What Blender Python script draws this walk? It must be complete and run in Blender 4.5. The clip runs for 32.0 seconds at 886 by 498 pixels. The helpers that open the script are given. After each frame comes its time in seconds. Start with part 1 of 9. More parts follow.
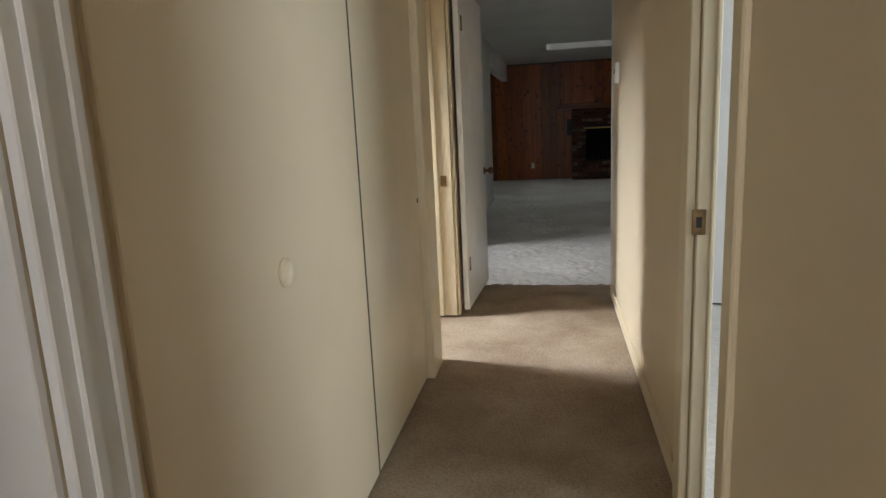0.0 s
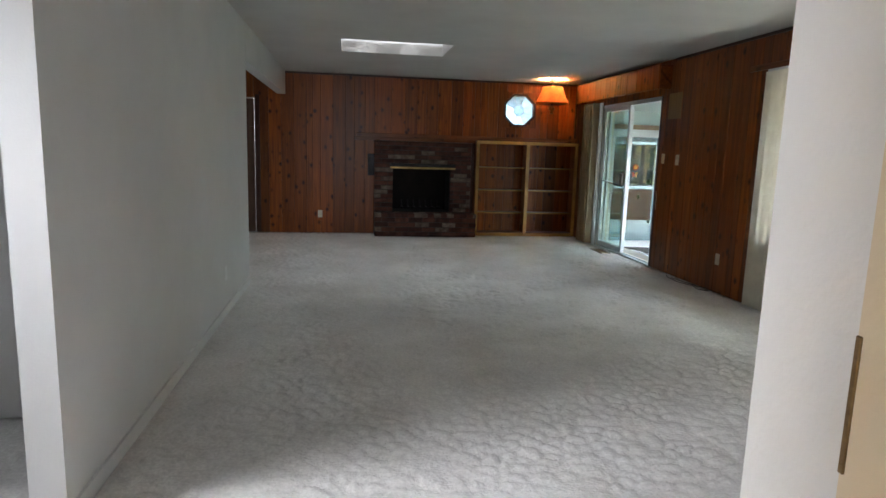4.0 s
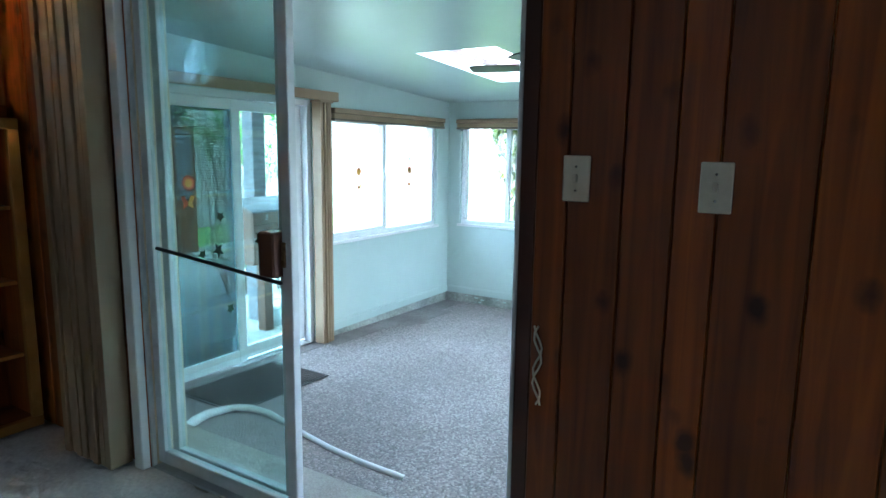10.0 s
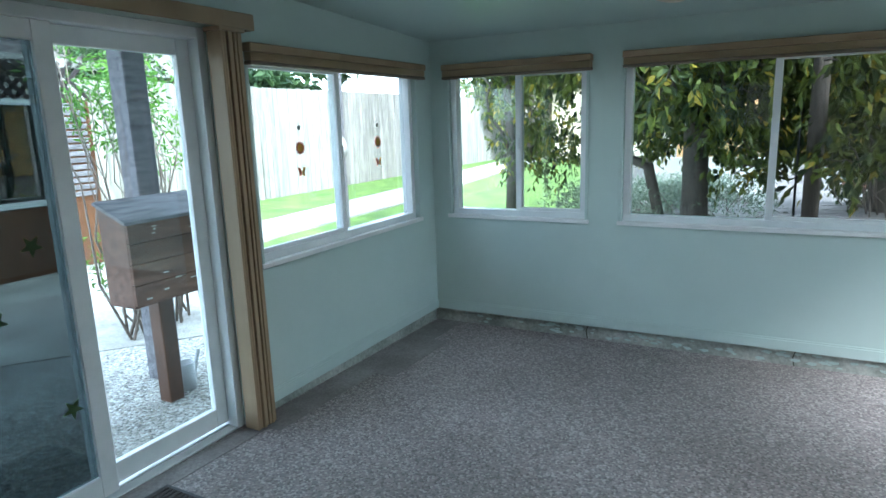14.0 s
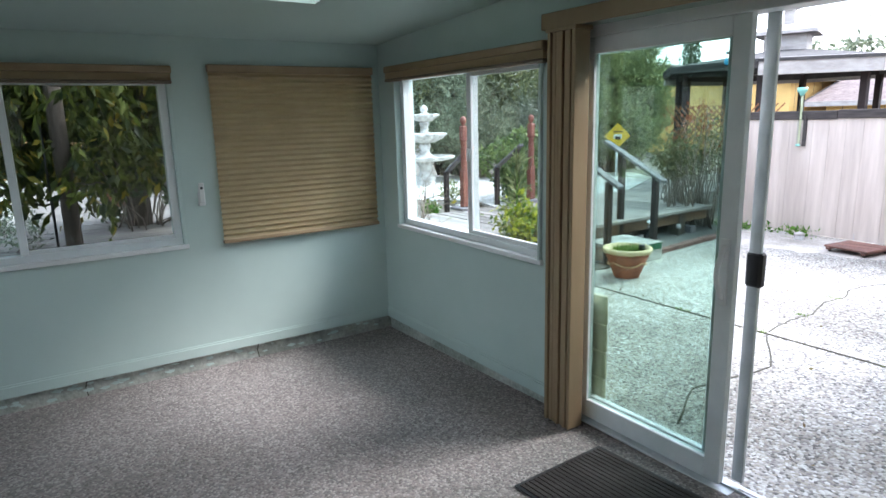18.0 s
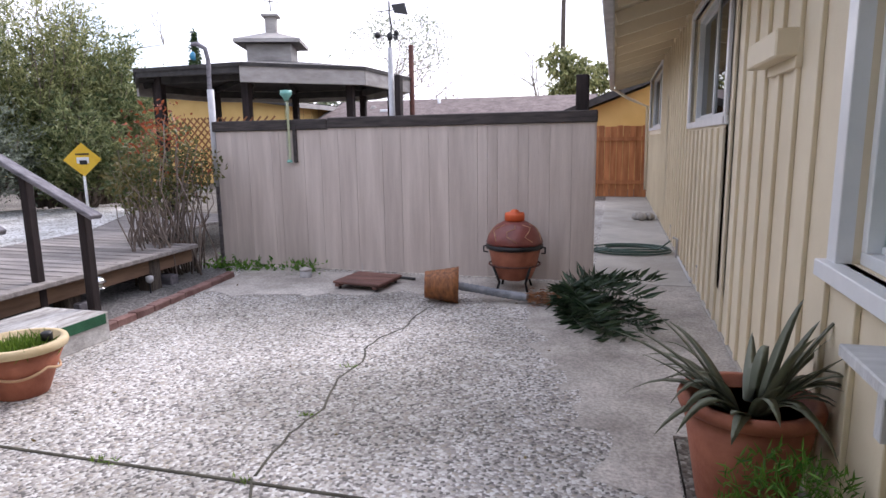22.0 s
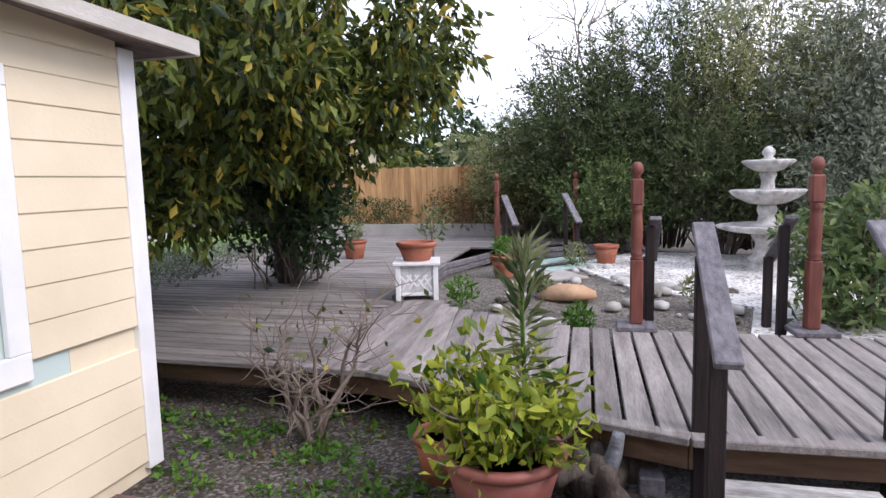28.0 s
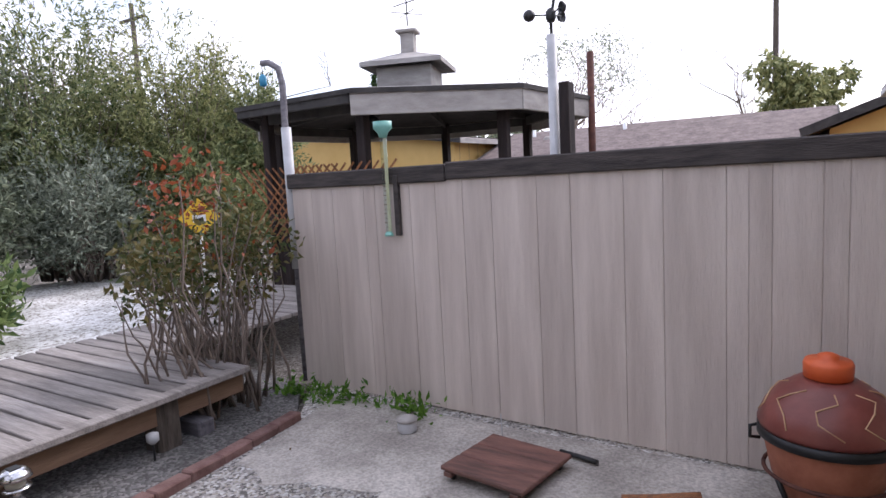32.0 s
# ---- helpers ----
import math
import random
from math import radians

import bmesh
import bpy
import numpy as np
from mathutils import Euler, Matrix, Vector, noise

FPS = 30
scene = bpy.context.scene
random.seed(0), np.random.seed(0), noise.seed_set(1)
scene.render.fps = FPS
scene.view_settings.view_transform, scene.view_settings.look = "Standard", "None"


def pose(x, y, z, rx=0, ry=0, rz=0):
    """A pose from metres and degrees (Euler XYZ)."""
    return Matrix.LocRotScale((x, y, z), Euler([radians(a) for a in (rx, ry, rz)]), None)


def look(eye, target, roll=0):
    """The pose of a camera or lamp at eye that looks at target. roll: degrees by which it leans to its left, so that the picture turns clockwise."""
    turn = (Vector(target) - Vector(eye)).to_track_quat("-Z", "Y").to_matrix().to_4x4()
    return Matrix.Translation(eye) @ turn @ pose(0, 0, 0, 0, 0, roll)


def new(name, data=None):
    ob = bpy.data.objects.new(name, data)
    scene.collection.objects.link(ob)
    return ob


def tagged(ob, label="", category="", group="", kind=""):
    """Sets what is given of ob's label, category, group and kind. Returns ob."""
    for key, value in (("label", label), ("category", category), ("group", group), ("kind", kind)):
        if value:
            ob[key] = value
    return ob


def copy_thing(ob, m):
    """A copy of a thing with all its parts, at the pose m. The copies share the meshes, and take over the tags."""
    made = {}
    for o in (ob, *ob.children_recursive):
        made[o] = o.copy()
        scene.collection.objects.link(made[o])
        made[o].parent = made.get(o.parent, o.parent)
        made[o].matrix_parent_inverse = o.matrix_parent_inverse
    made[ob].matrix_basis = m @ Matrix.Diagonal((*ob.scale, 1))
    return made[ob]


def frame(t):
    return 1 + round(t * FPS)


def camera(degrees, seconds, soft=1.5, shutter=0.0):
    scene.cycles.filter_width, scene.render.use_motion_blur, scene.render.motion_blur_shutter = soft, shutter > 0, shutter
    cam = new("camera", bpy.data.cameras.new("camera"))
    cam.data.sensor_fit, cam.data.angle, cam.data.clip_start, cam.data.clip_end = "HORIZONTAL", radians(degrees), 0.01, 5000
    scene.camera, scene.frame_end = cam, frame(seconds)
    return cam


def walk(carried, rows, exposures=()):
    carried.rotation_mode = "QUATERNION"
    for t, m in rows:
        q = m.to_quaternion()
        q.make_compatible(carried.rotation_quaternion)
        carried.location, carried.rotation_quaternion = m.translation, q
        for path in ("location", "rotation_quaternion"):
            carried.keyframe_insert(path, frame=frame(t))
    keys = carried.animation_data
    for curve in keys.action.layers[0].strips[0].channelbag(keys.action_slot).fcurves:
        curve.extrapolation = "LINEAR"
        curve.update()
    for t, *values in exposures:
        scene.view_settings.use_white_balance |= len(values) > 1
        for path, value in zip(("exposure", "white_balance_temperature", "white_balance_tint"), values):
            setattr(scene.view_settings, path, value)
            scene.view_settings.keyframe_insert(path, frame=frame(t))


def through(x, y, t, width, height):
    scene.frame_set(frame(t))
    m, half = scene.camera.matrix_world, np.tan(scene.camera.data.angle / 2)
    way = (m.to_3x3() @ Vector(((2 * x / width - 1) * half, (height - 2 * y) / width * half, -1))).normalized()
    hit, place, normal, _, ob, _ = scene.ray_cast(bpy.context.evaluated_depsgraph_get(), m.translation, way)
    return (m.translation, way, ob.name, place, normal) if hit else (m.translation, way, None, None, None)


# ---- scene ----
cam = camera(71.2, 32.0)
PATH = [
    (0, (-0.354, 0.006, 1.184), (-0.712, 1.937, 0.803), -2.7),
    (0.5, (-0.428, 0.187, 1.184), (-0.635, 2.141, 0.81), -0.7),
    (1, (-0.467, 0.573, 1.227), (-0.633, 2.536, 0.884), -0.1),
    (1.5, (-0.469, 1.042, 1.258), (-0.545, 3.012, 0.922), -3.0),
    (2, (-0.541, 1.621, 1.272), (-0.469, 3.594, 0.953), -0.4),
    (2.5, (-0.543, 2.158, 1.298), (-0.403, 4.125, 0.963), 1.6),
    (4.5, (-0.301, 4.497, 1.34), (0.132, 6.425, 1.032), 1.7),
    (5, (-0.237, 5.078, 1.312), (0.389, 6.942, 0.946), 2.1),
    (5.5, (-0.2, 5.649, 1.344), (0.638, 7.433, 1.005), 1.4),
    (6, (-0.143, 6.243, 1.362), (0.8, 7.969, 0.997), 2.0),
    (6.5, (-0.048, 6.852, 1.363), (1.051, 8.491, 1.039), 1.0),
    (7, (0.141, 7.431, 1.363), (1.308, 9.025, 1.05), 0.8),
    (7.5, (0.314, 8.001, 1.356), (1.607, 9.497, 1.055), 1.8),
    (8, (0.589, 8.545, 1.366), (1.971, 9.964, 1.092), 1.2),
    (8.5, (0.843, 9.089, 1.385), (2.324, 10.391, 1.05), 2.3),
    (9, (1.143, 9.544, 1.402), (2.735, 10.709, 1.069), 0.9),
    (9.5, (1.503, 9.939, 1.392), (3.112, 11.09, 1.096), 0.5),
    (10, (1.799, 10.318, 1.385), (3.488, 11.345, 1.077), 0.8),
    (10.5, (2.088, 10.634, 1.376), (3.816, 11.576, 1.026), 0.7),
    (11, (2.330, 10.885, 1.372), (4.077, 11.788, 1.015), 1.4),
    (11.5, (2.555, 11.142, 1.327), (4.345, 11.959, 0.966), 1.3),
    (12, (2.73, 11.27, 1.323), (4.557, 11.992, 0.95), 1.0),
    (12.5, (2.99, 11.361, 1.306), (4.77, 12.203, 0.957), -0.1),
    (13, (3.187, 11.415, 1.301), (4.897, 12.37, 0.897), -0.3),
    (13.5, (3.334, 11.489, 1.307), (5.023, 12.481, 0.904), -1.7),
    (15.5, (3.508, 11.524, 1.403), (5.454, 11.734, 0.991), -2.3),
    (16, (3.507, 11.49, 1.419), (5.461, 11.408, 1.0), -2.6),
    (16.5, (3.495, 11.441, 1.393), (5.423, 11.096, 0.986), -2.0),
    (17, (3.478, 11.407, 1.392), (5.349, 10.827, 0.988), -2.1),
    (17.5, (3.465, 11.395, 1.389), (5.225, 10.536, 0.985), -2.0),
    (18, (3.467, 11.387, 1.389), (5.107, 10.323, 0.972), -1.5),
    (18.5, (3.56, 11.344, 1.335), (5.023, 10.065, 0.862), -1.9),
    (19, (3.712, 11.2, 1.294), (4.88, 9.645, 0.826), -2.4),
    (19.5, (3.882, 11.038, 1.23), (4.752, 9.299, 0.759), -0.9),
    (20, (4.099, 10.839, 1.148), (4.767, 9.021, 0.652), -1.2),
    (20.5, (4.238, 10.472, 1.074), (4.704, 8.562, 0.709), -0.9),
    (21, (4.344, 10.051, 1.148), (4.727, 8.137, 0.715), -2.2),
    (21.5, (4.445, 9.508, 1.067), (4.771, 7.563, 0.732), -0.5),
    (22, (4.465, 8.977, 1.094), (4.989, 7.077, 0.75), -0.9),
    (22.5, (4.542, 8.519, 1.114), (5.277, 6.684, 0.808), -0.7),
    (23, (4.666, 8.115, 1.186), (5.676, 6.416, 0.881), -0.9),
    (23.5, (4.732, 7.734, 1.289), (6.094, 6.296, 1.009), 1.7),
    (24, (4.946, 7.468, 1.283), (6.563, 6.313, 1.058), 1.1),
    (24.5, (5.111, 7.245, 1.287), (6.926, 6.426, 1.101), 0.1),
    (25, (5.293, 7.061, 1.318), (7.225, 6.588, 1.103), 0.9),
    (25.5, (5.473, 6.946, 1.287), (7.45, 6.749, 1.056), 0.1),
    (26, (5.656, 6.855, 1.274), (7.646, 6.91, 1.082), 0.6),
    (26.5, (5.752, 6.85, 1.27), (7.728, 7.091, 1.076), -0.7),
    (28.5, (5.635, 6.582, 1.278), (7.563, 7.065, 1.059), -1.2),
    (29, (5.653, 6.568, 1.272), (7.626, 6.798, 1.036), -1.4),
    (29.5, (5.653, 6.561, 1.268), (7.634, 6.465, 1.013), -1.9),
    (30, (5.627, 6.552, 1.268), (7.539, 6.041, 0.977), -2.3),
    (30.5, (5.61, 6.551, 1.257), (7.383, 5.677, 0.958), -2.9),
    (31, (5.575, 6.517, 1.252), (7.122, 5.286, 0.955), -2.5),
    (31.5, (5.489, 6.424, 1.243), (6.773, 4.92, 0.945), -2.8),
    (32, (5.348, 6.24, 1.257), (6.399, 4.553, 1.029), -3.1),
]
EXPOSURES = [
    (0.0, 3.8, 6500, 10), (1.0, 3.65, 6900, 10), (2.0, 3.85, 8600, 12), (2.6, 4.0, 8400, 12), (4.5, 5.4, 5800, 13), (6.5, 5.35, 5700, 12), (8.0, 5.6, 5800, 12), (9.0, 5.2, 5400, 9), (10.0, 4.75, 5100, 6), (10.5, 4.3, 5100, 5),
    (12.5, 3.25, 5350, 6), (16.0, 3.15, 5700, 9), (18.0, 2.65, 6000, 12), (20.0, 1.85, 6300, 18), (21.0, 1.75, 6300, 18), (22.0, 1.2, 6300, 20), (24.0, 0.7, 6300, 20), (26.0, 1.0, 6300, 20), (29.0, 1.0, 6200, 20), (30.0, 1.35, 6200, 20), (32.0, 1.05, 6300, 20),
]
walk(cam, [(t, look(eye, target, roll)) for t, eye, target, roll in PATH], EXPOSURES)

# ---------------------------------------------------------------- world and sun
SUN_UP, SUN_TURN = radians(42), radians(200)
world = bpy.data.worlds.new("sky")
scene.world = world
world.use_nodes = True
wn, wl = world.node_tree.nodes, world.node_tree.links
wn.clear()
w_out, w_bg = wn.new("ShaderNodeOutputWorld"), wn.new("ShaderNodeBackground")
w_sky = wn.new("ShaderNodeTexSky")
w_sky.sky_type, w_sky.sun_disc, w_sky.sun_elevation, w_sky.sun_rotation = "NISHITA", False, SUN_UP, SUN_TURN
w_dim = wn.new("ShaderNodeMix")
w_dim.data_type, w_dim.blend_type = "RGBA", "MULTIPLY"
w_dim.inputs[0].default_value = 1.0
w_dim.inputs[7].default_value = (0.12, 0.12, 0.12, 1)
w_co, w_no, w_ra, w_mix = wn.new("ShaderNodeTexCoord"), wn.new("ShaderNodeTexNoise"), wn.new("ShaderNodeValToRGB"), wn.new("ShaderNodeMix")
w_no.inputs["Scale"].default_value, w_no.inputs["Detail"].default_value, w_no.inputs["Roughness"].default_value = 2.6, 6, 0.55
w_ra.color_ramp.elements[0].position, w_ra.color_ramp.elements[0].color = 0.42, (0.25, 0.25, 0.25, 1)
w_ra.color_ramp.elements[1].position, w_ra.color_ramp.elements[1].color = 0.60, (1, 1, 1, 1)
w_mix.data_type = "RGBA"
w_mix.inputs[7].default_value = (1.02, 1.05, 1.12, 1)
wl.new(w_sky.outputs[0], w_dim.inputs[6])
wl.new(w_co.outputs["Generated"], w_no.inputs["Vector"])
wl.new(w_no.outputs["Fac"], w_ra.inputs[0])
wl.new(w_ra.outputs[0], w_mix.inputs[0])
wl.new(w_dim.outputs[2], w_mix.inputs[6])
wl.new(w_mix.outputs[2], w_bg.inputs[0])
wl.new(w_bg.outputs[0], w_out.inputs[0])
w_bg.inputs[1].default_value = 1.0

sun_data = bpy.data.lights.new("sun", "SUN")
sun_data.energy, sun_data.angle, sun_data.color = 1.2, radians(24), (1.0, 0.95, 0.88)
sun = new("sun", sun_data)
sun.matrix_world = look((0, 0, 20), (-20 * math.sin(SUN_TURN) / math.tan(SUN_UP), -20 * math.cos(SUN_TURN) / math.tan(SUN_UP), 0))


def area_lamp(name, eye, target, wide, high, watts, colour, spread=180):
    data = bpy.data.lights.new(name, "AREA")
    data.shape, data.size, data.size_y, data.energy, data.color = "RECTANGLE", wide, high, watts, colour
    data.spread = radians(spread)
    ob = new(name, data)
    ob.matrix_world = look(eye, target)
    return ob


# area lamps: daylight by openings out of view, plus one added fill
area_lamp("bedroom_window_light", (2.9, 1.0, 1.4), (0.0, 1.4, 0.9), 1.5, 1.2, 4.5, (0.80, 0.90, 1.0))
area_lamp("bath_window_light", (-2.6, 3.42, 1.95), (-0.5, 3.42, 0.0), 0.35, 0.45, 1.7, (0.90, 0.94, 1.0), 70)
# added fill with no known window, lifts the near hall walls
area_lamp("rear_fill_light", (-0.5, -2.5, 1.5), (-0.45, 0.0, 1.0), 1.2, 1.2, 2.7, (0.95, 0.96, 1.0))
area_lamp("front_door_light", (-2.75, 5.4, 1.9), (0.2, 5.45, 0.0), 0.7, 0.9, 0.95, (0.97, 0.98, 1.0), 75)
area_lamp("kitchen_window_light", (-4.2, 12.2, 1.5), (-1.3, 12.2, 0.8), 1.4, 1.0, 0.12, (1.0, 0.95, 0.86))
area_lamp("blind_window_light", (3.44, 7.55, 1.36), (0.0, 7.55, 1.2), 2.4, 1.35, 0.45, (0.96, 0.98, 1.0))

# ---------------------------------------------------------------- materials
def shader(name):
    m = bpy.data.materials.new(name)
    m.use_nodes = True
    return m, m.node_tree.nodes, m.node_tree.links, m.node_tree.nodes["Principled BSDF"]


def paint_like(name, dark, light, scale=3.0, rough=0.6, bump=0.15, bump_scale=60.0, metal=0.0, stretch=(1, 1, 1), vary=0.0, spec=0.5, detail=5.0, fine=None, sheen=0.0):
    """Two-scale mottled surface: broad stains between two colours, fine grain in relief, and a shift of value from piece to piece."""
    m, n, l, b = shader(name)
    geo, mp = n.new("ShaderNodeNewGeometry"), n.new("ShaderNodeMapping")
    mp.inputs["Scale"].default_value = stretch
    l.new(geo.outputs["Position"], mp.inputs[0])
    big, ramp = n.new("ShaderNodeTexNoise"), n.new("ShaderNodeValToRGB")
    big.inputs["Scale"].default_value, big.inputs["Detail"].default_value, big.inputs["Roughness"].default_value = scale, detail, 0.6
    l.new(mp.outputs[0], big.inputs["Vector"])
    ramp.color_ramp.elements[0].position, ramp.color_ramp.elements[1].position = 0.32, 0.68
    ramp.color_ramp.elements[0].color, ramp.color_ramp.elements[1].color = (*dark, 1), (*light, 1)
    l.new(big.outputs["Fac"], ramp.inputs[0])
    colour = ramp.outputs[0]
    small = n.new("ShaderNodeTexNoise")
    small.inputs["Scale"].default_value, small.inputs["Detail"].default_value = bump_scale, 4
    l.new(mp.outputs[0], small.inputs["Vector"])
    if fine:
        fr, fm = n.new("ShaderNodeMapRange"), n.new("ShaderNodeMix")
        fr.inputs[1].default_value, fr.inputs[2].default_value, fr.inputs[3].default_value, fr.inputs[4].default_value = 0.3, 0.7, 1 - fine, 1 + fine
        l.new(small.outputs["Fac"], fr.inputs[0])
        fm.data_type, fm.blend_type = "RGBA", "MULTIPLY"
        fm.inputs[0].default_value = 1
        l.new(colour, fm.inputs[6])
        l.new(fr.outputs[0], fm.inputs[7])
        colour = fm.outputs[2]
    if vary:
        info, rng, hue = n.new("ShaderNodeObjectInfo"), n.new("ShaderNodeMapRange"), n.new("ShaderNodeHueSaturation")
        rng.inputs[3].default_value, rng.inputs[4].default_value = 1 - vary, 1 + vary
        l.new(info.outputs["Random"], rng.inputs[0])
        l.new(rng.outputs[0], hue.inputs["Value"])
        l.new(colour, hue.inputs["Color"])
        colour = hue.outputs[0]
    l.new(colour, b.inputs["Base Color"])
    b.inputs["Roughness"].default_value, b.inputs["Metallic"].default_value = rough, metal
    b.inputs["Specular IOR Level"].default_value = spec
    if sheen:
        b.inputs["Sheen Weight"].default_value = sheen
    if bump:
        bp = n.new("ShaderNodeBump")
        bp.inputs["Strength"].default_value, bp.inputs["Distance"].default_value = bump, 0.01
        l.new(small.outputs["Fac"], bp.inputs["Height"])
        l.new(bp.outputs[0], b.inputs["Normal"])
    return m


def knotty_pine(name, dark, light, axis="z", knots=1.0, rough=0.34):
    """Varnished boards: long grain, dark round knots with a halo, each board its own tone."""
    m, n, l, b = shader(name)
    geo, info = n.new("ShaderNodeNewGeometry"), n.new("ShaderNodeObjectInfo")
    shift, add = n.new("ShaderNodeVectorMath"), n.new("ShaderNodeVectorMath")
    shift.operation, add.operation = "SCALE", "ADD"
    shift.inputs[0].default_value = (7.3, 3.1, 11.7)
    l.new(info.outputs["Random"], shift.inputs["Scale"])
    l.new(geo.outputs["Position"], add.inputs[0])
    l.new(shift.outputs[0], add.inputs[1])
    grain_map, knot_map = n.new("ShaderNodeMapping"), n.new("ShaderNodeMapping")
    long = {"x": (0.5, 9, 9), "y": (9, 0.5, 9), "z": (9, 9, 0.5)}[axis]
    grain_map.inputs["Scale"].default_value, knot_map.inputs["Scale"].default_value = long, (8.0, 5.4, 0)
    l.new(add.outputs[0], grain_map.inputs[0])
    xyz, across, flat = n.new("ShaderNodeSeparateXYZ"), n.new("ShaderNodeMath"), n.new("ShaderNodeCombineXYZ")
    l.new(add.outputs[0], xyz.inputs[0])
    for k, o in enumerate([c for c in "XYZ" if c.lower() != axis]):
        l.new(xyz.outputs[o], across.inputs[k])
    l.new(across.outputs[0], flat.inputs[0])
    l.new(xyz.outputs[axis.upper()], flat.inputs[1])
    l.new(flat.outputs[0], knot_map.inputs[0])
    wob, grain, ramp = n.new("ShaderNodeTexNoise"), n.new("ShaderNodeTexNoise"), n.new("ShaderNodeValToRGB")
    grain.inputs["Scale"].default_value, grain.inputs["Detail"].default_value, grain.inputs["Distortion"].default_value = 3.0, 8, 0.8
    l.new(grain_map.outputs[0], grain.inputs["Vector"])
    ramp.color_ramp.elements[0].position, ramp.color_ramp.elements[1].position = 0.3, 0.72
    ramp.color_ramp.elements[0].color, ramp.color_ramp.elements[1].color = (*dark, 1), (*light, 1)
    l.new(grain.outputs["Fac"], ramp.inputs[0])
    vor, kr, mix = n.new("ShaderNodeTexVoronoi"), n.new("ShaderNodeValToRGB"), n.new("ShaderNodeMix")
    wob.inputs["Scale"].default_value = 22
    l.new(add.outputs[0], wob.inputs["Vector"])
    vor.inputs["Scale"].default_value, vor.inputs["Randomness"].default_value = 1.0, 1.0
    l.new(knot_map.outputs[0], vor.inputs["Vector"])
    plus, half = n.new("ShaderNodeMath"), n.new("ShaderNodeMath")
    half.operation, half.inputs[1].default_value = "MULTIPLY", 0.20
    l.new(wob.outputs["Fac"], half.inputs[0])
    l.new(vor.outputs["Distance"], plus.inputs[0])
    l.new(half.outputs[0], plus.inputs[1])
    kr.color_ramp.elements[0].position, kr.color_ramp.elements[0].color = 0.20, (knots, knots, knots, 1)
    kr.color_ramp.elements[1].position, kr.color_ramp.elements[1].color = 0.36, (0, 0, 0, 1)
    l.new(plus.outputs[0], kr.inputs[0])
    pick, some, which = n.new("ShaderNodeMath"), n.new("ShaderNodeMath"), n.new("ShaderNodeSeparateColor")
    pick.operation, some.operation = "GREATER_THAN", "MULTIPLY"
    pick.inputs[1].default_value = 0.12
    l.new(vor.outputs["Color"], which.inputs[0])
    l.new(which.outputs[0], pick.inputs[0])
    l.new(kr.outputs[0], some.inputs[0])
    l.new(pick.outputs[0], some.inputs[1])
    mix.data_type = "RGBA"
    mix.inputs[7].default_value = (dark[0] * 0.30, dark[1] * 0.26, dark[2] * 0.4, 1)
    l.new(some.outputs[0], mix.inputs[0])
    l.new(ramp.outputs[0], mix.inputs[6])
    rng, hue = n.new("ShaderNodeMapRange"), n.new("ShaderNodeHueSaturation")
    rng.inputs[3].default_value, rng.inputs[4].default_value = 0.62, 1.3
    l.new(info.outputs["Random"], rng.inputs[0])
    l.new(rng.outputs[0], hue.inputs["Value"])
    l.new(mix.outputs[2], hue.inputs["Color"])
    l.new(hue.outputs[0], b.inputs["Base Color"])
    b.inputs["Roughness"].default_value = rough
    b.inputs["Specular IOR Level"].default_value = 0.4
    bp = n.new("ShaderNodeBump")
    bp.inputs["Strength"].default_value, bp.inputs["Distance"].default_value = 0.12, 0.004
    l.new(grain.outputs["Fac"], bp.inputs["Height"])
    l.new(bp.outputs[0], b.inputs["Normal"])
    return m


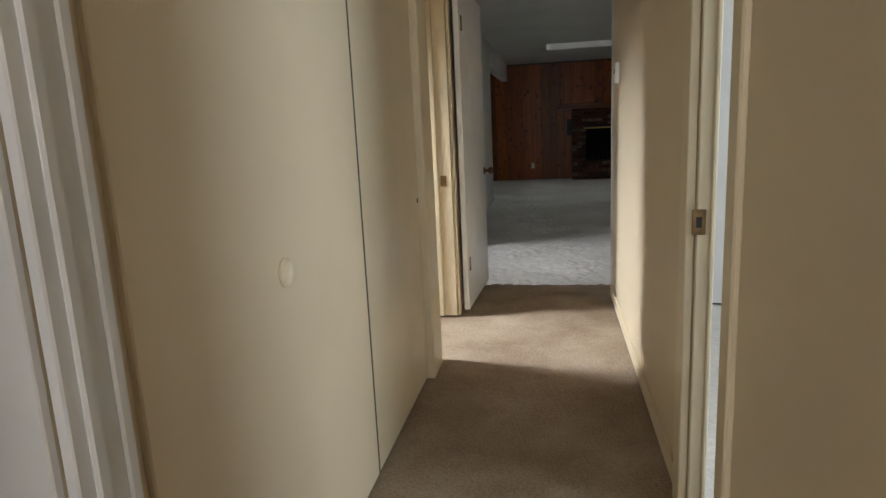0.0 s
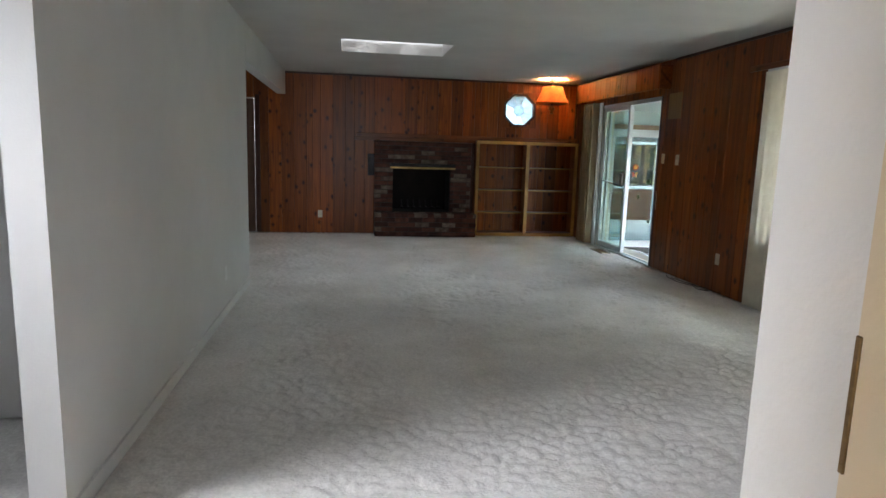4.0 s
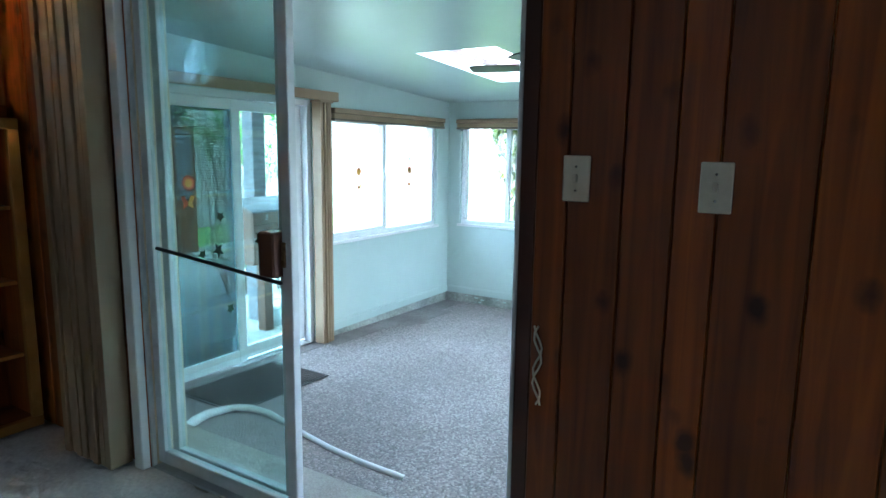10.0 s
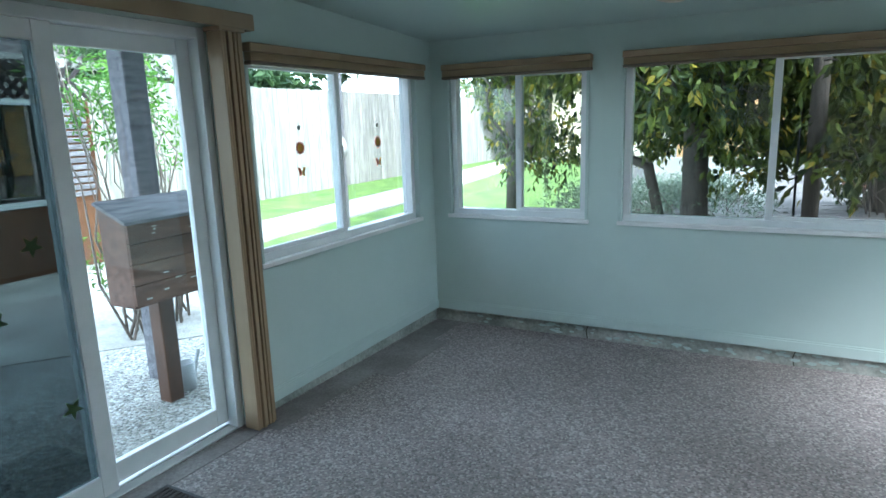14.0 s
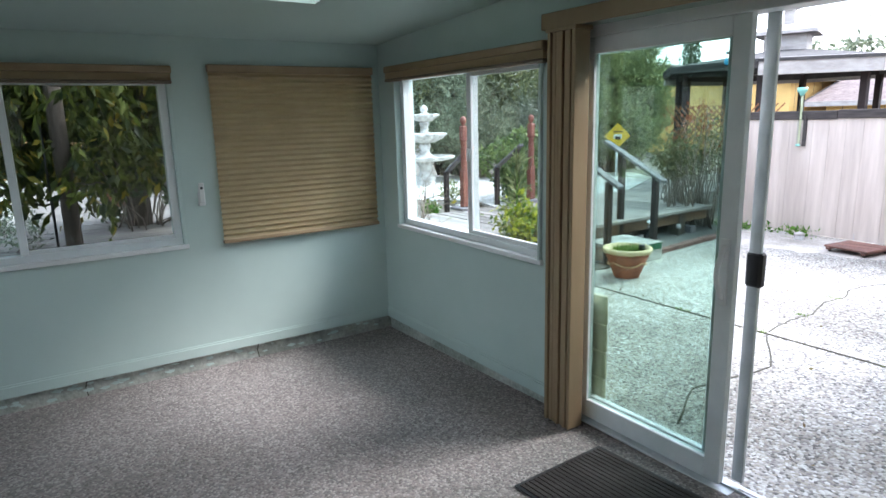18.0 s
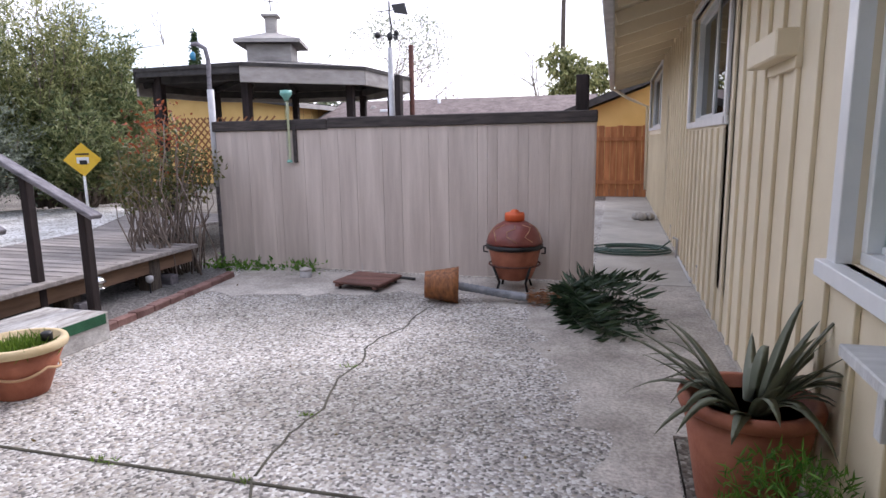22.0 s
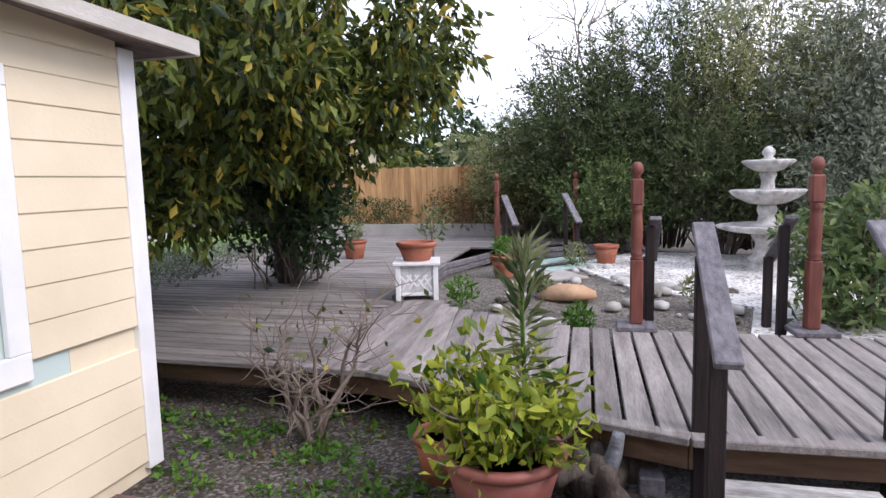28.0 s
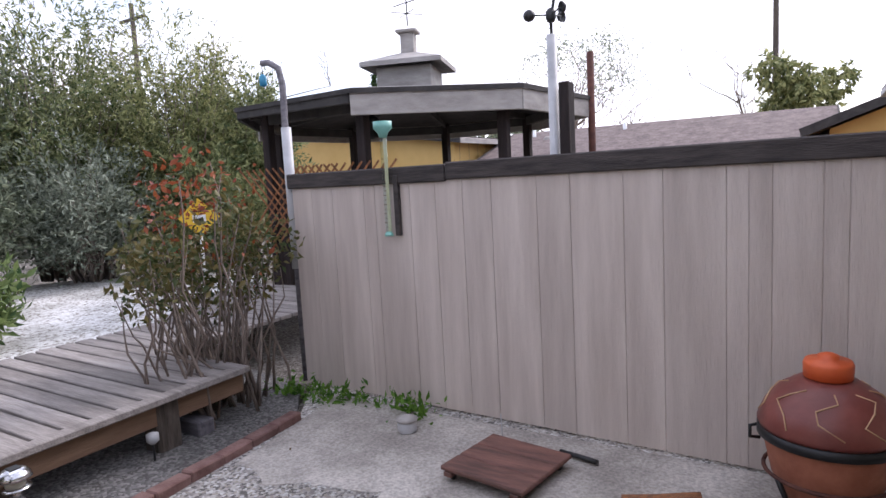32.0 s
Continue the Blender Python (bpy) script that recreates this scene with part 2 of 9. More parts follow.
def aggregate(name, colours, scale, stain, rough=0.85, bump=0.5, stain_scale=1.2, stain_low=0.55):
    """Exposed stone in concrete: cells of several colours with relief, under broad stains."""
    m, n, l, b = shader(name)
    geo, vor, ramp = n.new("ShaderNodeNewGeometry"), n.new("ShaderNodeTexVoronoi"), n.new("ShaderNodeValToRGB")
    vor.inputs["Scale"].default_value = scale
    l.new(geo.outputs["Position"], vor.inputs["Vector"])
    split = n.new("ShaderNodeSeparateColor")
    l.new(vor.outputs["Color"], split.inputs[0])
    ramp.color_ramp.interpolation = "CONSTANT"
    while len(ramp.color_ramp.elements) < len(colours):
        ramp.color_ramp.elements.new(0.5)
    for k, c in enumerate(colours):
        ramp.color_ramp.elements[k].position, ramp.color_ramp.elements[k].color = k / len(colours), (*c, 1)
    l.new(split.outputs[0], ramp.inputs[0])
    big, br, mul = n.new("ShaderNodeTexNoise"), n.new("ShaderNodeValToRGB"), n.new("ShaderNodeMix")
    big.inputs["Scale"].default_value, big.inputs["Detail"].default_value = stain_scale, 7
    l.new(geo.outputs["Position"], big.inputs["Vector"])
    br.color_ramp.elements[0].position, br.color_ramp.elements[0].color = 0.35, (stain_low, stain_low, stain_low * 0.95, 1)
    br.color_ramp.elements[1].position, br.color_ramp.elements[1].color = 0.62, (1, 1, 1, 1)
    l.new(big.outputs["Fac"], br.inputs[0])
    mul.data_type, mul.blend_type = "RGBA", "MULTIPLY"
    mul.inputs[0].default_value = stain
    l.new(ramp.outputs[0], mul.inputs[6])
    l.new(br.outputs[0], mul.inputs[7])
    l.new(mul.outputs[2], b.inputs["Base Color"])
    b.inputs["Roughness"].default_value = rough
    bp = n.new("ShaderNodeBump")
    bp.inputs["Strength"].default_value, bp.inputs["Distance"].default_value, bp.invert = bump, 0.006, True
    l.new(vor.outputs["Distance"], bp.inputs["Height"])
    l.new(bp.outputs[0], b.inputs["Normal"])
    return m


def glass(name, tint, rough=0.0):
    """A thin pane: mostly clear, with a sharp reflection that grows at grazing angles."""
    m, n, l, b = shader(name)
    n.remove(b)
    out = n["Material Output"]
    clear, gloss, mix, fres = n.new("ShaderNodeBsdfTransparent"), n.new("ShaderNodeBsdfGlossy"), n.new("ShaderNodeMixShader"), n.new("ShaderNodeLayerWeight")
    clear.inputs[0].default_value = (*tint, 1)
    gloss.inputs["Roughness"].default_value = rough
    fres.inputs["Blend"].default_value = 0.5
    up, ease = n.new("ShaderNodeMath"), n.new("ShaderNodeMapRange")
    up.operation, up.inputs[1].default_value = "POWER", 4.0
    l.new(fres.outputs["Facing"], up.inputs[0])
    l.new(up.outputs[0], ease.inputs[0])
    ease.inputs[3].default_value, ease.inputs[4].default_value = 0.045, 0.75
    l.new(ease.outputs[0], mix.inputs[0])
    l.new(clear.outputs[0], mix.inputs[1])
    l.new(gloss.outputs[0], mix.inputs[2])
    l.new(mix.outputs[0], out.inputs[0])
    return m


def glowing(name, colour, strength):
    m, n, l, b = shader(name)
    b.inputs["Base Color"].default_value = (*colour, 1)
    b.inputs["Emission Color"].default_value = (*colour, 1)
    b.inputs["Emission Strength"].default_value = strength
    return m


def leafy(name, dark, light, through=0.35, rare=None):
    """Leaves: tone from leaf to leaf, some light passing through."""
    m, n, l, b = shader(name)
    geo, ramp = n.new("ShaderNodeNewGeometry"), n.new("ShaderNodeValToRGB")
    ramp.color_ramp.elements[0].color, ramp.color_ramp.elements[1].color = (*dark, 1), (*light, 1)
    if rare:
        ramp.color_ramp.elements[1].position = 0.90
        ramp.color_ramp.elements.new(0.94).color = (*rare, 1)
    l.new(geo.outputs["Random Per Island"], ramp.inputs[0])
    tr, mix, out = n.new("ShaderNodeBsdfTranslucent"), n.new("ShaderNodeMixShader"), n["Material Output"]
    l.new(ramp.outputs[0], b.inputs["Base Color"])
    l.new(ramp.outputs[0], tr.inputs[0])
    b.inputs["Roughness"].default_value = 0.45
    b.inputs["Specular IOR Level"].default_value = 0.3
    mix.inputs[0].default_value = through
    l.new(b.outputs[0], mix.inputs[1])
    l.new(tr.outputs[0], mix.inputs[2])
    l.new(mix.outputs[0], out.inputs[0])
    return m


def cloth(name, dark, light, through, rough=0.8, vary=0.0, scale=6):
    m = paint_like(name, dark, light, scale, rough, 0.2, 300, vary=vary)
    n, l, b = m.node_tree.nodes, m.node_tree.links, m.node_tree.nodes["Principled BSDF"]
    tr, mix = n.new("ShaderNodeBsdfTranslucent"), n.new("ShaderNodeMixShader")
    tr.inputs[0].default_value = (*light, 1)
    if vary:
        l.new(b.inputs["Base Color"].links[0].from_socket, tr.inputs[0])
    mix.inputs[0].default_value = through
    l.new(b.outputs[0], mix.inputs[1])
    l.new(tr.outputs[0], mix.inputs[2])
    l.new(mix.outputs[0], n["Material Output"].inputs[0])
    return m


M = {
    "hall_paint": paint_like("hall_paint", (0.67, 0.565, 0.40), (0.73, 0.625, 0.455), 1.2, 0.5, 0.05, 140),
    "trim_cream": paint_like("trim_cream", (0.66, 0.57, 0.40), (0.74, 0.65, 0.47), 2.5, 0.35, 0.05, 90),
    "white_wall": paint_like("white_wall", (0.66, 0.66, 0.65), (0.74, 0.74, 0.73), 1.0, 0.6, 0.08, 120),
    "ceiling_white": paint_like("ceiling_white", (0.66, 0.65, 0.62), (0.74, 0.73, 0.70), 1.5, 0.8, 0.25, 180),
    "white_paint": paint_like("white_paint", (0.72, 0.73, 0.73), (0.82, 0.82, 0.82), 4, 0.35, 0.03, 80),
    "vinyl": paint_like("vinyl", (0.70, 0.73, 0.74), (0.80, 0.82, 0.83), 5, 0.3, 0.02, 60),
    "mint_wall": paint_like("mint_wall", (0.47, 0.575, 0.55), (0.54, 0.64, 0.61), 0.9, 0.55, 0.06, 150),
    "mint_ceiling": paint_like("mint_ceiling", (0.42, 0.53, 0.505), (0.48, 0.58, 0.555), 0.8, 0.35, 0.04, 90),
    "carpet": paint_like("carpet", (0.66, 0.645, 0.625), (0.84, 0.83, 0.82), 1.3, 0.95, 0.45, 60, fine=0.10, spec=0.1, sheen=0.2),
    "hall_carpet": paint_like("hall_carpet", (0.24, 0.175, 0.12), (0.38, 0.305, 0.225), 2.2, 0.95, 0.7, 110, fine=0.2, spec=0.1),
    "pine": knotty_pine("pine", (0.15, 0.034, 0.0035), (0.335, 0.088, 0.007), "z"),
    "pine_x": knotty_pine("pine_x", (0.09, 0.024, 0.005), (0.22, 0.07, 0.014), "x", 0.7),
    "pine_y": knotty_pine("pine_y", (0.10, 0.027, 0.006), (0.26, 0.085, 0.016), "y", 0.7),
    "pine_dark": paint_like("pine_dark", (0.035, 0.010, 0.005), (0.06, 0.018, 0.008), 4, 0.35, 0.1, 60, stretch=(1, 1, 0.1)),
    "pale_pine": paint_like("pale_pine", (0.38, 0.18, 0.035), (0.54, 0.29, 0.07), 3, 0.4, 0.1, 50, stretch=(1, 8, 1)),
    "pale_panel": paint_like("pale_panel", (0.26, 0.13, 0.035), (0.36, 0.20, 0.06), 3, 0.4, 0.1, 50, stretch=(1, 8, 1)),
    "brick_red": paint_like("brick_red", (0.05, 0.020, 0.014), (0.13, 0.050, 0.034), 9, 0.85, 0.6, 90, vary=0.45),
    "brick_pale": paint_like("brick_pale", (0.10, 0.06, 0.045), (0.26, 0.20, 0.155), 12, 0.85, 0.6, 90, vary=0.3),
    "mortar": paint_like("mortar", (0.055, 0.045, 0.04), (0.10, 0.085, 0.075), 8, 0.95, 0.5, 120),
    "soot": paint_like("soot", (0.006, 0.006, 0.006), (0.014, 0.013, 0.012), 6, 0.9, 0.3, 60),
    "black_iron": paint_like("black_iron", (0.01, 0.01, 0.011), (0.022, 0.022, 0.024), 10, 0.45, 0.1, 90, metal=0.3),
    "brass": paint_like("brass", (0.40, 0.27, 0.09), (0.60, 0.43, 0.17), 10, 0.35, 0.08, 80, metal=0.9),
    "old_brass": paint_like("old_brass", (0.12, 0.075, 0.035), (0.26, 0.17, 0.08), 30, 0.4, 0.1, 80, metal=0.8),
    "chrome": paint_like("chrome", (0.5, 0.5, 0.5), (0.7, 0.7, 0.7), 20, 0.22, 0.03, 60, metal=1.0),
    "nickel": paint_like("nickel", (0.42, 0.38, 0.33), (0.55, 0.51, 0.45), 20, 0.28, 0.03, 60, metal=1.0),
    "blade_dark": paint_like("blade_dark", (0.045, 0.03, 0.03), (0.075, 0.05, 0.05), 6, 0.4, 0.08, 60),
    "alu": paint_like("alu", (0.55, 0.59, 0.60), (0.70, 0.73, 0.74), 8, 0.4, 0.05, 100, metal=0.35),
    "ivory": paint_like("ivory", (0.62, 0.56, 0.43), (0.70, 0.64, 0.50), 20, 0.4, 0.02, 60),
    "black_plastic": paint_like("black_plastic", (0.010, 0.010, 0.011), (0.018, 0.018, 0.02), 20, 0.4, 0.05, 90),
    "dark_mat": paint_like("dark_mat", (0.035, 0.028, 0.026), (0.065, 0.055, 0.052), 8, 0.95, 0.7, 220, fine=0.25),
    "blind_slat": cloth("blind_slat", (0.64, 0.59, 0.49), (0.80, 0.75, 0.64), 0.20),
    "tan_slat": paint_like("tan_slat", (0.27, 0.185, 0.105), (0.35, 0.25, 0.15), 5, 0.5, 0.08, 90, stretch=(1, 1, 0.2)),
    "cell_shade": cloth("cell_shade", (0.50, 0.38, 0.23), (0.62, 0.50, 0.32), 0.42),
    "shade_rail": paint_like("shade_rail", (0.16, 0.12, 0.085), (0.22, 0.17, 0.125), 8, 0.5, 0.05, 60),
    "lamp_shade": cloth("lamp_shade", (0.42, 0.15, 0.04), (0.70, 0.30, 0.08), 0.10),
    "wood_dark": paint_like("wood_dark", (0.05, 0.02, 0.01), (0.11, 0.045, 0.02), 6, 0.35, 0.1, 60, stretch=(1, 1, 0.2)),
    "pebble_floor": aggregate("pebble_floor", [(0.155, 0.132, 0.133), (0.30, 0.258, 0.255), (0.24, 0.215, 0.21), (0.40, 0.36, 0.35), (0.20, 0.185, 0.185), (0.275, 0.235, 0.23)], 95, 0.8, 0.7, 0.5, 0.9, 0.62),
    "floor_patch": paint_like("floor_patch", (0.17, 0.155, 0.15), (0.27, 0.255, 0.25), 3.0, 0.85, 0.35, 60, fine=0.18),
    "concrete": paint_like("concrete", (0.30, 0.28, 0.25), (0.46, 0.44, 0.40), 1.5, 0.9, 0.35, 90, fine=0.12),
    "raw_concrete": paint_like("raw_concrete", (0.26, 0.28, 0.25), (0.52, 0.53, 0.49), 3.0, 0.9, 0.6, 40, fine=0.2),
    "patio": aggregate("patio", [(0.56, 0.54, 0.51), (0.26, 0.24, 0.225), (0.45, 0.42, 0.39), (0.36, 0.335, 0.315), (0.68, 0.67, 0.65), (0.14, 0.13, 0.12), (0.50, 0.47, 0.43), (0.38, 0.34, 0.29)], 66, 0.9, 0.8, 0.9, 0.8, 0.45),
    "patio_worn": paint_like("patio_worn", (0.25, 0.225, 0.20), (0.50, 0.465, 0.42), 2.2, 0.9, 0.6, 60, fine=0.28),
    "crack": paint_like("crack", (0.05, 0.045, 0.035), (0.10, 0.095, 0.07), 9, 0.95, 0.3, 60),
    "soil": aggregate("soil", [(0.10, 0.085, 0.07), (0.20, 0.18, 0.155), (0.14, 0.12, 0.10), (0.28, 0.26, 0.23), (0.08, 0.065, 0.05)], 55, 0.9, 0.95, 0.8, 1.4, 0.5),
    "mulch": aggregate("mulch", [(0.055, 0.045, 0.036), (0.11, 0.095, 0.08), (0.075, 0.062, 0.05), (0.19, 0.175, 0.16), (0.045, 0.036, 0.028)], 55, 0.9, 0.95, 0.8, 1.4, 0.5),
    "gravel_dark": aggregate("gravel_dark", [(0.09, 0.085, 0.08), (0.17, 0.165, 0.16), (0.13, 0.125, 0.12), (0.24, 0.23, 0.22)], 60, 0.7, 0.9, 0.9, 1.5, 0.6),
    "gravel_white": aggregate("gravel_white", [(0.80, 0.79, 0.77), (0.62, 0.60, 0.57), (0.72, 0.71, 0.69), (0.84, 0.84, 0.83), (0.30, 0.27, 0.23)], 34, 0.85, 0.8, 0.9, 1.6, 0.5),
    "grass_ground": paint_like("grass_ground", (0.06, 0.12, 0.02), (0.17, 0.27, 0.05), 2.5, 0.95, 0.8, 120, fine=0.3),
    "deck_wood": paint_like("deck_wood", (0.17, 0.15, 0.14), (0.32, 0.29, 0.27), 5, 0.85, 0.5, 30, stretch=(0.35, 3, 3), vary=0.28, fine=0.16),
    # darker than deck_wood: tree shade over the left boards put into the colour
    "deck_wood_y_shaded": paint_like("deck_wood_y_shaded", (0.14, 0.125, 0.115), (0.28, 0.255, 0.235), 5, 0.85, 0.5, 30, stretch=(3, 0.35, 3), vary=0.28, fine=0.16),
    "deck_side": paint_like("deck_side", (0.13, 0.075, 0.045), (0.26, 0.16, 0.10), 4, 0.85, 0.4, 40, stretch=(3, 0.4, 3), vary=0.15),
    "rail_grey": paint_like("rail_grey", (0.085, 0.08, 0.09), (0.22, 0.205, 0.22), 9, 0.75, 0.4, 45, stretch=(0.5, 3, 3), vary=0.1),
    "rail_dark": paint_like("rail_dark", (0.012, 0.009, 0.009), (0.04, 0.029, 0.028), 5, 0.75, 0.4, 45, stretch=(3, 3, 0.4), spec=0.25),
    "newel_red": paint_like("newel_red", (0.12, 0.035, 0.025), (0.23, 0.075, 0.05), 6, 0.6, 0.3, 50, stretch=(3, 3, 0.6)),
    "siding": paint_like("siding", (0.45, 0.38, 0.335), (0.61, 0.53, 0.475), 1.6, 0.8, 0.5, 35, stretch=(6, 6, 0.5), vary=0.06),
    "trim_black": paint_like("trim_black", (0.02, 0.016, 0.015), (0.075, 0.06, 0.055), 7, 0.75, 0.6, 40, stretch=(0.6, 5, 5)),
    "house_cream": paint_like("house_cream", (0.66, 0.565, 0.40), (0.76, 0.665, 0.49), 1.2, 0.65, 0.1, 60),
    "house_yellow": paint_like("house_yellow", (0.60, 0.38, 0.12), (0.70, 0.47, 0.17), 1.0, 0.7, 0.1, 40),
    "roof_brown": paint_like("roof_brown", (0.10, 0.075, 0.07), (0.20, 0.155, 0.145), 4, 0.9, 0.6, 14, fine=0.25),
    "roof_dark": paint_like("roof_dark", (0.025, 0.023, 0.023), (0.06, 0.055, 0.052), 5, 0.85, 0.5, 25),
    "fascia_grey": paint_like("fascia_grey", (0.26, 0.24, 0.225), (0.42, 0.395, 0.37), 3, 0.8, 0.4, 30, stretch=(1, 1, 3)),
    "fascia_pale": paint_like("fascia_pale", (0.40, 0.38, 0.34), (0.54, 0.51, 0.46), 3, 0.8, 0.3, 30, stretch=(1, 1, 3)),
    "fence_new": paint_like("fence_new", (0.40, 0.21, 0.085), (0.60, 0.36, 0.16), 3, 0.8, 0.3, 30, stretch=(4, 4, 0.5), vary=0.22),
    "fence_red": paint_like("fence_red", (0.30, 0.10, 0.035), (0.50, 0.20, 0.075), 3, 0.8, 0.3, 30, stretch=(4, 4, 0.5), vary=0.2),
    "fence_old": paint_like("fence_old", (0.165, 0.15, 0.135), (0.33, 0.30, 0.27), 3, 0.85, 0.4, 30, stretch=(4, 4, 0.5), vary=0.18),
    "terracotta": paint_like("terracotta", (0.25, 0.075, 0.04), (0.42, 0.15, 0.085), 6, 0.7, 0.25, 60),
    "pot_rose": paint_like("pot_rose", (0.23, 0.072, 0.055), (0.34, 0.125, 0.10), 5, 0.55, 0.15, 60),
    "terracotta_pale": paint_like("terracotta_pale", (0.42, 0.24, 0.13), (0.60, 0.40, 0.24), 5, 0.75, 0.3, 50),
    "pot_cream": paint_like("pot_cream", (0.52, 0.40, 0.22), (0.64, 0.52, 0.33), 8, 0.7, 0.25, 60),
    "rust_bark": paint_like("rust_bark", (0.10, 0.035, 0.012), (0.34, 0.13, 0.04), 6, 0.6, 0.5, 40, stretch=(6, 6, 1)),
    "kamado_red": paint_like("kamado_red", (0.13, 0.028, 0.022), (0.23, 0.065, 0.05), 5, 0.4, 0.15, 40),
    "trolley_wood": paint_like("trolley_wood", (0.085, 0.043, 0.034), (0.23, 0.105, 0.08), 4, 0.75, 0.4, 40, stretch=(0.6, 4, 4), vary=0.15, fine=0.15),
    "orange": paint_like("orange", (0.55, 0.085, 0.02), (0.70, 0.13, 0.03), 6, 0.5, 0.1, 60),
    "stone_white": paint_like("stone_white", (0.30, 0.285, 0.265), (0.68, 0.665, 0.635), 7, 0.8, 0.5, 50),
    "bark": paint_like("bark", (0.05, 0.04, 0.033), (0.13, 0.105, 0.085), 9, 0.9, 0.9, 30, stretch=(3, 3, 0.6)),
    "twig": paint_like("twig", (0.14, 0.105, 0.085), (0.27, 0.22, 0.185), 9, 0.9, 0.4, 60),
    "leaf_tree": leafy("leaf_tree", (0.010, 0.028, 0.010), (0.18, 0.22, 0.04), 0.34, (0.44, 0.34, 0.05)),
    "leaf_hedge": leafy("leaf_hedge", (0.055, 0.095, 0.038), (0.36, 0.38, 0.18), 0.35),
    "leaf_deep": leafy("leaf_deep", (0.020, 0.046, 0.018), (0.17, 0.21, 0.085), 0.33),
    "leaf_willow": leafy("leaf_willow", (0.085, 0.115, 0.042), (0.45, 0.45, 0.20), 0.4),
    "leaf_silver": leafy("leaf_silver", (0.13, 0.16, 0.12), (0.42, 0.46, 0.36), 0.3),
    "leaf_bush": leafy("leaf_bush", (0.05, 0.10, 0.035), (0.24, 0.31, 0.11), 0.35),
    "feed_brown": paint_like("feed_brown", (0.07, 0.032, 0.020), (0.17, 0.085, 0.055), 7, 0.75, 0.4, 45, stretch=(0.6, 3, 3), vary=0.2),
    "leaf_olive": leafy("leaf_olive", (0.10, 0.13, 0.085), (0.39, 0.43, 0.30), 0.3),
    "leaf_dark": leafy("leaf_dark", (0.016, 0.04, 0.014), (0.07, 0.12, 0.04), 0.3),
    "leaf_rose": leafy("leaf_rose", (0.05, 0.085, 0.03), (0.20, 0.16, 0.06), 0.3),
    "leaf_red": leafy("leaf_red", (0.22, 0.05, 0.025), (0.36, 0.11, 0.04), 0.3),
    "leaf_citrus": leafy("leaf_citrus", (0.035, 0.10, 0.014), (0.46, 0.50, 0.05), 0.38),
    "leaf_palm": leafy("leaf_palm", (0.015, 0.035, 0.018), (0.06, 0.095, 0.05), 0.2),
    "leaf_aloe": leafy("leaf_aloe", (0.11, 0.13, 0.085), (0.26, 0.27, 0.19), 0.15),
    "leaf_fern": leafy("leaf_fern", (0.05, 0.14, 0.02), (0.17, 0.33, 0.05), 0.4),
    "leaf_autumn": leafy("leaf_autumn", (0.10, 0.05, 0.02), (0.20, 0.16, 0.05), 0.3),
    "leaf_variegated": leafy("leaf_variegated", (0.10, 0.16, 0.09), (0.36, 0.42, 0.30), 0.25),
    "grass_blade": leafy("grass_blade", (0.08, 0.16, 0.02), (0.24, 0.36, 0.06), 0.4),
    "pane": glass("pane", (0.90, 0.97, 0.955)),
    "pane_green": glass("pane_green", (0.68, 0.76, 0.72)),
    "pane_dark": glass("pane_dark", (0.24, 0.29, 0.29)),
    "pane_screen": glass("pane_screen", (0.77, 0.81, 0.80)),
    "pane_leaded": cloth("pane_leaded", (0.42, 0.55, 0.60), (0.62, 0.76, 0.78), 0.7, 0.2, 0.4, 14),
    "room_dark": paint_like("room_dark", (0.03, 0.03, 0.03), (0.05, 0.05, 0.05), 3, 0.9, 0.1, 50),
    "sky_panel": glowing("sky_panel", (1.0, 1.0, 0.98), 0.5),
    "well_panel": glowing("well_panel", (1.0, 0.99, 0.97), 0.07),
    "bulb": glowing("bulb", (1.0, 0.55, 0.16), 9.0),
    "milk_glass": cloth("milk_glass", (0.66, 0.62, 0.52), (0.78, 0.74, 0.64), 0.5, 0.3),
    "green_felt": paint_like("green_felt", (0.01, 0.07, 0.03), (0.02, 0.11, 0.05), 9, 0.9, 0.4, 120),
    "teal_paint": paint_like("teal_paint", (0.25, 0.36, 0.33), (0.38, 0.50, 0.46), 6, 0.7, 0.3, 50),
    "gauge_strip": paint_like("gauge_strip", (0.42, 0.38, 0.22), (0.62, 0.58, 0.40), 9, 0.6, 0.1, 60),
    "plank_worn": paint_like("plank_worn", (0.22, 0.20, 0.18), (0.58, 0.57, 0.55), 7, 0.85, 0.5, 50, stretch=(3, 0.6, 1), fine=0.15, vary=0.12),
    "plank_white": paint_like("plank_white", (0.46, 0.46, 0.45), (0.66, 0.66, 0.65), 4, 0.8, 0.4, 40, stretch=(1, 4, 1)),
    "sign_yellow": paint_like("sign_yellow", (0.70, 0.42, 0.02), (0.80, 0.52, 0.04), 6, 0.45, 0.03, 60),
    "sun_red": paint_like("sun_red", (0.45, 0.05, 0.02), (0.60, 0.12, 0.03), 30, 0.4, 0.05, 60),
    "sun_gold": paint_like("sun_gold", (0.65, 0.28, 0.03), (0.75, 0.40, 0.06), 30, 0.4, 0.05, 60),
    "brick_edge": paint_like("brick_edge", (0.13, 0.062, 0.052), (0.27, 0.16, 0.14), 7, 0.85, 0.5, 60, vary=0.2),
    "hose_green": paint_like("hose_green", (0.02, 0.05, 0.04), (0.04, 0.09, 0.07), 20, 0.45, 0.05, 60),
    "rust": paint_like("rust", (0.06, 0.02, 0.014), (0.13, 0.045, 0.03), 12, 0.8, 0.3, 60),
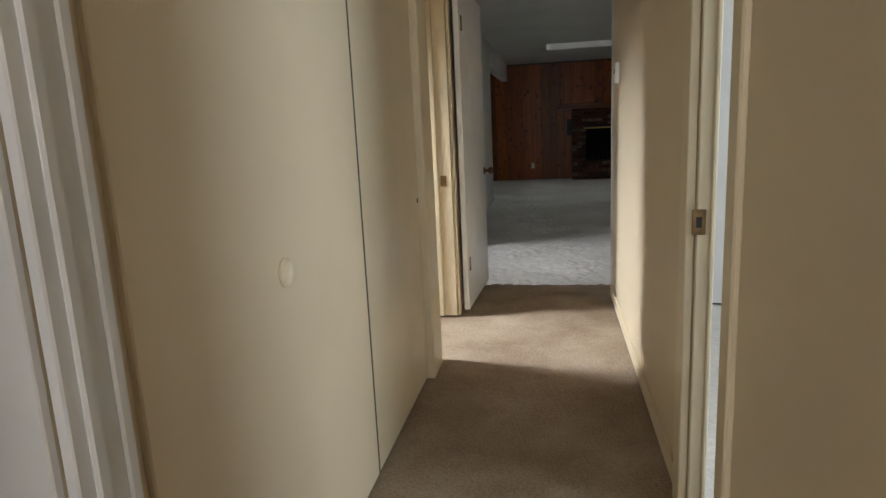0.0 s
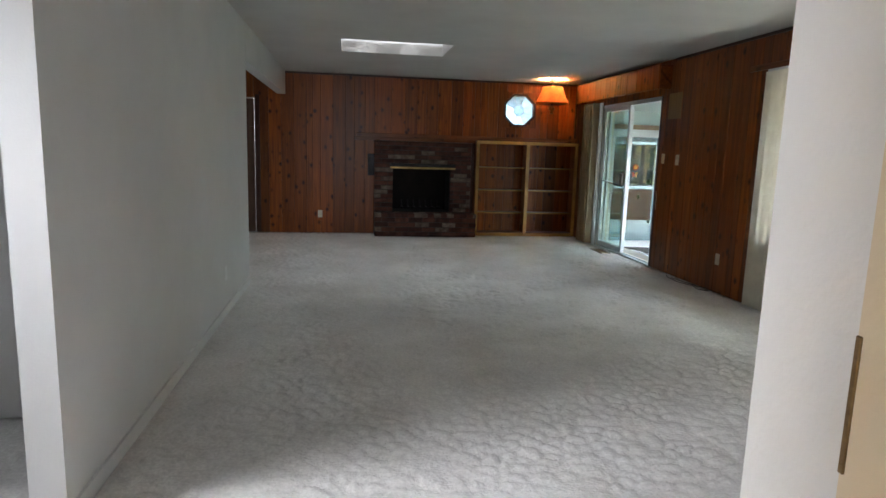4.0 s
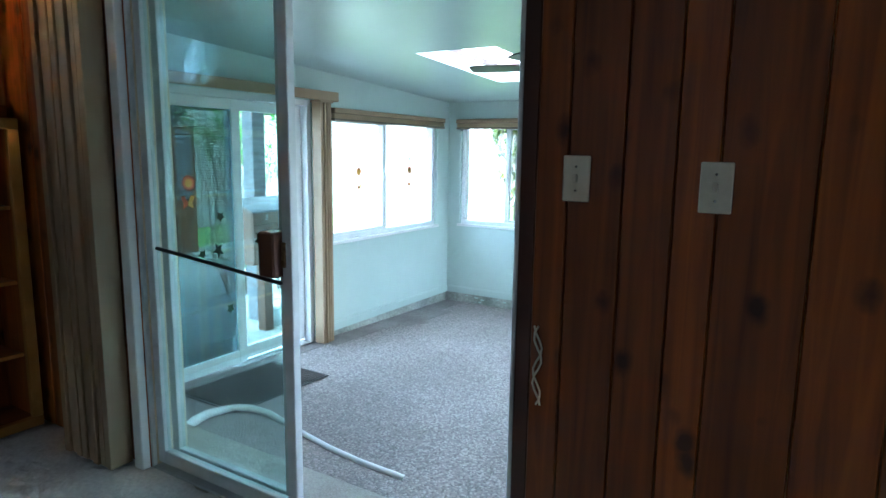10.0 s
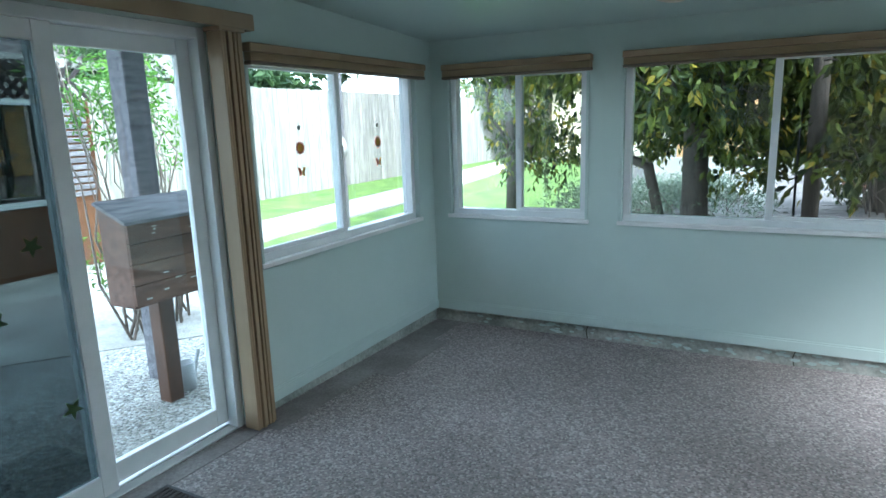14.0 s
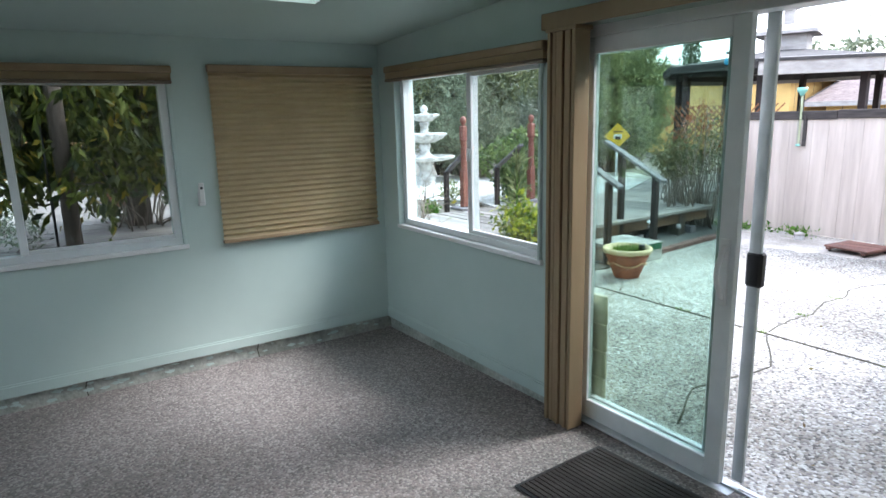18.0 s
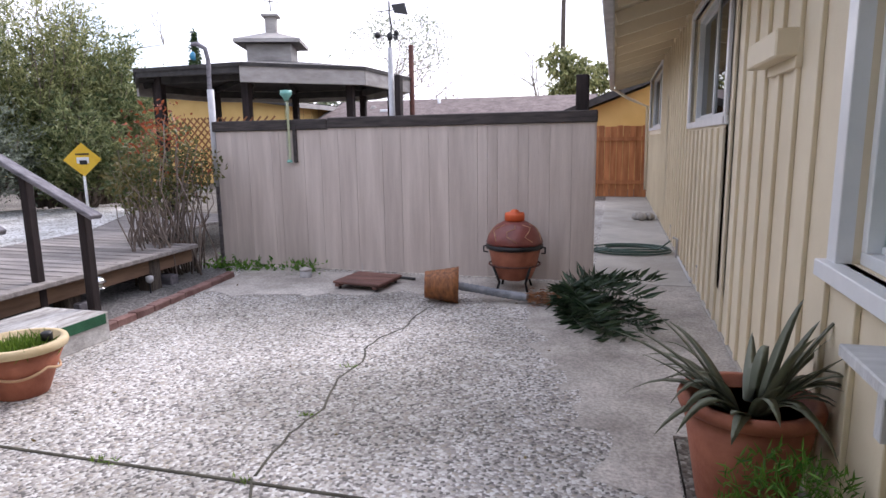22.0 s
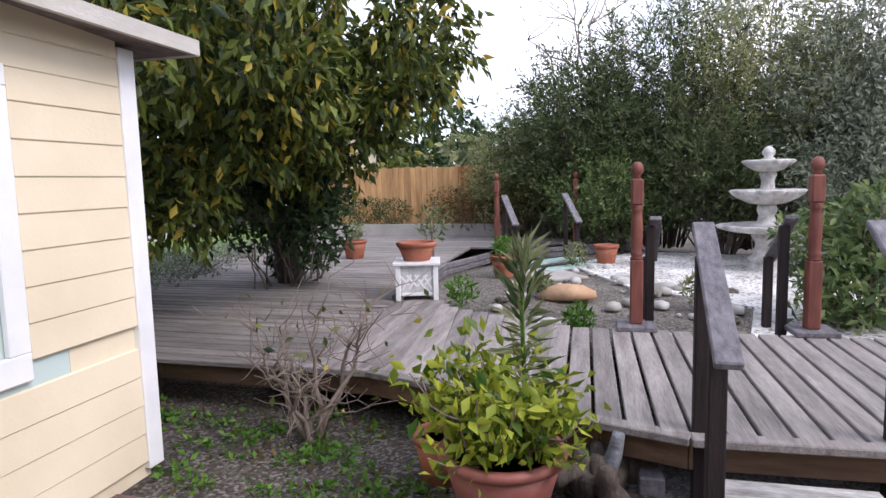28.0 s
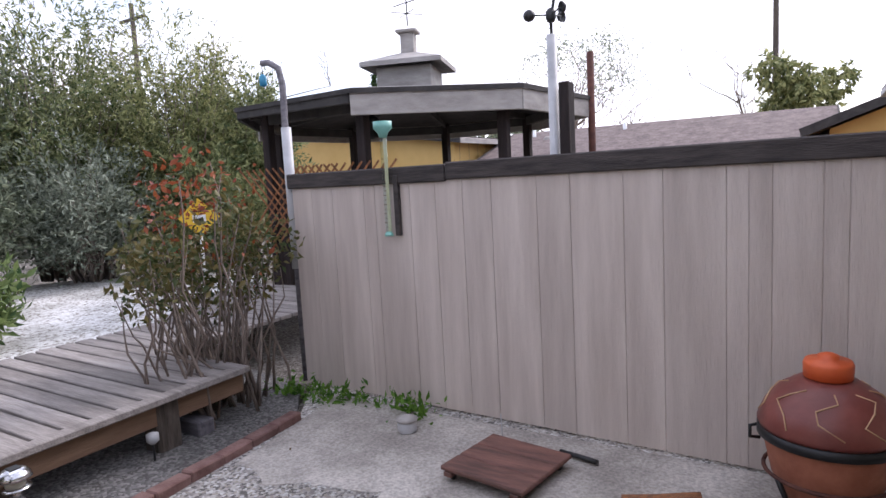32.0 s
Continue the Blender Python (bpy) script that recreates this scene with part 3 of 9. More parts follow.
    "mint_plastic": paint_like("mint_plastic", (0.16, 0.40, 0.34), (0.24, 0.50, 0.43), 12, 0.4, 0.05, 60),
    "blue_plastic": paint_like("blue_plastic", (0.02, 0.20, 0.36), (0.04, 0.28, 0.45), 12, 0.4, 0.05, 60),
    "pipe_grey": paint_like("pipe_grey", (0.38, 0.38, 0.39), (0.55, 0.55, 0.56), 6, 0.5, 0.1, 60),
    "trunk_grey": paint_like("trunk_grey", (0.15, 0.16, 0.18), (0.30, 0.31, 0.34), 12, 0.85, 0.8, 60, stretch=(1, 1, 1)),
}

# ---------------------------------------------------------------- building helpers
def thing(name, label, category, at=(0, 0, 0), turn=(0, 0, 0), group="", kind=""):
    ob = new(name)
    ob.matrix_world = pose(*at, *turn)
    ob.empty_display_size = 0.1
    return tagged(ob, label, category, group, kind)


def solid(name, verts, faces, mat, parent=None, at=(0, 0, 0), turn=(0, 0, 0), label="", smooth=False):
    me = bpy.data.meshes.new(name)
    me.from_pydata([tuple(v) for v in verts], [], [tuple(f) for f in faces])
    me.materials.append(M[mat] if isinstance(mat, str) else mat)
    if smooth:
        me.shade_smooth()
    ob = new(name, me)
    ob.parent = parent
    ob.matrix_basis = pose(*at, *turn)
    return tagged(ob, label)


CACHE = {}


def block_mesh(dx, dy, dz, c, mat):
    """A box with chamfered edges, shared between pieces of one size."""
    key = (round(dx, 3), round(dy, 3), round(dz, 3), round(c, 4), mat)
    if key in CACHE:
        return CACHE[key]
    c = min(c, 0.45 * min(dx, dy, dz))
    h = (dx / 2, dy / 2, dz / 2)
    verts, ids = [], {}
    for sx in (-1, 1):
        for sy in (-1, 1):
            for sz in (-1, 1):
                for a in range(3):
                    p = [s * (v - c) for s, v in zip((sx, sy, sz), h)]
                    p[a] = (sx, sy, sz)[a] * h[a]
                    ids[sx, sy, sz, a] = len(verts)
                    verts.append(p)
    faces = []
    for a in range(3):
        b, d = [k for k in range(3) if k != a]
        for s in (-1, 1):
            ring = []
            for u, v in ((-1, -1), (1, -1), (1, 1), (-1, 1)):
                sg = [0, 0, 0]
                sg[a], sg[b], sg[d] = s, u, v
                ring.append(ids[(*sg, a)])
            faces.append(ring if (s > 0) == (a != 1) else ring[::-1])
    for a in range(3):
        b, d = [k for k in range(3) if k != a]
        for u in (-1, 1):
            for v in (-1, 1):
                e = []
                for s in (-1, 1):
                    sg = [0, 0, 0]
                    sg[a], sg[b], sg[d] = s, u, v
                    e.append((ids[(*sg, b)], ids[(*sg, d)]))
                faces.append([e[0][0], e[1][0], e[1][1], e[0][1]])
    for sx in (-1, 1):
        for sy in (-1, 1):
            for sz in (-1, 1):
                faces.append([ids[sx, sy, sz, k] for k in range(3)])
    me = bpy.data.meshes.new("block")
    me.from_pydata(verts, [], faces)
    bm = bmesh.new()
    bm.from_mesh(me)
    bmesh.ops.recalc_face_normals(bm, faces=bm.faces)
    bm.to_mesh(me)
    bm.free()
    me.materials.append(M[mat])
    CACHE[key] = me
    return me


def box(name, parent, mat, lo, hi, c=0.004, label="", turn=(0, 0, 0)):
    size = [abs(b - a) for a, b in zip(lo, hi)]
    ob = new(name, block_mesh(*size, c, mat))
    ob.parent = parent
    ob.matrix_basis = pose(*[(a + b) / 2 for a, b in zip(lo, hi)], *turn)
    return tagged(ob, label)


def beam(name, parent, mat, a, b, wide, high, c=0.004, label=""):
    """A straight member of rectangular section from a to b; wide lies level, high stands up."""
    a, b = Vector(a), Vector(b)
    d = b - a
    yaw, pitch = math.atan2(d.y, d.x), math.atan2(d.z, math.hypot(d.x, d.y))
    ob = new(name, block_mesh(d.length, wide, high, c, mat))
    ob.parent = parent
    ob.matrix_basis = Matrix.Translation((a + b) / 2) @ Matrix.Rotation(yaw, 4, "Z") @ Matrix.Rotation(-pitch, 4, "Y")
    return tagged(ob, label)


def boxes(name, parent, mat, spans, label="", kind="", category=""):
    """Several boxes in one mesh, for what is one body (a wall round its openings)."""
    verts, faces = [], []
    for lo, hi in spans:
        k = len(verts)
        verts += [(x, y, z) for x in (lo[0], hi[0]) for y in (lo[1], hi[1]) for z in (lo[2], hi[2])]
        faces += [[k + i for i in f] for f in ((0, 1, 3, 2), (4, 6, 7, 5), (0, 4, 5, 1), (2, 3, 7, 6), (0, 2, 6, 4), (1, 5, 7, 3))]
    ob = solid(name, verts, faces, mat, parent, label=label)
    return tagged(ob, "", category, "", kind)


def wall(name, mat, axis, at, thick, run, rise, holes=(), label="", parent=None):
    """A wall along x or y from run[0] to run[1], with rectangular openings (u0, u1, z0, z1) right through it."""
    cuts = sorted({run[0], run[1], *[h[0] for h in holes], *[h[1] for h in holes]})
    spans = []
    for a, b in zip(cuts, cuts[1:]):
        z = rise[0]
        for h in sorted((h for h in holes if h[0] < (a + b) / 2 < h[1]), key=lambda h: h[2]):
            if h[2] > z + 1e-4:
                spans.append((a, b, z, h[2]))
            z = h[3]
        if rise[1] > z + 1e-4:
            spans.append((a, b, z, rise[1]))
    full = [((u0, at, z0), (u1, at + thick, z1)) if axis == "x" else ((at, u0, z0), (at + thick, u1, z1)) for u0, u1, z0, z1 in spans]
    return boxes(name, parent, mat, full, label, "structure", "wall")


def lathe(name, parent, mat, profile, seg=24, at=(0, 0, 0), turn=(0, 0, 0), label="", wave=None):
    """A turned body from (radius, height) pairs; wave(angle, radius) may scallop it."""
    verts, faces = [], []
    for r, z in profile:
        for k in range(seg):
            t = 2 * math.pi * k / seg
            s = wave(t, r) if wave else 1.0
            verts.append((r * s * math.cos(t), r * s * math.sin(t), z))
    for i in range(len(profile) - 1):
        for k in range(seg):
            j = (k + 1) % seg
            faces.append((i * seg + k, i * seg + j, (i + 1) * seg + j, (i + 1) * seg + k))
    faces.append(list(range(seg))[::-1])
    faces.append([(len(profile) - 1) * seg + k for k in range(seg)])
    return solid(name, verts, faces, mat, parent, at, turn, label, smooth=True)


def tube_data(points, radii, seg=8):
    points = [Vector(p) for p in points]
    if not isinstance(radii, (list, tuple)):
        radii = [radii] * len(points)
    verts, faces = [], []
    side = None
    for i, p in enumerate(points):
        d = (points[min(i + 1, len(points) - 1)] - points[max(i - 1, 0)]).normalized()
        if side is None:
            side = d.orthogonal().normalized()
        side = (side - d * side.dot(d)).normalized()
        up = d.cross(side)
        for k in range(seg):
            t = 2 * math.pi * k / seg
            verts.append(p + radii[i] * (math.cos(t) * side + math.sin(t) * up))
    for i in range(len(points) - 1):
        for k in range(seg):
            j = (k + 1) % seg
            faces.append((i * seg + k, i * seg + j, (i + 1) * seg + j, (i + 1) * seg + k))
    faces.append(list(range(seg))[::-1])
    faces.append([(len(points) - 1) * seg + k for k in range(seg)])
    return verts, faces


def tube(name, parent, mat, points, radii, seg=8, label=""):
    return solid(name, *tube_data(points, radii, seg), mat, parent, label=label, smooth=True)


def tubes(name, parent, mat, runs, seg=5, label=""):
    """Many tubes in one mesh (twigs, cords of one plant)."""
    verts, faces = [], []
    for points, radii in runs:
        v, f = tube_data(points, radii, seg)
        faces += [[i + len(verts) for i in face] for face in f]
        verts += v
    return solid(name, verts, faces, mat, parent, label=label, smooth=True)


def prism(name, parent, mat, outline, z0, z1, label="", at=(0, 0, 0), turn=(0, 0, 0)):
    n = len(outline)
    verts = [(x, y, z0) for x, y in outline] + [(x, y, z1) for x, y in outline]
    faces = [list(range(n))[::-1], list(range(n, 2 * n))] + [(k, (k + 1) % n, n + (k + 1) % n, n + k) for k in range(n)]
    return solid(name, verts, faces, mat, parent, at, turn, label)


def foliage(name, parent, mat, spots, size, slim=0.42, droop=0.3, seed=1, label="", up=0.0, aim=None):
    """One mesh of single leaves: a folded diamond at each spot, turned at random, hanging by droop."""
    rng = np.random.default_rng(seed)
    spots = np.asarray(spots, float)
    n = len(spots)
    way = rng.normal(size=(n, 3)) if aim is None else np.asarray(aim, float) + 0.35 * rng.normal(size=(n, 3))
    way[:, 2] += up - droop * 2
    way /= np.linalg.norm(way, axis=1, keepdims=True)
    side = np.cross(way, rng.normal(size=(n, 3)))
    side /= np.linalg.norm(side, axis=1, keepdims=True) + 1e-9
    nor = np.cross(side, way)
    ln = (size * rng.uniform(0.65, 1.3, n))[:, None]
    wd = ln * slim * 0.5
    a = spots
    tip = spots + way * ln - nor * ln * 0.12
    m = spots + way * ln * 0.45
    v = np.stack([a, m + side * wd + nor * wd * 0.35, tip, m - side * wd + nor * wd * 0.35], 1).reshape(-1, 3)
    f = np.arange(4 * n).reshape(-1, 4)
    tri = np.concatenate([f[:, [0, 1, 2]], f[:, [0, 2, 3]]], 1).reshape(-1, 3)
    me = bpy.data.meshes.new(name)
    me.vertices.add(4 * n)
    me.vertices.foreach_set("co", v.ravel())
    me.loops.add(6 * n)
    me.loops.foreach_set("vertex_index", tri.ravel())
    me.polygons.add(2 * n)
    me.polygons.foreach_set("loop_start", np.arange(0, 6 * n, 3))
    me.polygons.foreach_set("loop_total", np.full(2 * n, 3))
    me.update()
    me.validate()
    me.materials.append(M[mat])
    ob = new(name, me)
    ob.parent = parent
    return tagged(ob, label)


def cloud(rng, centre, radius, n, shell=0.55):
    """Spots in a lump, denser towards its skin."""
    d = rng.normal(size=(n, 3))
    d /= np.linalg.norm(d, axis=1, keepdims=True)
    r = rng.uniform(0, 1, n) ** (1 / 3) * (1 - shell) + shell * rng.uniform(0.75, 1.08, n)
    return np.asarray(centre) + d * r[:, None] * np.asarray(radius)


def text_on(name, parent, mat, words, size, at, turn, label=""):
    cu = bpy.data.curves.new(name, "FONT")
    cu.body, cu.size, cu.align_x, cu.align_y, cu.extrude = words, size, "CENTER", "CENTER", 0.001
    cu.materials.append(M[mat])
    ob = new(name, cu)
    ob.parent = parent
    ob.matrix_basis = pose(*at, *turn)
    return tagged(ob, label)

# ---------------------------------------------------------------- setting: ground
GZ, DZ = -0.28, 0.08   # patio, deck top
ground = solid("ground", [(-600, -600, GZ - 0.03), (600, -600, GZ - 0.03), (600, 600, GZ - 0.03), (-600, 600, GZ - 0.03)], [(0, 1, 2, 3)], "soil")
tagged(ground, "bare grey-brown garden soil with small stones", "ground", "", "structure")

# ---------------------------------------------------------------- setting: house walls
HX0, HX1 = -0.98, 0.03        # hall faces
LX0, LX1 = -1.34, 3.31        # living room faces
LY0, LY1 = 4.45, 13.82
OUT = 3.70                    # outer face of the house towards the patio
CEIL = 2.46
T = 0.12

wall("wall_hall_left", "hall_paint", "y", HX0 - T, T, (-3.0, LY0 - T), (0, CEIL), [(-0.15, 0.63, 0, 2.05), (3.05, 3.80, 0, 2.05)], "cream painted hall wall with doorways")
wall("wall_hall_right", "hall_paint", "y", HX1, 0.05, (1.12, LY0 - T), (0, CEIL), [(1.12, 1.80, 0, 2.05)], "cream painted hall wall with an open doorway")
wall("wall_hall_near", "hall_paint", "y", HX1 - 0.085, 0.135, (-3.0, 1.118), (0, CEIL), [], "cream painted hall wall beside the bedroom doorway")
wall("wall_hall_end", "hall_paint", "x", -3.0 - T, T, (-3.0, 3.2), (0, CEIL), [], "cream painted wall")
wall("wall_living_south_left", "white_wall", "x", LY0 - T, T, (-3.0, HX0), (0, CEIL), [], "white painted wall")
wall("wall_living_south", "white_wall", "x", LY0 - T, T, (HX1, OUT), (0, CEIL), [], "white painted wall")
wall("wall_living_west", "white_wall", "y", LX0 - T, T, (LY0, 10.1), (0, CEIL), [(4.80, 6.05, 0, 2.10)], "white painted wall with a wide opening")
wall("wall_house_west", "white_wall", "y", -4.6, T, (-3.0, LY1 + 0.2), (0, CEIL), [], "white painted wall")
wall("wall_bath_side", "hall_paint", "x", 4.0, T, (-3.0, HX0 - T), (0, CEIL), [], "cream painted wall")
wall("wall_bath_near", "hall_paint", "x", 2.6, T, (-3.0, HX0 - T), (0, CEIL), [], "cream painted wall")
wall("wall_bath_back", "hall_paint", "y", -3.0, T, (-3.0, 4.2), (0, CEIL), [], "cream painted wall")
wall("wall_bedroom_far", "white_wall", "x", 4.10, T, (HX1 + 0.05, OUT), (0, CEIL), [], "pale painted bedroom wall")
wall("wall_bedroom_near", "white_wall", "x", -1.0, T, (HX1 + 0.05, OUT), (0, CEIL), [], "pale painted bedroom wall")
wall("wall_foyer_back", "white_wall", "y", -2.95, T, (4.3, 7.2), (0, CEIL), [], "white painted wall")
wall("wall_foyer_side", "white_wall", "x", 7.0, T, (-2.95, LX0 - T), (0, CEIL), [], "white painted wall")
# wall towards patio and sunroom; the sunroom stands against it past y = 9.1
wall("wall_east", "house_cream", "y", LX1 + 0.02, 0.15, (8.975, LY1 + 0.2), (-0.3, CEIL), [(11.0, 12.70, 0.0, 2.06)], "house wall between living room and sunroom")
wall("wall_east_patio", "house_cream", "y", LX1 + 0.02, OUT - LX1 - 0.02, (-6.5, 8.97), (-0.3, CEIL), [(6.62, 8.85, 0.66, 2.10), (1.85, 4.10, 1.24, 2.28), (-5.9, -2.35, 1.30, 2.34)], "cream board and batten house wall with white windows")
wall("wall_north", "mortar", "x", LY1 + 0.02, 0.2, (-4.6, LX1 + 0.17), (0, CEIL), [(2.10, 2.58, 1.78, 2.26), (-2.70, -1.80, 0.0, 2.05), (0.30, 1.24, 0.36, 1.05)], "outer wall behind the panelling")
wall("wall_house_south", "house_cream", "x", -6.62, T, (-4.6, OUT), (-0.3, CEIL), [], "cream house end wall")

# floors and ceilings
boxes("floor", None, "concrete", [((-4.6, -3.3, -0.30), (OUT - 0.02, LY1 + 0.2, -0.06))], "house floor slab under the carpets", "structure", "floor")


boxes("wall_footing", None, "concrete", [((-4.6, LY1 + 0.012, -0.10), (OUT - 0.02, LY1 + 0.19, 0.002)), ((LX1 + 0.02, 4.2, -0.10), (OUT - 0.02, LY1 + 0.012, -0.004))], "concrete footing under the house walls", "structure", "footing")


def pile(name, x0, x1, y0, y1, step, high, mat, seed, label):
    """A sheet of tufted carpet with soft uneven clumps."""
    nx, ny = max(2, int((x1 - x0) / step)), max(2, int((y1 - y0) / step))
    verts = []
    for j in range(ny + 1):
        for i in range(nx + 1):
            x, y = x0 + (x1 - x0) * i / nx, y0 + (y1 - y0) * j / ny
            warp = noise.noise((x * 6 + seed, y * 6, 1.3)) * 0.5
            near = noise.voronoi((x * 10.5 + warp, y * 10.5 - warp, seed))[0]
            crease = max(0.0, 1.0 - (near[1] - near[0]) * 3.4) * max(0.0, min(1.0, 0.70 + 1.0 * noise.noise((x * 4.4, y * 4.4, 7.7))))
            h = 0.35 - crease + noise.noise((x * 5, y * 5 + seed, 2.2)) * 0.28 + noise.noise((x * 24, y * 24 + seed, 4.1)) * 0.16
            verts.append((x, y, -0.012 + high * max(-0.9, min(1.0, h))))
    faces = [(j * (nx + 1) + i, j * (nx + 1) + i + 1, (j + 1) * (nx + 1) + i + 1, (j + 1) * (nx + 1) + i) for j in range(ny) for i in range(nx)]
    ob = solid(name, verts, faces, mat, None, label=label, smooth=True)
    return tagged(ob, "", "carpet", "", "structure")


pile("carpet_living", LX0 - 3.2, LX1 + 0.01, 4.62, LY1, 0.0175, 0.020, "carpet", 3.0, "pale beige shag carpet, worn and matted")
pile("carpet_hall", HX0 - 0.01, HX1 + 0.01, -3.0, 4.62, 0.03, 0.006, "hall_carpet", 9.0, "brown worn hall carpet")
pile("carpet_bedroom", HX1 + 0.04, LX1, -0.9, 4.10, 0.04, 0.010, "carpet", 5.0, "pale grey bedroom carpet")
pile("carpet_side", -3.0, HX0 - 0.01, 2.7, 4.02, 0.05, 0.006, "hall_carpet", 15.0, "brown carpet in the side room")

boxes("ceiling", None, "ceiling_white", [((-4.6, -3.3, CEIL), (OUT, 10.70, CEIL + 0.12)), ((-4.6, 11.55, CEIL), (OUT, LY1 + 0.2, CEIL + 0.12)),
      ((-4.6, 10.70, CEIL), (-0.47, 11.55, CEIL + 0.12)), ((0.73, 10.70, CEIL), (OUT, 11.55, CEIL + 0.12))], "white textured ceiling", "structure", "ceiling")
header = boxes("header_beam", None, "white_wall", [((LX0 - T, 10.1, 2.12), (LX0 + 0.003, LY1 - 0.02, CEIL))], "white boxed header over the wide opening", "structure", "beam")

# light well of the living room skylight
well = thing("skylight_well", "white ceiling light well with a frosted panel", "skylight", (0.13, 11.125, CEIL), kind="structure")
for lo, hi in (((-0.62, -0.44, 0), (-0.60, 0.44, 0.5)), ((0.60, -0.44, 0), (0.62, 0.44, 0.5)), ((-0.6, -0.445, 0), (0.6, -0.425, 0.5)), ((-0.6, 0.425, 0), (0.6, 0.445, 0.5))):
    box("well_side", well, "white_paint", lo, hi, 0.002)
box("frosted_panel", well, "well_panel", (-0.6, -0.425, 0.46), (0.6, 0.425, 0.48), 0.002, "glowing frosted panel")

# ---------------------------------------------------------------- sunroom shell
SX0, SX1, SY0, SY1 = LX1 + 0.17, 7.80, 9.12, 13.91


def sun_ceiling(x):
    return 1.93 + 0.05 * (SX1 - x)


def sun_floor(x):
    return -0.19 - 0.025 * (x - SX0)


def sloped_slab(spans, z_add, thick):
    verts, faces = [], []
    for x0, x1, y0, y1 in spans:
        k = len(verts)
        verts += [(x, y, sun_floor(x) + z_add - t) for x in (x0, x1) for y in (y0, y1) for t in (thick, 0)]
        faces += [[k + i for i in f] for f in ((0, 1, 3, 2), (4, 6, 7, 5), (0, 4, 5, 1), (2, 3, 7, 6), (0, 2, 6, 4), (1, 5, 7, 3))]
    return verts, faces



wall("wall_sun_east", "mint_wall", "y", SX1, 0.14, (SY0 - 0.14, SY1 + 0.14), (-0.19, 1.96), [(12.68, 13.75, 0.60, 1.70), (10.63, 12.42, 0.60, 1.70), (9.22, 10.36, 0.60, 1.70)], "pale mint painted sunroom wall with windows")
wall("wall_sun_north", "mint_wall", "x", SY1, 0.14, (SX0, SX1), (-0.19, 2.15), [(3.95, 5.62, -0.25, 1.79), (5.86, 7.55, 0.60, 1.70)], "pale mint painted sunroom wall with a sliding door")
wall("wall_sun_south", "mint_wall", "x", SY0 - 0.14, 0.14, (SX0, SX1), (-0.19, 2.15), [(4.10, 5.80, -0.25, 1.79), (5.98, 7.53, 0.60, 1.70)], "pale mint painted sunroom wall with a sliding door")
for nm, lo, hi in (("east", (SX1 + 0.015, SY0 - 0.14, -0.36), (SX1 + 0.13, SY1 + 0.14, -0.19)), ("north_a", (5.64, SY1 + 0.015, -0.36), (SX1, SY1 + 0.13, -0.19)),
                   ("south_a", (5.82, SY0 - 0.13, -0.36), (SX1, SY0 - 0.015, -0.19)), ("north_b", (SX0, SY1 + 0.015, -0.36), (3.93, SY1 + 0.13, -0.19)), ("south_b", (OUT - 0.2, SY0 - 0.13, -0.36), (4.08, SY0 - 0.015, -0.19))):
    boxes("foundation_" + nm, None, "raw_concrete", [(lo, hi)], "rough unpainted concrete footing with flaking paint", "structure", "footing")
tagged(solid("sunroom_floor", *sloped_slab([(SX0 - 0.02, SX1 + 0.02, SY0 - 0.1, SY1 + 0.1)], 0.0, 0.1), "pebble_floor", None, label="brown exposed-pebble concrete floor"), "", "floor", "", "structure")
tagged(solid("floor_border", *sloped_slab([(5.66, 6.55, SY1 - 0.20, SY1), (6.55, 7.30, SY1 - 0.34, SY1), (7.30, SX1, SY1 - 0.22, SY1), (4.0, 5.66, SY1 - 0.12, SY1)], 0.003, 0.02), "floor_patch", None, label="grey smooth concrete margin along the walls"), "", "floor", "", "structure")


def slope_sheet(name, mat, holes, z_add, thick, x0, x1, y0, y1, label):
    """Sloped ceiling slab with rectangular openings (x0, x1, y0, y1)."""
    xs = sorted({x0, x1, *[h[0] for h in holes], *[h[1] for h in holes]})
    ys = sorted({y0, y1, *[h[2] for h in holes], *[h[3] for h in holes]})
    verts, faces = [], []
    for a, b in zip(xs, xs[1:]):
        for c, d in zip(ys, ys[1:]):
            if any(h[0] <= a < h[1] and h[2] <= c < h[3] for h in holes):
                continue
            k = len(verts)
            verts += [(x, y, sun_ceiling(x) + z_add + t) for x in (a, b) for y in (c, d) for t in (0, thick)]
            faces += [[k + i for i in f] for f in ((0, 1, 3, 2), (4, 6, 7, 5), (0, 4, 5, 1), (2, 3, 7, 6), (0, 2, 6, 4), (1, 5, 7, 3))]
    return tagged(solid(name, verts, faces, mat, None, label=label), "", "ceiling", "", "structure")


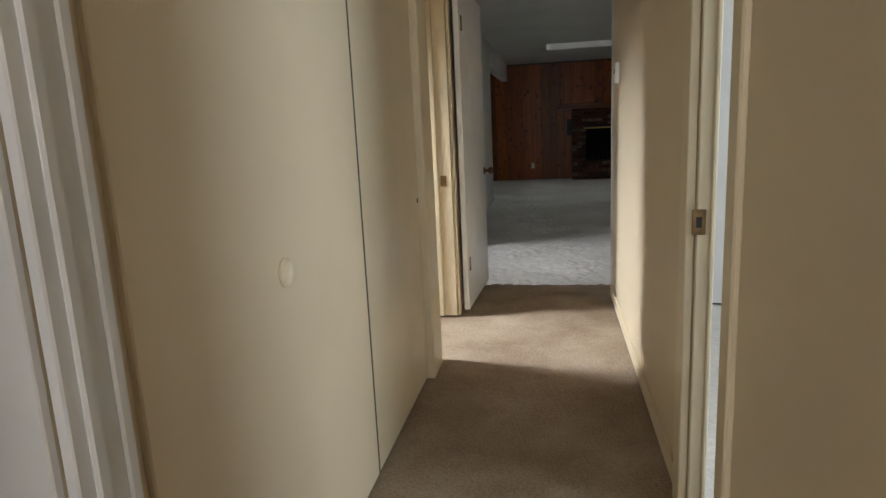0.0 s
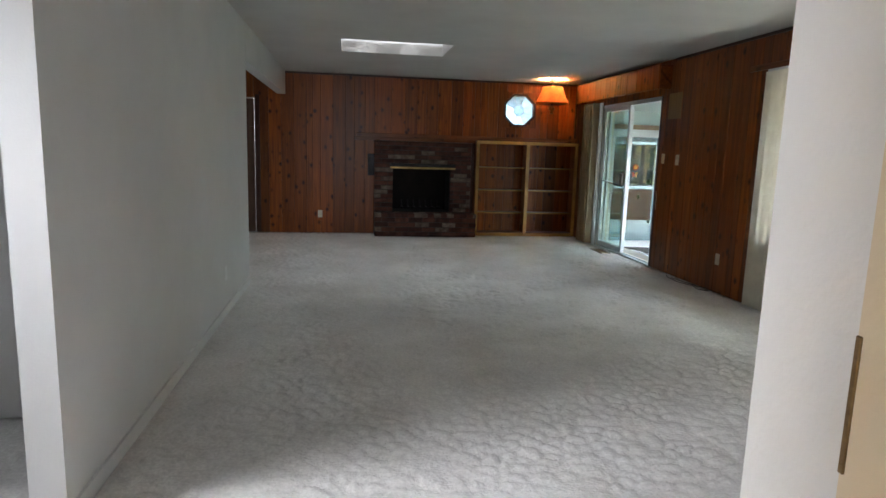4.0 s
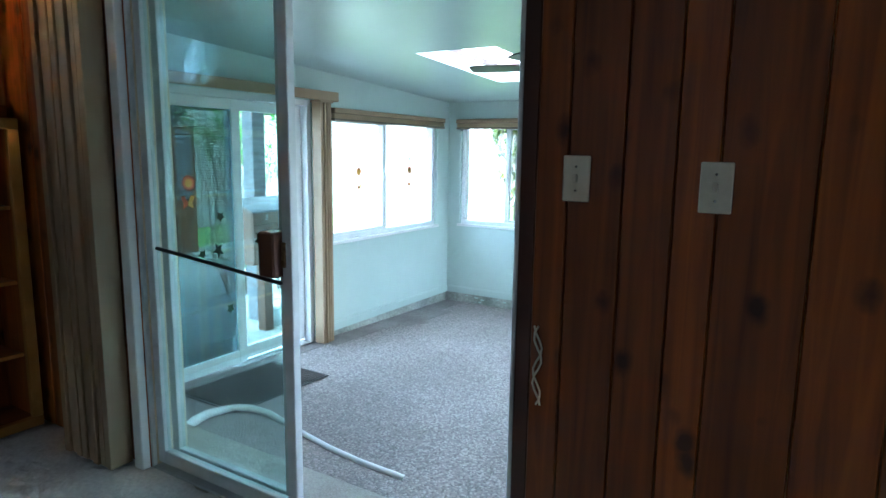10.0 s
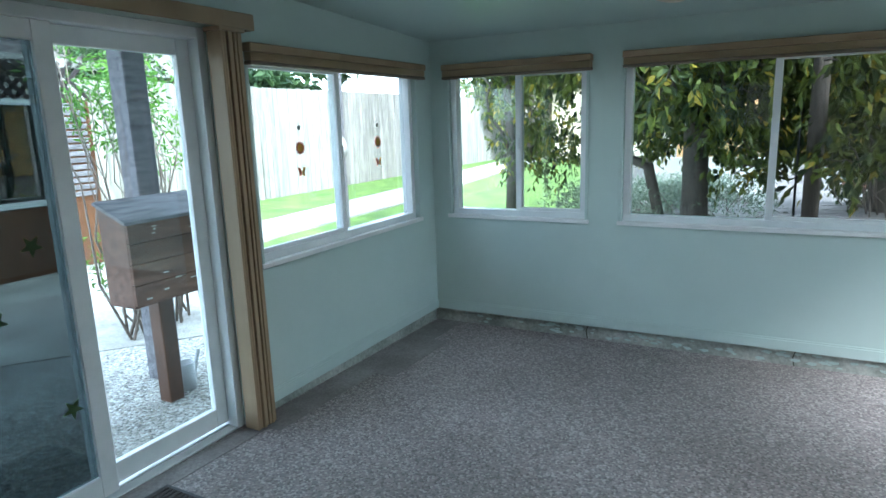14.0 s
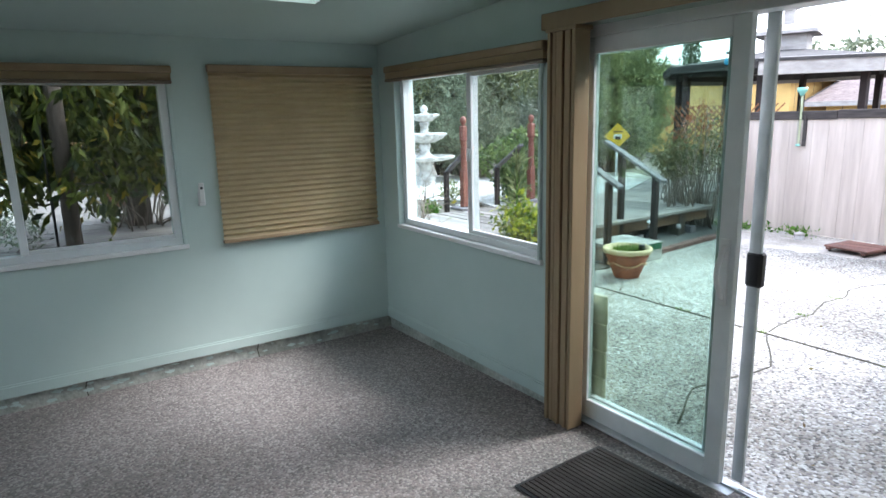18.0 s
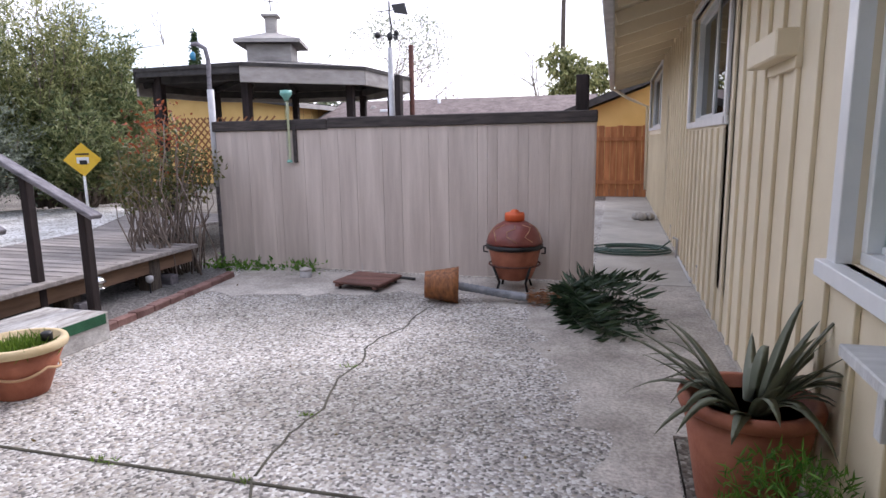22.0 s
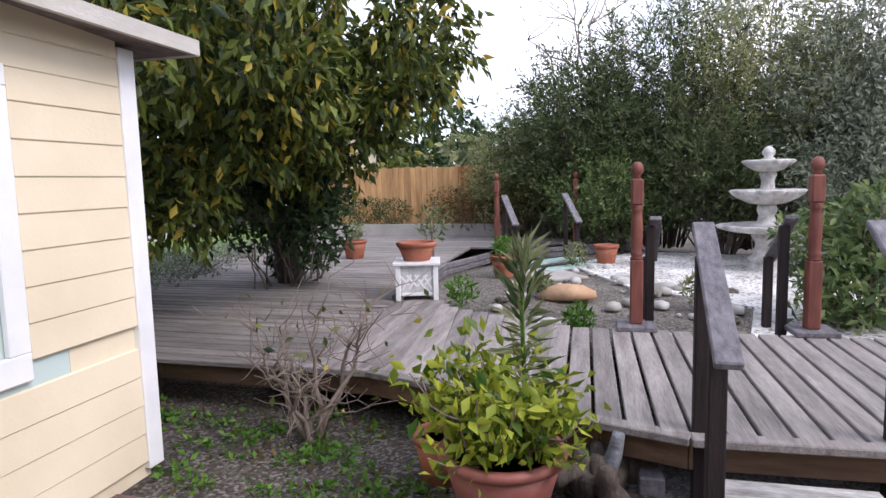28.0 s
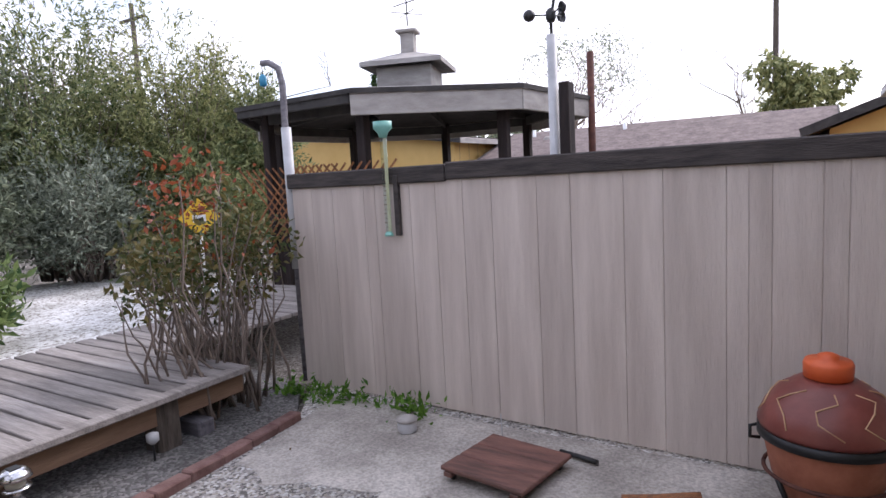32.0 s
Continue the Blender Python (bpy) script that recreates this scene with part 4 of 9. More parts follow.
SKY_HOLES = [(5.42, 6.70, 12.15, 12.76), (5.42, 6.70, 10.05, 10.66)]
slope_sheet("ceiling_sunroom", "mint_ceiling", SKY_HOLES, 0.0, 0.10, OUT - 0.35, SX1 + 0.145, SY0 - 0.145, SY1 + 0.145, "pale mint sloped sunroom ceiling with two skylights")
slope_sheet("roof_sunroom", "roof_brown", SKY_HOLES, 0.104, 0.05, OUT - 0.35, SX1 + 0.92, SY0 - 0.36, SY1 + 0.36, "flat sunroom roof")
for a, b, c, d in SKY_HOLES:
    sk = thing("sunroom_skylight", "bright white acrylic skylight dome", "skylight", ((a + b) / 2, (c + d) / 2, sun_ceiling((a + b) / 2) + 0.15), (0, 2.86, 0), "sunroom skylights", "structure")
    box("skylight_pane", sk, "sky_panel", (-(b - a) / 2 - 0.02, -(d - c) / 2 - 0.02, 0.0), ((b - a) / 2 + 0.02, (d - c) / 2 + 0.02, 0.03), 0.005)
    box("skylight_bar", sk, "white_paint", (-0.012, -(d - c) / 2, -0.03), (0.012, (d - c) / 2, -0.002), 0.003)

# ---------------------------------------------------------------- windows and sliding doors
class Frame:
    """Lays boxes out on a wall: u along it, w across it, z up, all from the thing's base."""

    def __init__(self, axis, plane, name, label, category, u, z, group="", kind="structure"):
        self.axis, self.plane, self.u, self.z = axis, plane, u, z
        at = (plane, u, z) if axis == "y" else (u, plane, z)
        self.top = thing(name, label, category, at, (0, 0, 0), group, kind)

    def box(self, name, mat, u0, u1, w0, w1, z0, z1, c=0.003, label="", parent=None):
        a, b = (u0 - self.u, w0, z0 - self.z), (u1 - self.u, w1, z1 - self.z)
        if self.axis == "y":
            a, b = (a[1], a[0], a[2]), (b[1], b[0], b[2])
        return box(name, parent or self.top, mat, a, b, c, label)


def pane(f, u0, u1, w, z0, z1, mat="pane"):
    ob = f.box("pane", mat, u0, u1, w - 0.002, w + 0.002, z0, z1, 0.0004)
    ob.visible_shadow = False
    return ob


def sliding_window(name, axis, plane, u0, u1, z0, z1, label, mid=None, mats=("pane", "pane"), side=1, f=0.045, frame_mat="vinyl"):
    """A white two-light sliding window; plane is the middle of its depth, side the way to the inside."""
    mid = mid or (u0 + u1) / 2
    w = Frame(axis, plane, name, label, "window", (u0 + u1) / 2, z0)
    d = 0.04
    w.box("window_frame", frame_mat, u0, u1, -d, d, z0, z0 + f)
    w.box("window_frame", frame_mat, u0, u1, -d, d, z1 - f, z1)
    w.box("window_frame", frame_mat, u0, u0 + f, -d, d, z0 + f, z1 - f)
    w.box("window_frame", frame_mat, u1 - f, u1, -d, d, z0 + f, z1 - f)
    w.box("meeting_stile", frame_mat, mid - 0.022, mid + 0.022, -0.03, 0.03, z0 + f, z1 - f)
    w.box("sash_rail", frame_mat, u0 + f, mid - 0.022, 0.005 * side, 0.03 * side, z0 + f, z0 + f + 0.025)
    w.box("sash_rail", frame_mat, u0 + f, mid - 0.022, 0.005 * side, 0.03 * side, z1 - f - 0.025, z1 - f)
    w.box("sash_latch", frame_mat, mid - 0.012, mid + 0.012, 0.03 * side, 0.045 * side, (z0 + z1) / 2 - 0.04, (z0 + z1) / 2 + 0.04)
    pane(w, u0 + f, mid - 0.02, 0.012 * side, z0 + f, z1 - f, mats[0])
    pane(w, mid + 0.02, u1 - f, -0.012 * side, z0 + f, z1 - f, mats[1])
    return w


def sill(f, u0, u1, w0, w1, z, mat="white_paint"):
    return f.box("window_sill", mat, u0 - 0.03, u1 + 0.03, w0, w1, z - 0.025, z + 0.004)


w_e1 = sliding_window("window_1", "y", SX1 + 0.07, 12.68, 13.75, 0.60, 1.70, "white vinyl sliding window to the lawn", 13.20, side=-1, mats=("pane_screen", "pane"))
w_e2 = sliding_window("window_2", "y", SX1 + 0.07, 10.63, 12.42, 0.60, 1.70, "wide white vinyl sliding window to the trees", 11.51, side=-1, mats=("pane_screen", "pane"))
w_e3 = sliding_window("window_3", "y", SX1 + 0.07, 9.22, 10.36, 0.60, 1.70, "white vinyl sliding window behind a lowered shade", 9.8, side=-1)
w_n = sliding_window("window_4", "x", SY1 + 0.07, 5.86, 7.55, 0.60, 1.70, "white vinyl sliding window to the side yard", 6.66, side=-1, mats=("pane", "pane_screen"))
w_s = sliding_window("window_5", "x", SY0 - 0.07, 5.98, 7.53, 0.60, 1.70, "white vinyl sliding window to the garden", 6.69, side=1, mats=("pane_screen", "pane"))
for w, a, b, c0, c1 in ((w_e1, 12.68, 13.75, -0.09, -0.05), (w_e2, 10.63, 12.42, -0.09, -0.05), (w_n, 5.86, 7.55, -0.09, -0.05), (w_s, 5.98, 7.53, 0.05, 0.09)):
    sill(w, a, b, c0, c1, 0.60)
    w.box("casing", "mint_wall", a - 0.02, a, c0 + 0.01 if c0 < 0 else c0, c1, 0.60, 1.705)
    w.box("casing", "mint_wall", b, b + 0.02, c0 + 0.01 if c0 < 0 else c0, c1, 0.60, 1.705)


def raised_shade(axis, plane, u0, u1, z1, way, label):
    f = Frame(axis, plane, "cellular_shade", label, "window shade", (u0 + u1) / 2, z1 - 0.11, "raised shades", "thing")
    f.box("headrail", "tan_slat", u0, u1, 0, way * 0.062, z1 - 0.045, z1, 0.006)
    for k in range(5):
        f.box("pleat", "cell_shade", u0 + 0.005, u1 - 0.005, way * 0.006, way * 0.052, z1 - 0.047 - 0.008 * (k + 1) + 0.001, z1 - 0.047 - 0.008 * k, 0.002)
    f.box("bottom_rail", "shade_rail", u0 + 0.003, u1 - 0.003, way * 0.004, way * 0.056, z1 - 0.108, z1 - 0.088, 0.004)
    return f


raised_shade("y", SX1 - 0.003, 12.635, 13.785, 1.745, -1, "tan cellular shade pulled up above the window")
raised_shade("y", SX1 - 0.003, 10.60, 12.43, 1.745, -1, "tan cellular shade pulled up above the wide window")
raised_shade("x", SY1 - 0.003, 5.835, 7.62, 1.745, -1, "tan cellular shade pulled up above the window")
raised_shade("x", SY0 + 0.003, 5.90, 7.60, 1.755, 1, "tan cellular shade pulled up above the window")

# the lowered shade: one pleated sheet
sh = Frame("y", SX1 - 0.004, "cellular_shade", "tan pleated cellular shade fully lowered over the window", "window shade", 9.785, 0.575, "", "thing")
verts, faces = [], []
pleats = 30
for k in range(2 * pleats + 1):
    z = 0.03 + 1.115 * k / (2 * pleats)
    d = -0.012 if k % 2 else -0.034
    verts += [(d, -0.59, z), (d, 0.59, z)]
    if k:
        faces.append((2 * k - 2, 2 * k - 1, 2 * k + 1, 2 * k))
ob = solid("pleated_sheet", verts, faces, "cell_shade", sh.top)
sh.box("headrail", "tan_slat", 9.19, 10.38, -0.05, 0, 1.71, 1.76, 0.006)
sh.box("bottom_rail", "tan_slat", 9.19, 10.38, -0.045, -0.005, 0.58, 0.605, 0.005)


def patio_door(name, axis, plane, u0, u1, z0, z1, label, fixed, moving, side, mats, stile=0.06, frame_mat="vinyl", edge=0.045):
    """A sliding patio door: frame, sill, a fixed panel and a sliding panel, each (u0, u1) wide."""
    f = Frame(axis, plane, name, label, "sliding door", (u0 + u1) / 2, z0)
    f.box("door_frame", frame_mat, u0, u0 + edge, -0.06, 0.06, z0, z1)
    f.box("door_frame", frame_mat, u1 - edge, u1, -0.06, 0.06, z0, z1)
    f.box("door_frame", frame_mat, u0 + edge, u1 - edge, -0.06, 0.06, z1 - 0.05, z1)
    f.box("threshold", "alu", u0 + edge, u1 - edge, -0.06, 0.06, z0, z0 + 0.012)
    f.box("threshold_track", "alu", u0 + 0.05, u1 - 0.05, -0.004, 0.004, z0 + 0.012, z0 + 0.022, 0.001)
    for (a, b), w, mat, nm in ((fixed, -0.025, mats[0], "fixed_panel"), (moving, 0.025, mats[1], "sliding_panel")):
        w *= side
        p = f.box(nm, frame_mat, a, a + stile, w - 0.018, w + 0.018, z0 + 0.03, z1 - 0.05)
        base = p
        inv = Matrix.Translation(-p.matrix_basis.translation)
        for u0_, u1_, za, zb in ((b - stile, b, z0 + 0.03, z1 - 0.05), (a + stile, b - stile, z0 + 0.03, z0 + 0.03 + stile * 1.3), (a + stile, b - stile, z1 - 0.05 - stile, z1 - 0.05)):
            q = f.box("stile", frame_mat, u0_, u1_, w - 0.018, w + 0.018, za, zb)
            q.parent, q.matrix_basis = base, inv @ q.matrix_basis
        g = pane(f, a + stile, b - stile, w, z0 + 0.03 + stile * 1.3, z1 - 0.05 - stile, mat)
        g.parent, g.matrix_basis = base, inv @ g.matrix_basis
    return f


def pull_handle(f, u, w, z, mat="white_paint", deep=0.045, side=1):
    """A bowed pull on a sliding panel's stile."""
    pts = []
    for k in range(9):
        t = k / 8
        b = math.sin(math.pi * t) * deep * side
        pts.append((u - f.u, w + b, z - f.z - 0.11 + 0.22 * t) if f.axis == "x" else (w + b, u - f.u, z - f.z - 0.11 + 0.22 * t))
    tube("pull_handle", f.top, mat, pts, 0.011, 8)
    f.box("handle_plate", mat, u - 0.02, u + 0.02, w - 0.004, w + 0.004, z - 0.14, z + 0.14, 0.003)


# living room door, slid open: both panels stand at the far side
d1 = patio_door("door_1", "y", LX1 + 0.060, 11.0, 12.72, 0.0, 2.06, "aluminium sliding glass door slid open to the sunroom", (11.86, 12.69), (11.925, 12.66), 1, ("pane", "pane"), 0.045, "alu", 0.014)
d1.box("wood_latch_box", "wood_dark", 11.905, 11.98, -0.085, 0.012, 0.945, 1.105, 0.006, "dark wooden lock block")
d1.box("lock_plate", "old_brass", 11.885, 11.905, -0.05, 0.01, 0.98, 1.07, 0.003)
tube("safety_bar", d1.top, "black_iron", [(-0.055, 12.60 - d1.u, 0.985), (-0.055, 11.90 - d1.u, 0.925)], 0.008, 8, "dark metal safety bar")
d1.box("white_jamb_board", "white_paint", 12.72, 12.78, -0.10, -0.062, 0.0, 2.10, 0.004, "white jamb board")
d1.box("dark_jamb", "pine_dark", 10.955, 11.0, -0.062, 0.055, 0.0, 2.06, 0.003, "dark stained jamb")

# sunroom north door, closed
d2 = patio_door("door_2", "x", SY1 + 0.07, 3.95, 5.62, -0.235, 1.79, "white vinyl sliding patio door, shut", (4.84, 5.58), (3.99, 4.91), -1, ("pane", "pane_dark"), 0.075)
pull_handle(d2, 4.05, -0.05, 0.79, "white_paint", 0.05, -1)
# sunroom south door, open on the house side
d3 = patio_door("door_3", "x", SY0 - 0.07, 4.10, 5.80, -0.235, 1.79, "white vinyl sliding patio door standing half open", (4.90, 5.75), (4.855, 5.71), 1, ("pane", "pane_green"), 0.075)
pull_handle(d3, 4.895, 0.05, 0.74, "white_paint", 0.05, 1)
scr = d3.box("screen_stile", "alu", 4.795, 4.845, -0.055, -0.035, -0.20, 1.74, 0.003, "grey screen door stile")
d3.box("screen_lock", "black_plastic", 4.785, 4.855, -0.075, -0.028, 0.675, 0.825, 0.012, "black screen door lock")


def stack_of_slats(axis, plane, u0, u1, w0, w1, z0, z1, n, mat, label):
    f = Frame(axis, plane, "vertical_blind_stack", label, "vertical blind", (u0 + u1) / 2, z0, "drawn-back vertical blinds", "thing")
    for k in range(n):
        a = u0 + (u1 - u0) * k / n
        j = 0.006 * math.sin(k * 2.4)
        f.box("slat", mat, a, a + (u1 - u0) / n * 0.86, w0 + j, w1 + j, z0, z1 - 0.02, 0.003)
    f.box("stack_rail", mat, u0 - 0.01, u1 + 0.01, min(w0, w1) - 0.008, max(w0, w1) + 0.008, z1 - 0.02, z1, 0.004)
    return f


stack_of_slats("x", SY1 - 0.002, 5.60, 5.74, -0.115, -0.02, sun_floor(5.67) + 0.012, 1.79, 7, "tan_slat", "tan vertical blind slats drawn back beside the door")
stack_of_slats("x", SY0 + 0.002, 5.615, 5.80, 0.02, 0.12, sun_floor(5.67) + 0.012, 1.79, 7, "tan_slat", "tan vertical blind slats drawn back beside the door")
for pl, a, b, w in ((SY1, 3.90, 5.81, -1), (SY0, 4.05, 5.84, 1)):
    f = Frame("x", pl, "blind_valance", "tan painted valance board above the sliding door", "valance", (a + b) / 2, 1.785, "", "thing")
    f.box("front_board", "tan_slat", a, b, w * 0.115, w * 0.13, 1.785, 1.86, 0.004)
    f.box("top_board", "tan_slat", a, b, w * 0.002, w * 0.115, 1.85, 1.862, 0.003)
    f.box("end_board", "tan_slat", b - 0.014, b, w * 0.002, w * 0.115, 1.785, 1.85, 0.003)
stack_of_slats("y", LX1 - 0.004, 12.80, 13.16, -0.13, -0.03, 0.02, 2.10, 8, "tan_slat", "tan folded vertical drapes drawn back beside the door")

# house windows towards the patio
w_big = sliding_window("window_6", "y", OUT - 0.09, 6.62, 8.85, 0.66, 2.10, "large white-framed living room window with screens", 7.5, side=-1, mats=("pane", "pane"))
w_big.box("outer_casing", "white_paint", 6.53, 6.62, 0.06, 0.115, 0.60, 2.18)
w_big.box("outer_casing", "white_paint", 8.85, 8.95, 0.06, 0.115, 0.60, 2.18)
w_big.box("outer_casing", "white_paint", 6.62, 8.85, 0.06, 0.115, 2.10, 2.18)
w_big.box("window_sill", "white_paint", 6.52, 8.97, 0.06, 0.15, 0.60, 0.66)
w_big.box("window_shelf", "plank_white", 7.20, 8.30, 0.105, 0.27, 0.52, 0.555, 0.004, "white painted plank shelf under the window")
for u in (7.35, 8.10):
    w_big.box("shelf_bracket", "plank_white", u - 0.02, u + 0.02, 0.09, 0.22, 0.36, 0.52)
for nm, a, b, z0, z1 in (("window_7", 1.85, 4.10, 1.24, 2.28), ("window_8", -5.9, -2.35, 1.30, 2.34)):
    w = sliding_window(nm, "y", OUT - 0.09, a, b, z0, z1, "white-framed high window of the house", None, side=-1, mats=("pane_dark", "pane_dark"))
    for u0, u1, za, zb in ((a - 0.07, a, z0 - 0.06, z1 + 0.06), (b, b + 0.07, z0 - 0.06, z1 + 0.06), (a, b, z1, z1 + 0.06), (a - 0.1, b + 0.1, z0 - 0.06, z0)):
        w.box("outer_casing", "white_paint", u0, u1, 0.06, 0.115, za, zb)
    # dark sheet added behind the glass to stand for the unlit room
    w.box("curtain", "room_dark", a + 0.03, b - 0.03, -0.10, -0.09, z0 + 0.03, z1 - 0.03)

# ---------------------------------------------------------------- pine panelling, board by board
def panel(axis, parent, plane, way, u0, u1, z0, z1, holes, seed, mat="pine"):
    """Vertical boards of uneven width with a groove between; boards are cut round the openings."""
    rng = random.Random(seed)
    u = u0
    while u < u1 - 0.02:
        wide = min(rng.choice((0.095, 0.12, 0.14, 0.165, 0.19, 0.215)), u1 - u)
        if u1 - u - wide < 0.05:
            wide = u1 - u
        a, b = u + 0.001, u + wide - 0.001
        spans = [(z0, z1)]
        for h in holes:
            if a < h[1] - 0.005 and b > h[0] + 0.005:
                cut = []
                for s in spans:
                    if h[2] > s[0] + 0.01:
                        cut.append((s[0], min(s[1], h[2])))
                    if h[3] < s[1] - 0.01:
                        cut.append((max(s[0], h[3]), s[1]))
                spans = cut
        cuts = sorted({a, b, *[e for h in holes for e in h[:2] if a + 0.012 < e < b - 0.012]})
        pieces = []
        for p, q in zip(cuts, cuts[1:]):
            runs = [(z0, z1)]
            for h in holes:
                if h[0] - 0.012 < (p + q) / 2 < h[1] + 0.012 and p > h[0] - 0.013 and q < h[1] + 0.013:
                    runs = [r for s in runs for r in ((s[0], min(s[1], h[2])), (max(s[0], h[3]), s[1])) if r[1] > r[0] + 0.01]
            pieces += [(p, q, r) for r in runs]
        for a, b, s in pieces:
            w = way * rng.uniform(0.0, 0.0025)
            if axis == "y":
                box("board", parent, mat, (plane + w, a, s[0]), (plane + w + 0.017, b, s[1]), 0.0035)
            else:
                box("board", parent, mat, (a, plane + w, s[0]), (b, plane + w + 0.017, s[1]), 0.0035)
        u += wide


pan_e = thing("panelling_east", "knotty pine wall panelling, varnished red-brown", "wall panelling", kind="structure")
panel("y", pan_e, LX1, -1, LY0, LY1, 0.0, CEIL, [(11.0 - 0.045, 12.72, 0, 2.06), (6.62, 8.85, 0.66, 2.10)], 4)
pan_n = thing("panelling_north", "knotty pine wall panelling, varnished red-brown", "wall panelling", kind="structure")
panel("x", pan_n, LY1, -1, -4.4, LX1 - 0.003, 0.0, CEIL, [(0.02, 1.56, 0, 1.47), (2.06, 2.62, 1.74, 2.30), (-2.72, -1.78, 0, 2.05)], 8)
box("corner_trim", pan_n, "pine_dark", (LX1 - 0.03, LY1 - 0.03, 1.6), (LX1 - 0.002, LY1 - 0.003, CEIL), 0.004)
box("ceiling_trim", pan_e, "pine_dark", (LX1 - 0.02, LY0, CEIL - 0.03), (LX1 - 0.003, 10.70, CEIL - 0.001), 0.004)
box("ceiling_trim", pan_n, "pine_dark", (LX0, LY1 - 0.02, CEIL - 0.03), (LX1 - 0.03, LY1 - 0.003, CEIL - 0.001), 0.004)

# ---------------------------------------------------------------- fireplace of mixed brick
fire = thing("fireplace", "mixed brown brick fireplace with a raised hearth and soot-black firebox", "fireplace", (0.79, 13.72, 0), kind="thing")
rb = random.Random(5)


def bricks(parent, x0, x1, z0, z1, y, deep, hole=None, pale=0.25, course=0.0705):
    rows = int((z1 - z0) / course + 0.5)
    h = (z1 - z0) / rows
    for r in range(rows):
        u = x0 - (0.105 if r % 2 else 0)
        while u < x1 - 0.01:
            a, b = max(u, x0), min(u + 0.205, x1)
            u += 0.211
            za, zb = z0 + r * h + 0.005, z0 + (r + 1) * h - 0.005
            if hole and zb > hole[2] and za < hole[3] and a < hole[1] and b > hole[0]:
                for p, q in ((a, min(b, hole[0])), (max(a, hole[1]), b)):
                    if q - p > 0.03:
                        box("brick", parent, "brick_pale" if rb.random() < pale else "brick_red", (p, y - rb.uniform(0, 0.012), za), (q, y + deep, zb), 0.006)
                continue
            if b - a > 0.03:
                box("brick", parent, "brick_pale" if rb.random() < pale else "brick_red", (a, y - rb.uniform(0, 0.012), za), (b, y + deep, zb), 0.006)


boxes("mortar_body", fire, "mortar", [((-0.765, 0.008, 0.36), (-0.48, 0.115, 1.465)), ((0.44, 0.008, 0.36), (0.765, 0.115, 1.465)), ((-0.48, 0.008, 1.06), (0.44, 0.115, 1.465))])
bricks(fire, -0.77, 0.77, 0.365, 1.465, 0.0, 0.1, (-0.48, 0.44, 0.36, 1.06))
boxes("hearth_body", fire, "mortar", [((-0.765, -0.282, 0.0), (0.815, 0.10, 0.35))])
bricks(fire, -0.77, 0.82, 0.0, 0.30, -0.295, 0.1, None, 0.12)
k = -0.77
while k < 0.80:
    box("cap_brick", fire, "brick_red" if rb.random() < 0.7 else "brick_pale", (k, -0.305, 0.302), (min(k + 0.098, 0.825), -0.105, 0.362), 0.006)
    box("cap_brick", fire, "brick_red" if rb.random() < 0.7 else "brick_pale", (k, -0.10, 0.302), (min(k + 0.098, 0.825), 0.0, 0.362), 0.006)
    k += 0.103
for lo, hi in (((-0.50, 0.55, 0.34), (0.46, 0.60, 1.10)), ((-0.53, 0.10, 0.34), (-0.48, 0.60, 1.10)), ((0.44, 0.10, 0.34), (0.49, 0.60, 1.10)), ((-0.50, 0.10, 1.06), (0.46, 0.60, 1.10)), ((-0.50, 0.02, 0.30), (0.46, 0.60, 0.364))):
    box("firebox_panel", fire, "soot", lo, hi, 0.003)
box("hood", fire, "black_iron", (-0.53, -0.09, 1.065), (0.50, 0.02, 1.125), 0.01, "black metal hood")
box("hood_trim", fire, "brass", (-0.53, -0.105, 1.045), (0.50, -0.088, 1.075), 0.004, "brass hood edge")
tubes("fire_grate", fire, "black_iron", [([(-0.3 + 0.1 * k, 0.15, 0.44), (-0.3 + 0.1 * k, 0.15, 0.42), (-0.3 + 0.1 * k, 0.42, 0.42), (-0.3 + 0.1 * k, 0.45, 0.52)], 0.009) for k in range(7)] + [([(-0.34, 0.2, 0.365), (-0.34, 0.2, 0.42), (0.34, 0.2, 0.42), (0.34, 0.2, 0.365)], 0.009)], 6)
mantel = thing("mantel_shelf", "long dark varnished pine mantel board", "mantel", (1.5, 13.72, 1.47))
box("mantel_board", mantel, "pine_x", (-1.79, -0.07, 0.0), (1.80, 0.095, 0.05), 0.006)
box("mantel_apron", mantel, "pine_x", (-1.77, -0.03, 0.05), (1.80, 0.095, 0.11), 0.006)
box("fire_side_trim", pan_n, "pine_dark", (1.555, 13.70, 0.0), (1.60, 13.825, 1.47), 0.004)
tool = thing("match_holder", "small black iron match holder fixed beside the fireplace", "match holder", (-0.03, 13.80, 0.92))
box("back_plate", tool, "black_iron", (-0.05, 0.0, 0.0), (0.05, 0.015, 0.34), 0.006)
box("holder_box", tool, "black_iron", (-0.045, -0.05, 0.02), (0.045, 0.0, 0.14), 0.006)
tubes("holder_scroll", tool, "black_iron", [([(-0.03 + 0.02 * math.cos(a * 0.7), -0.01, 0.24 + 0.05 * math.sin(a * 0.7)) for a in range(9)], 0.005)], 5)

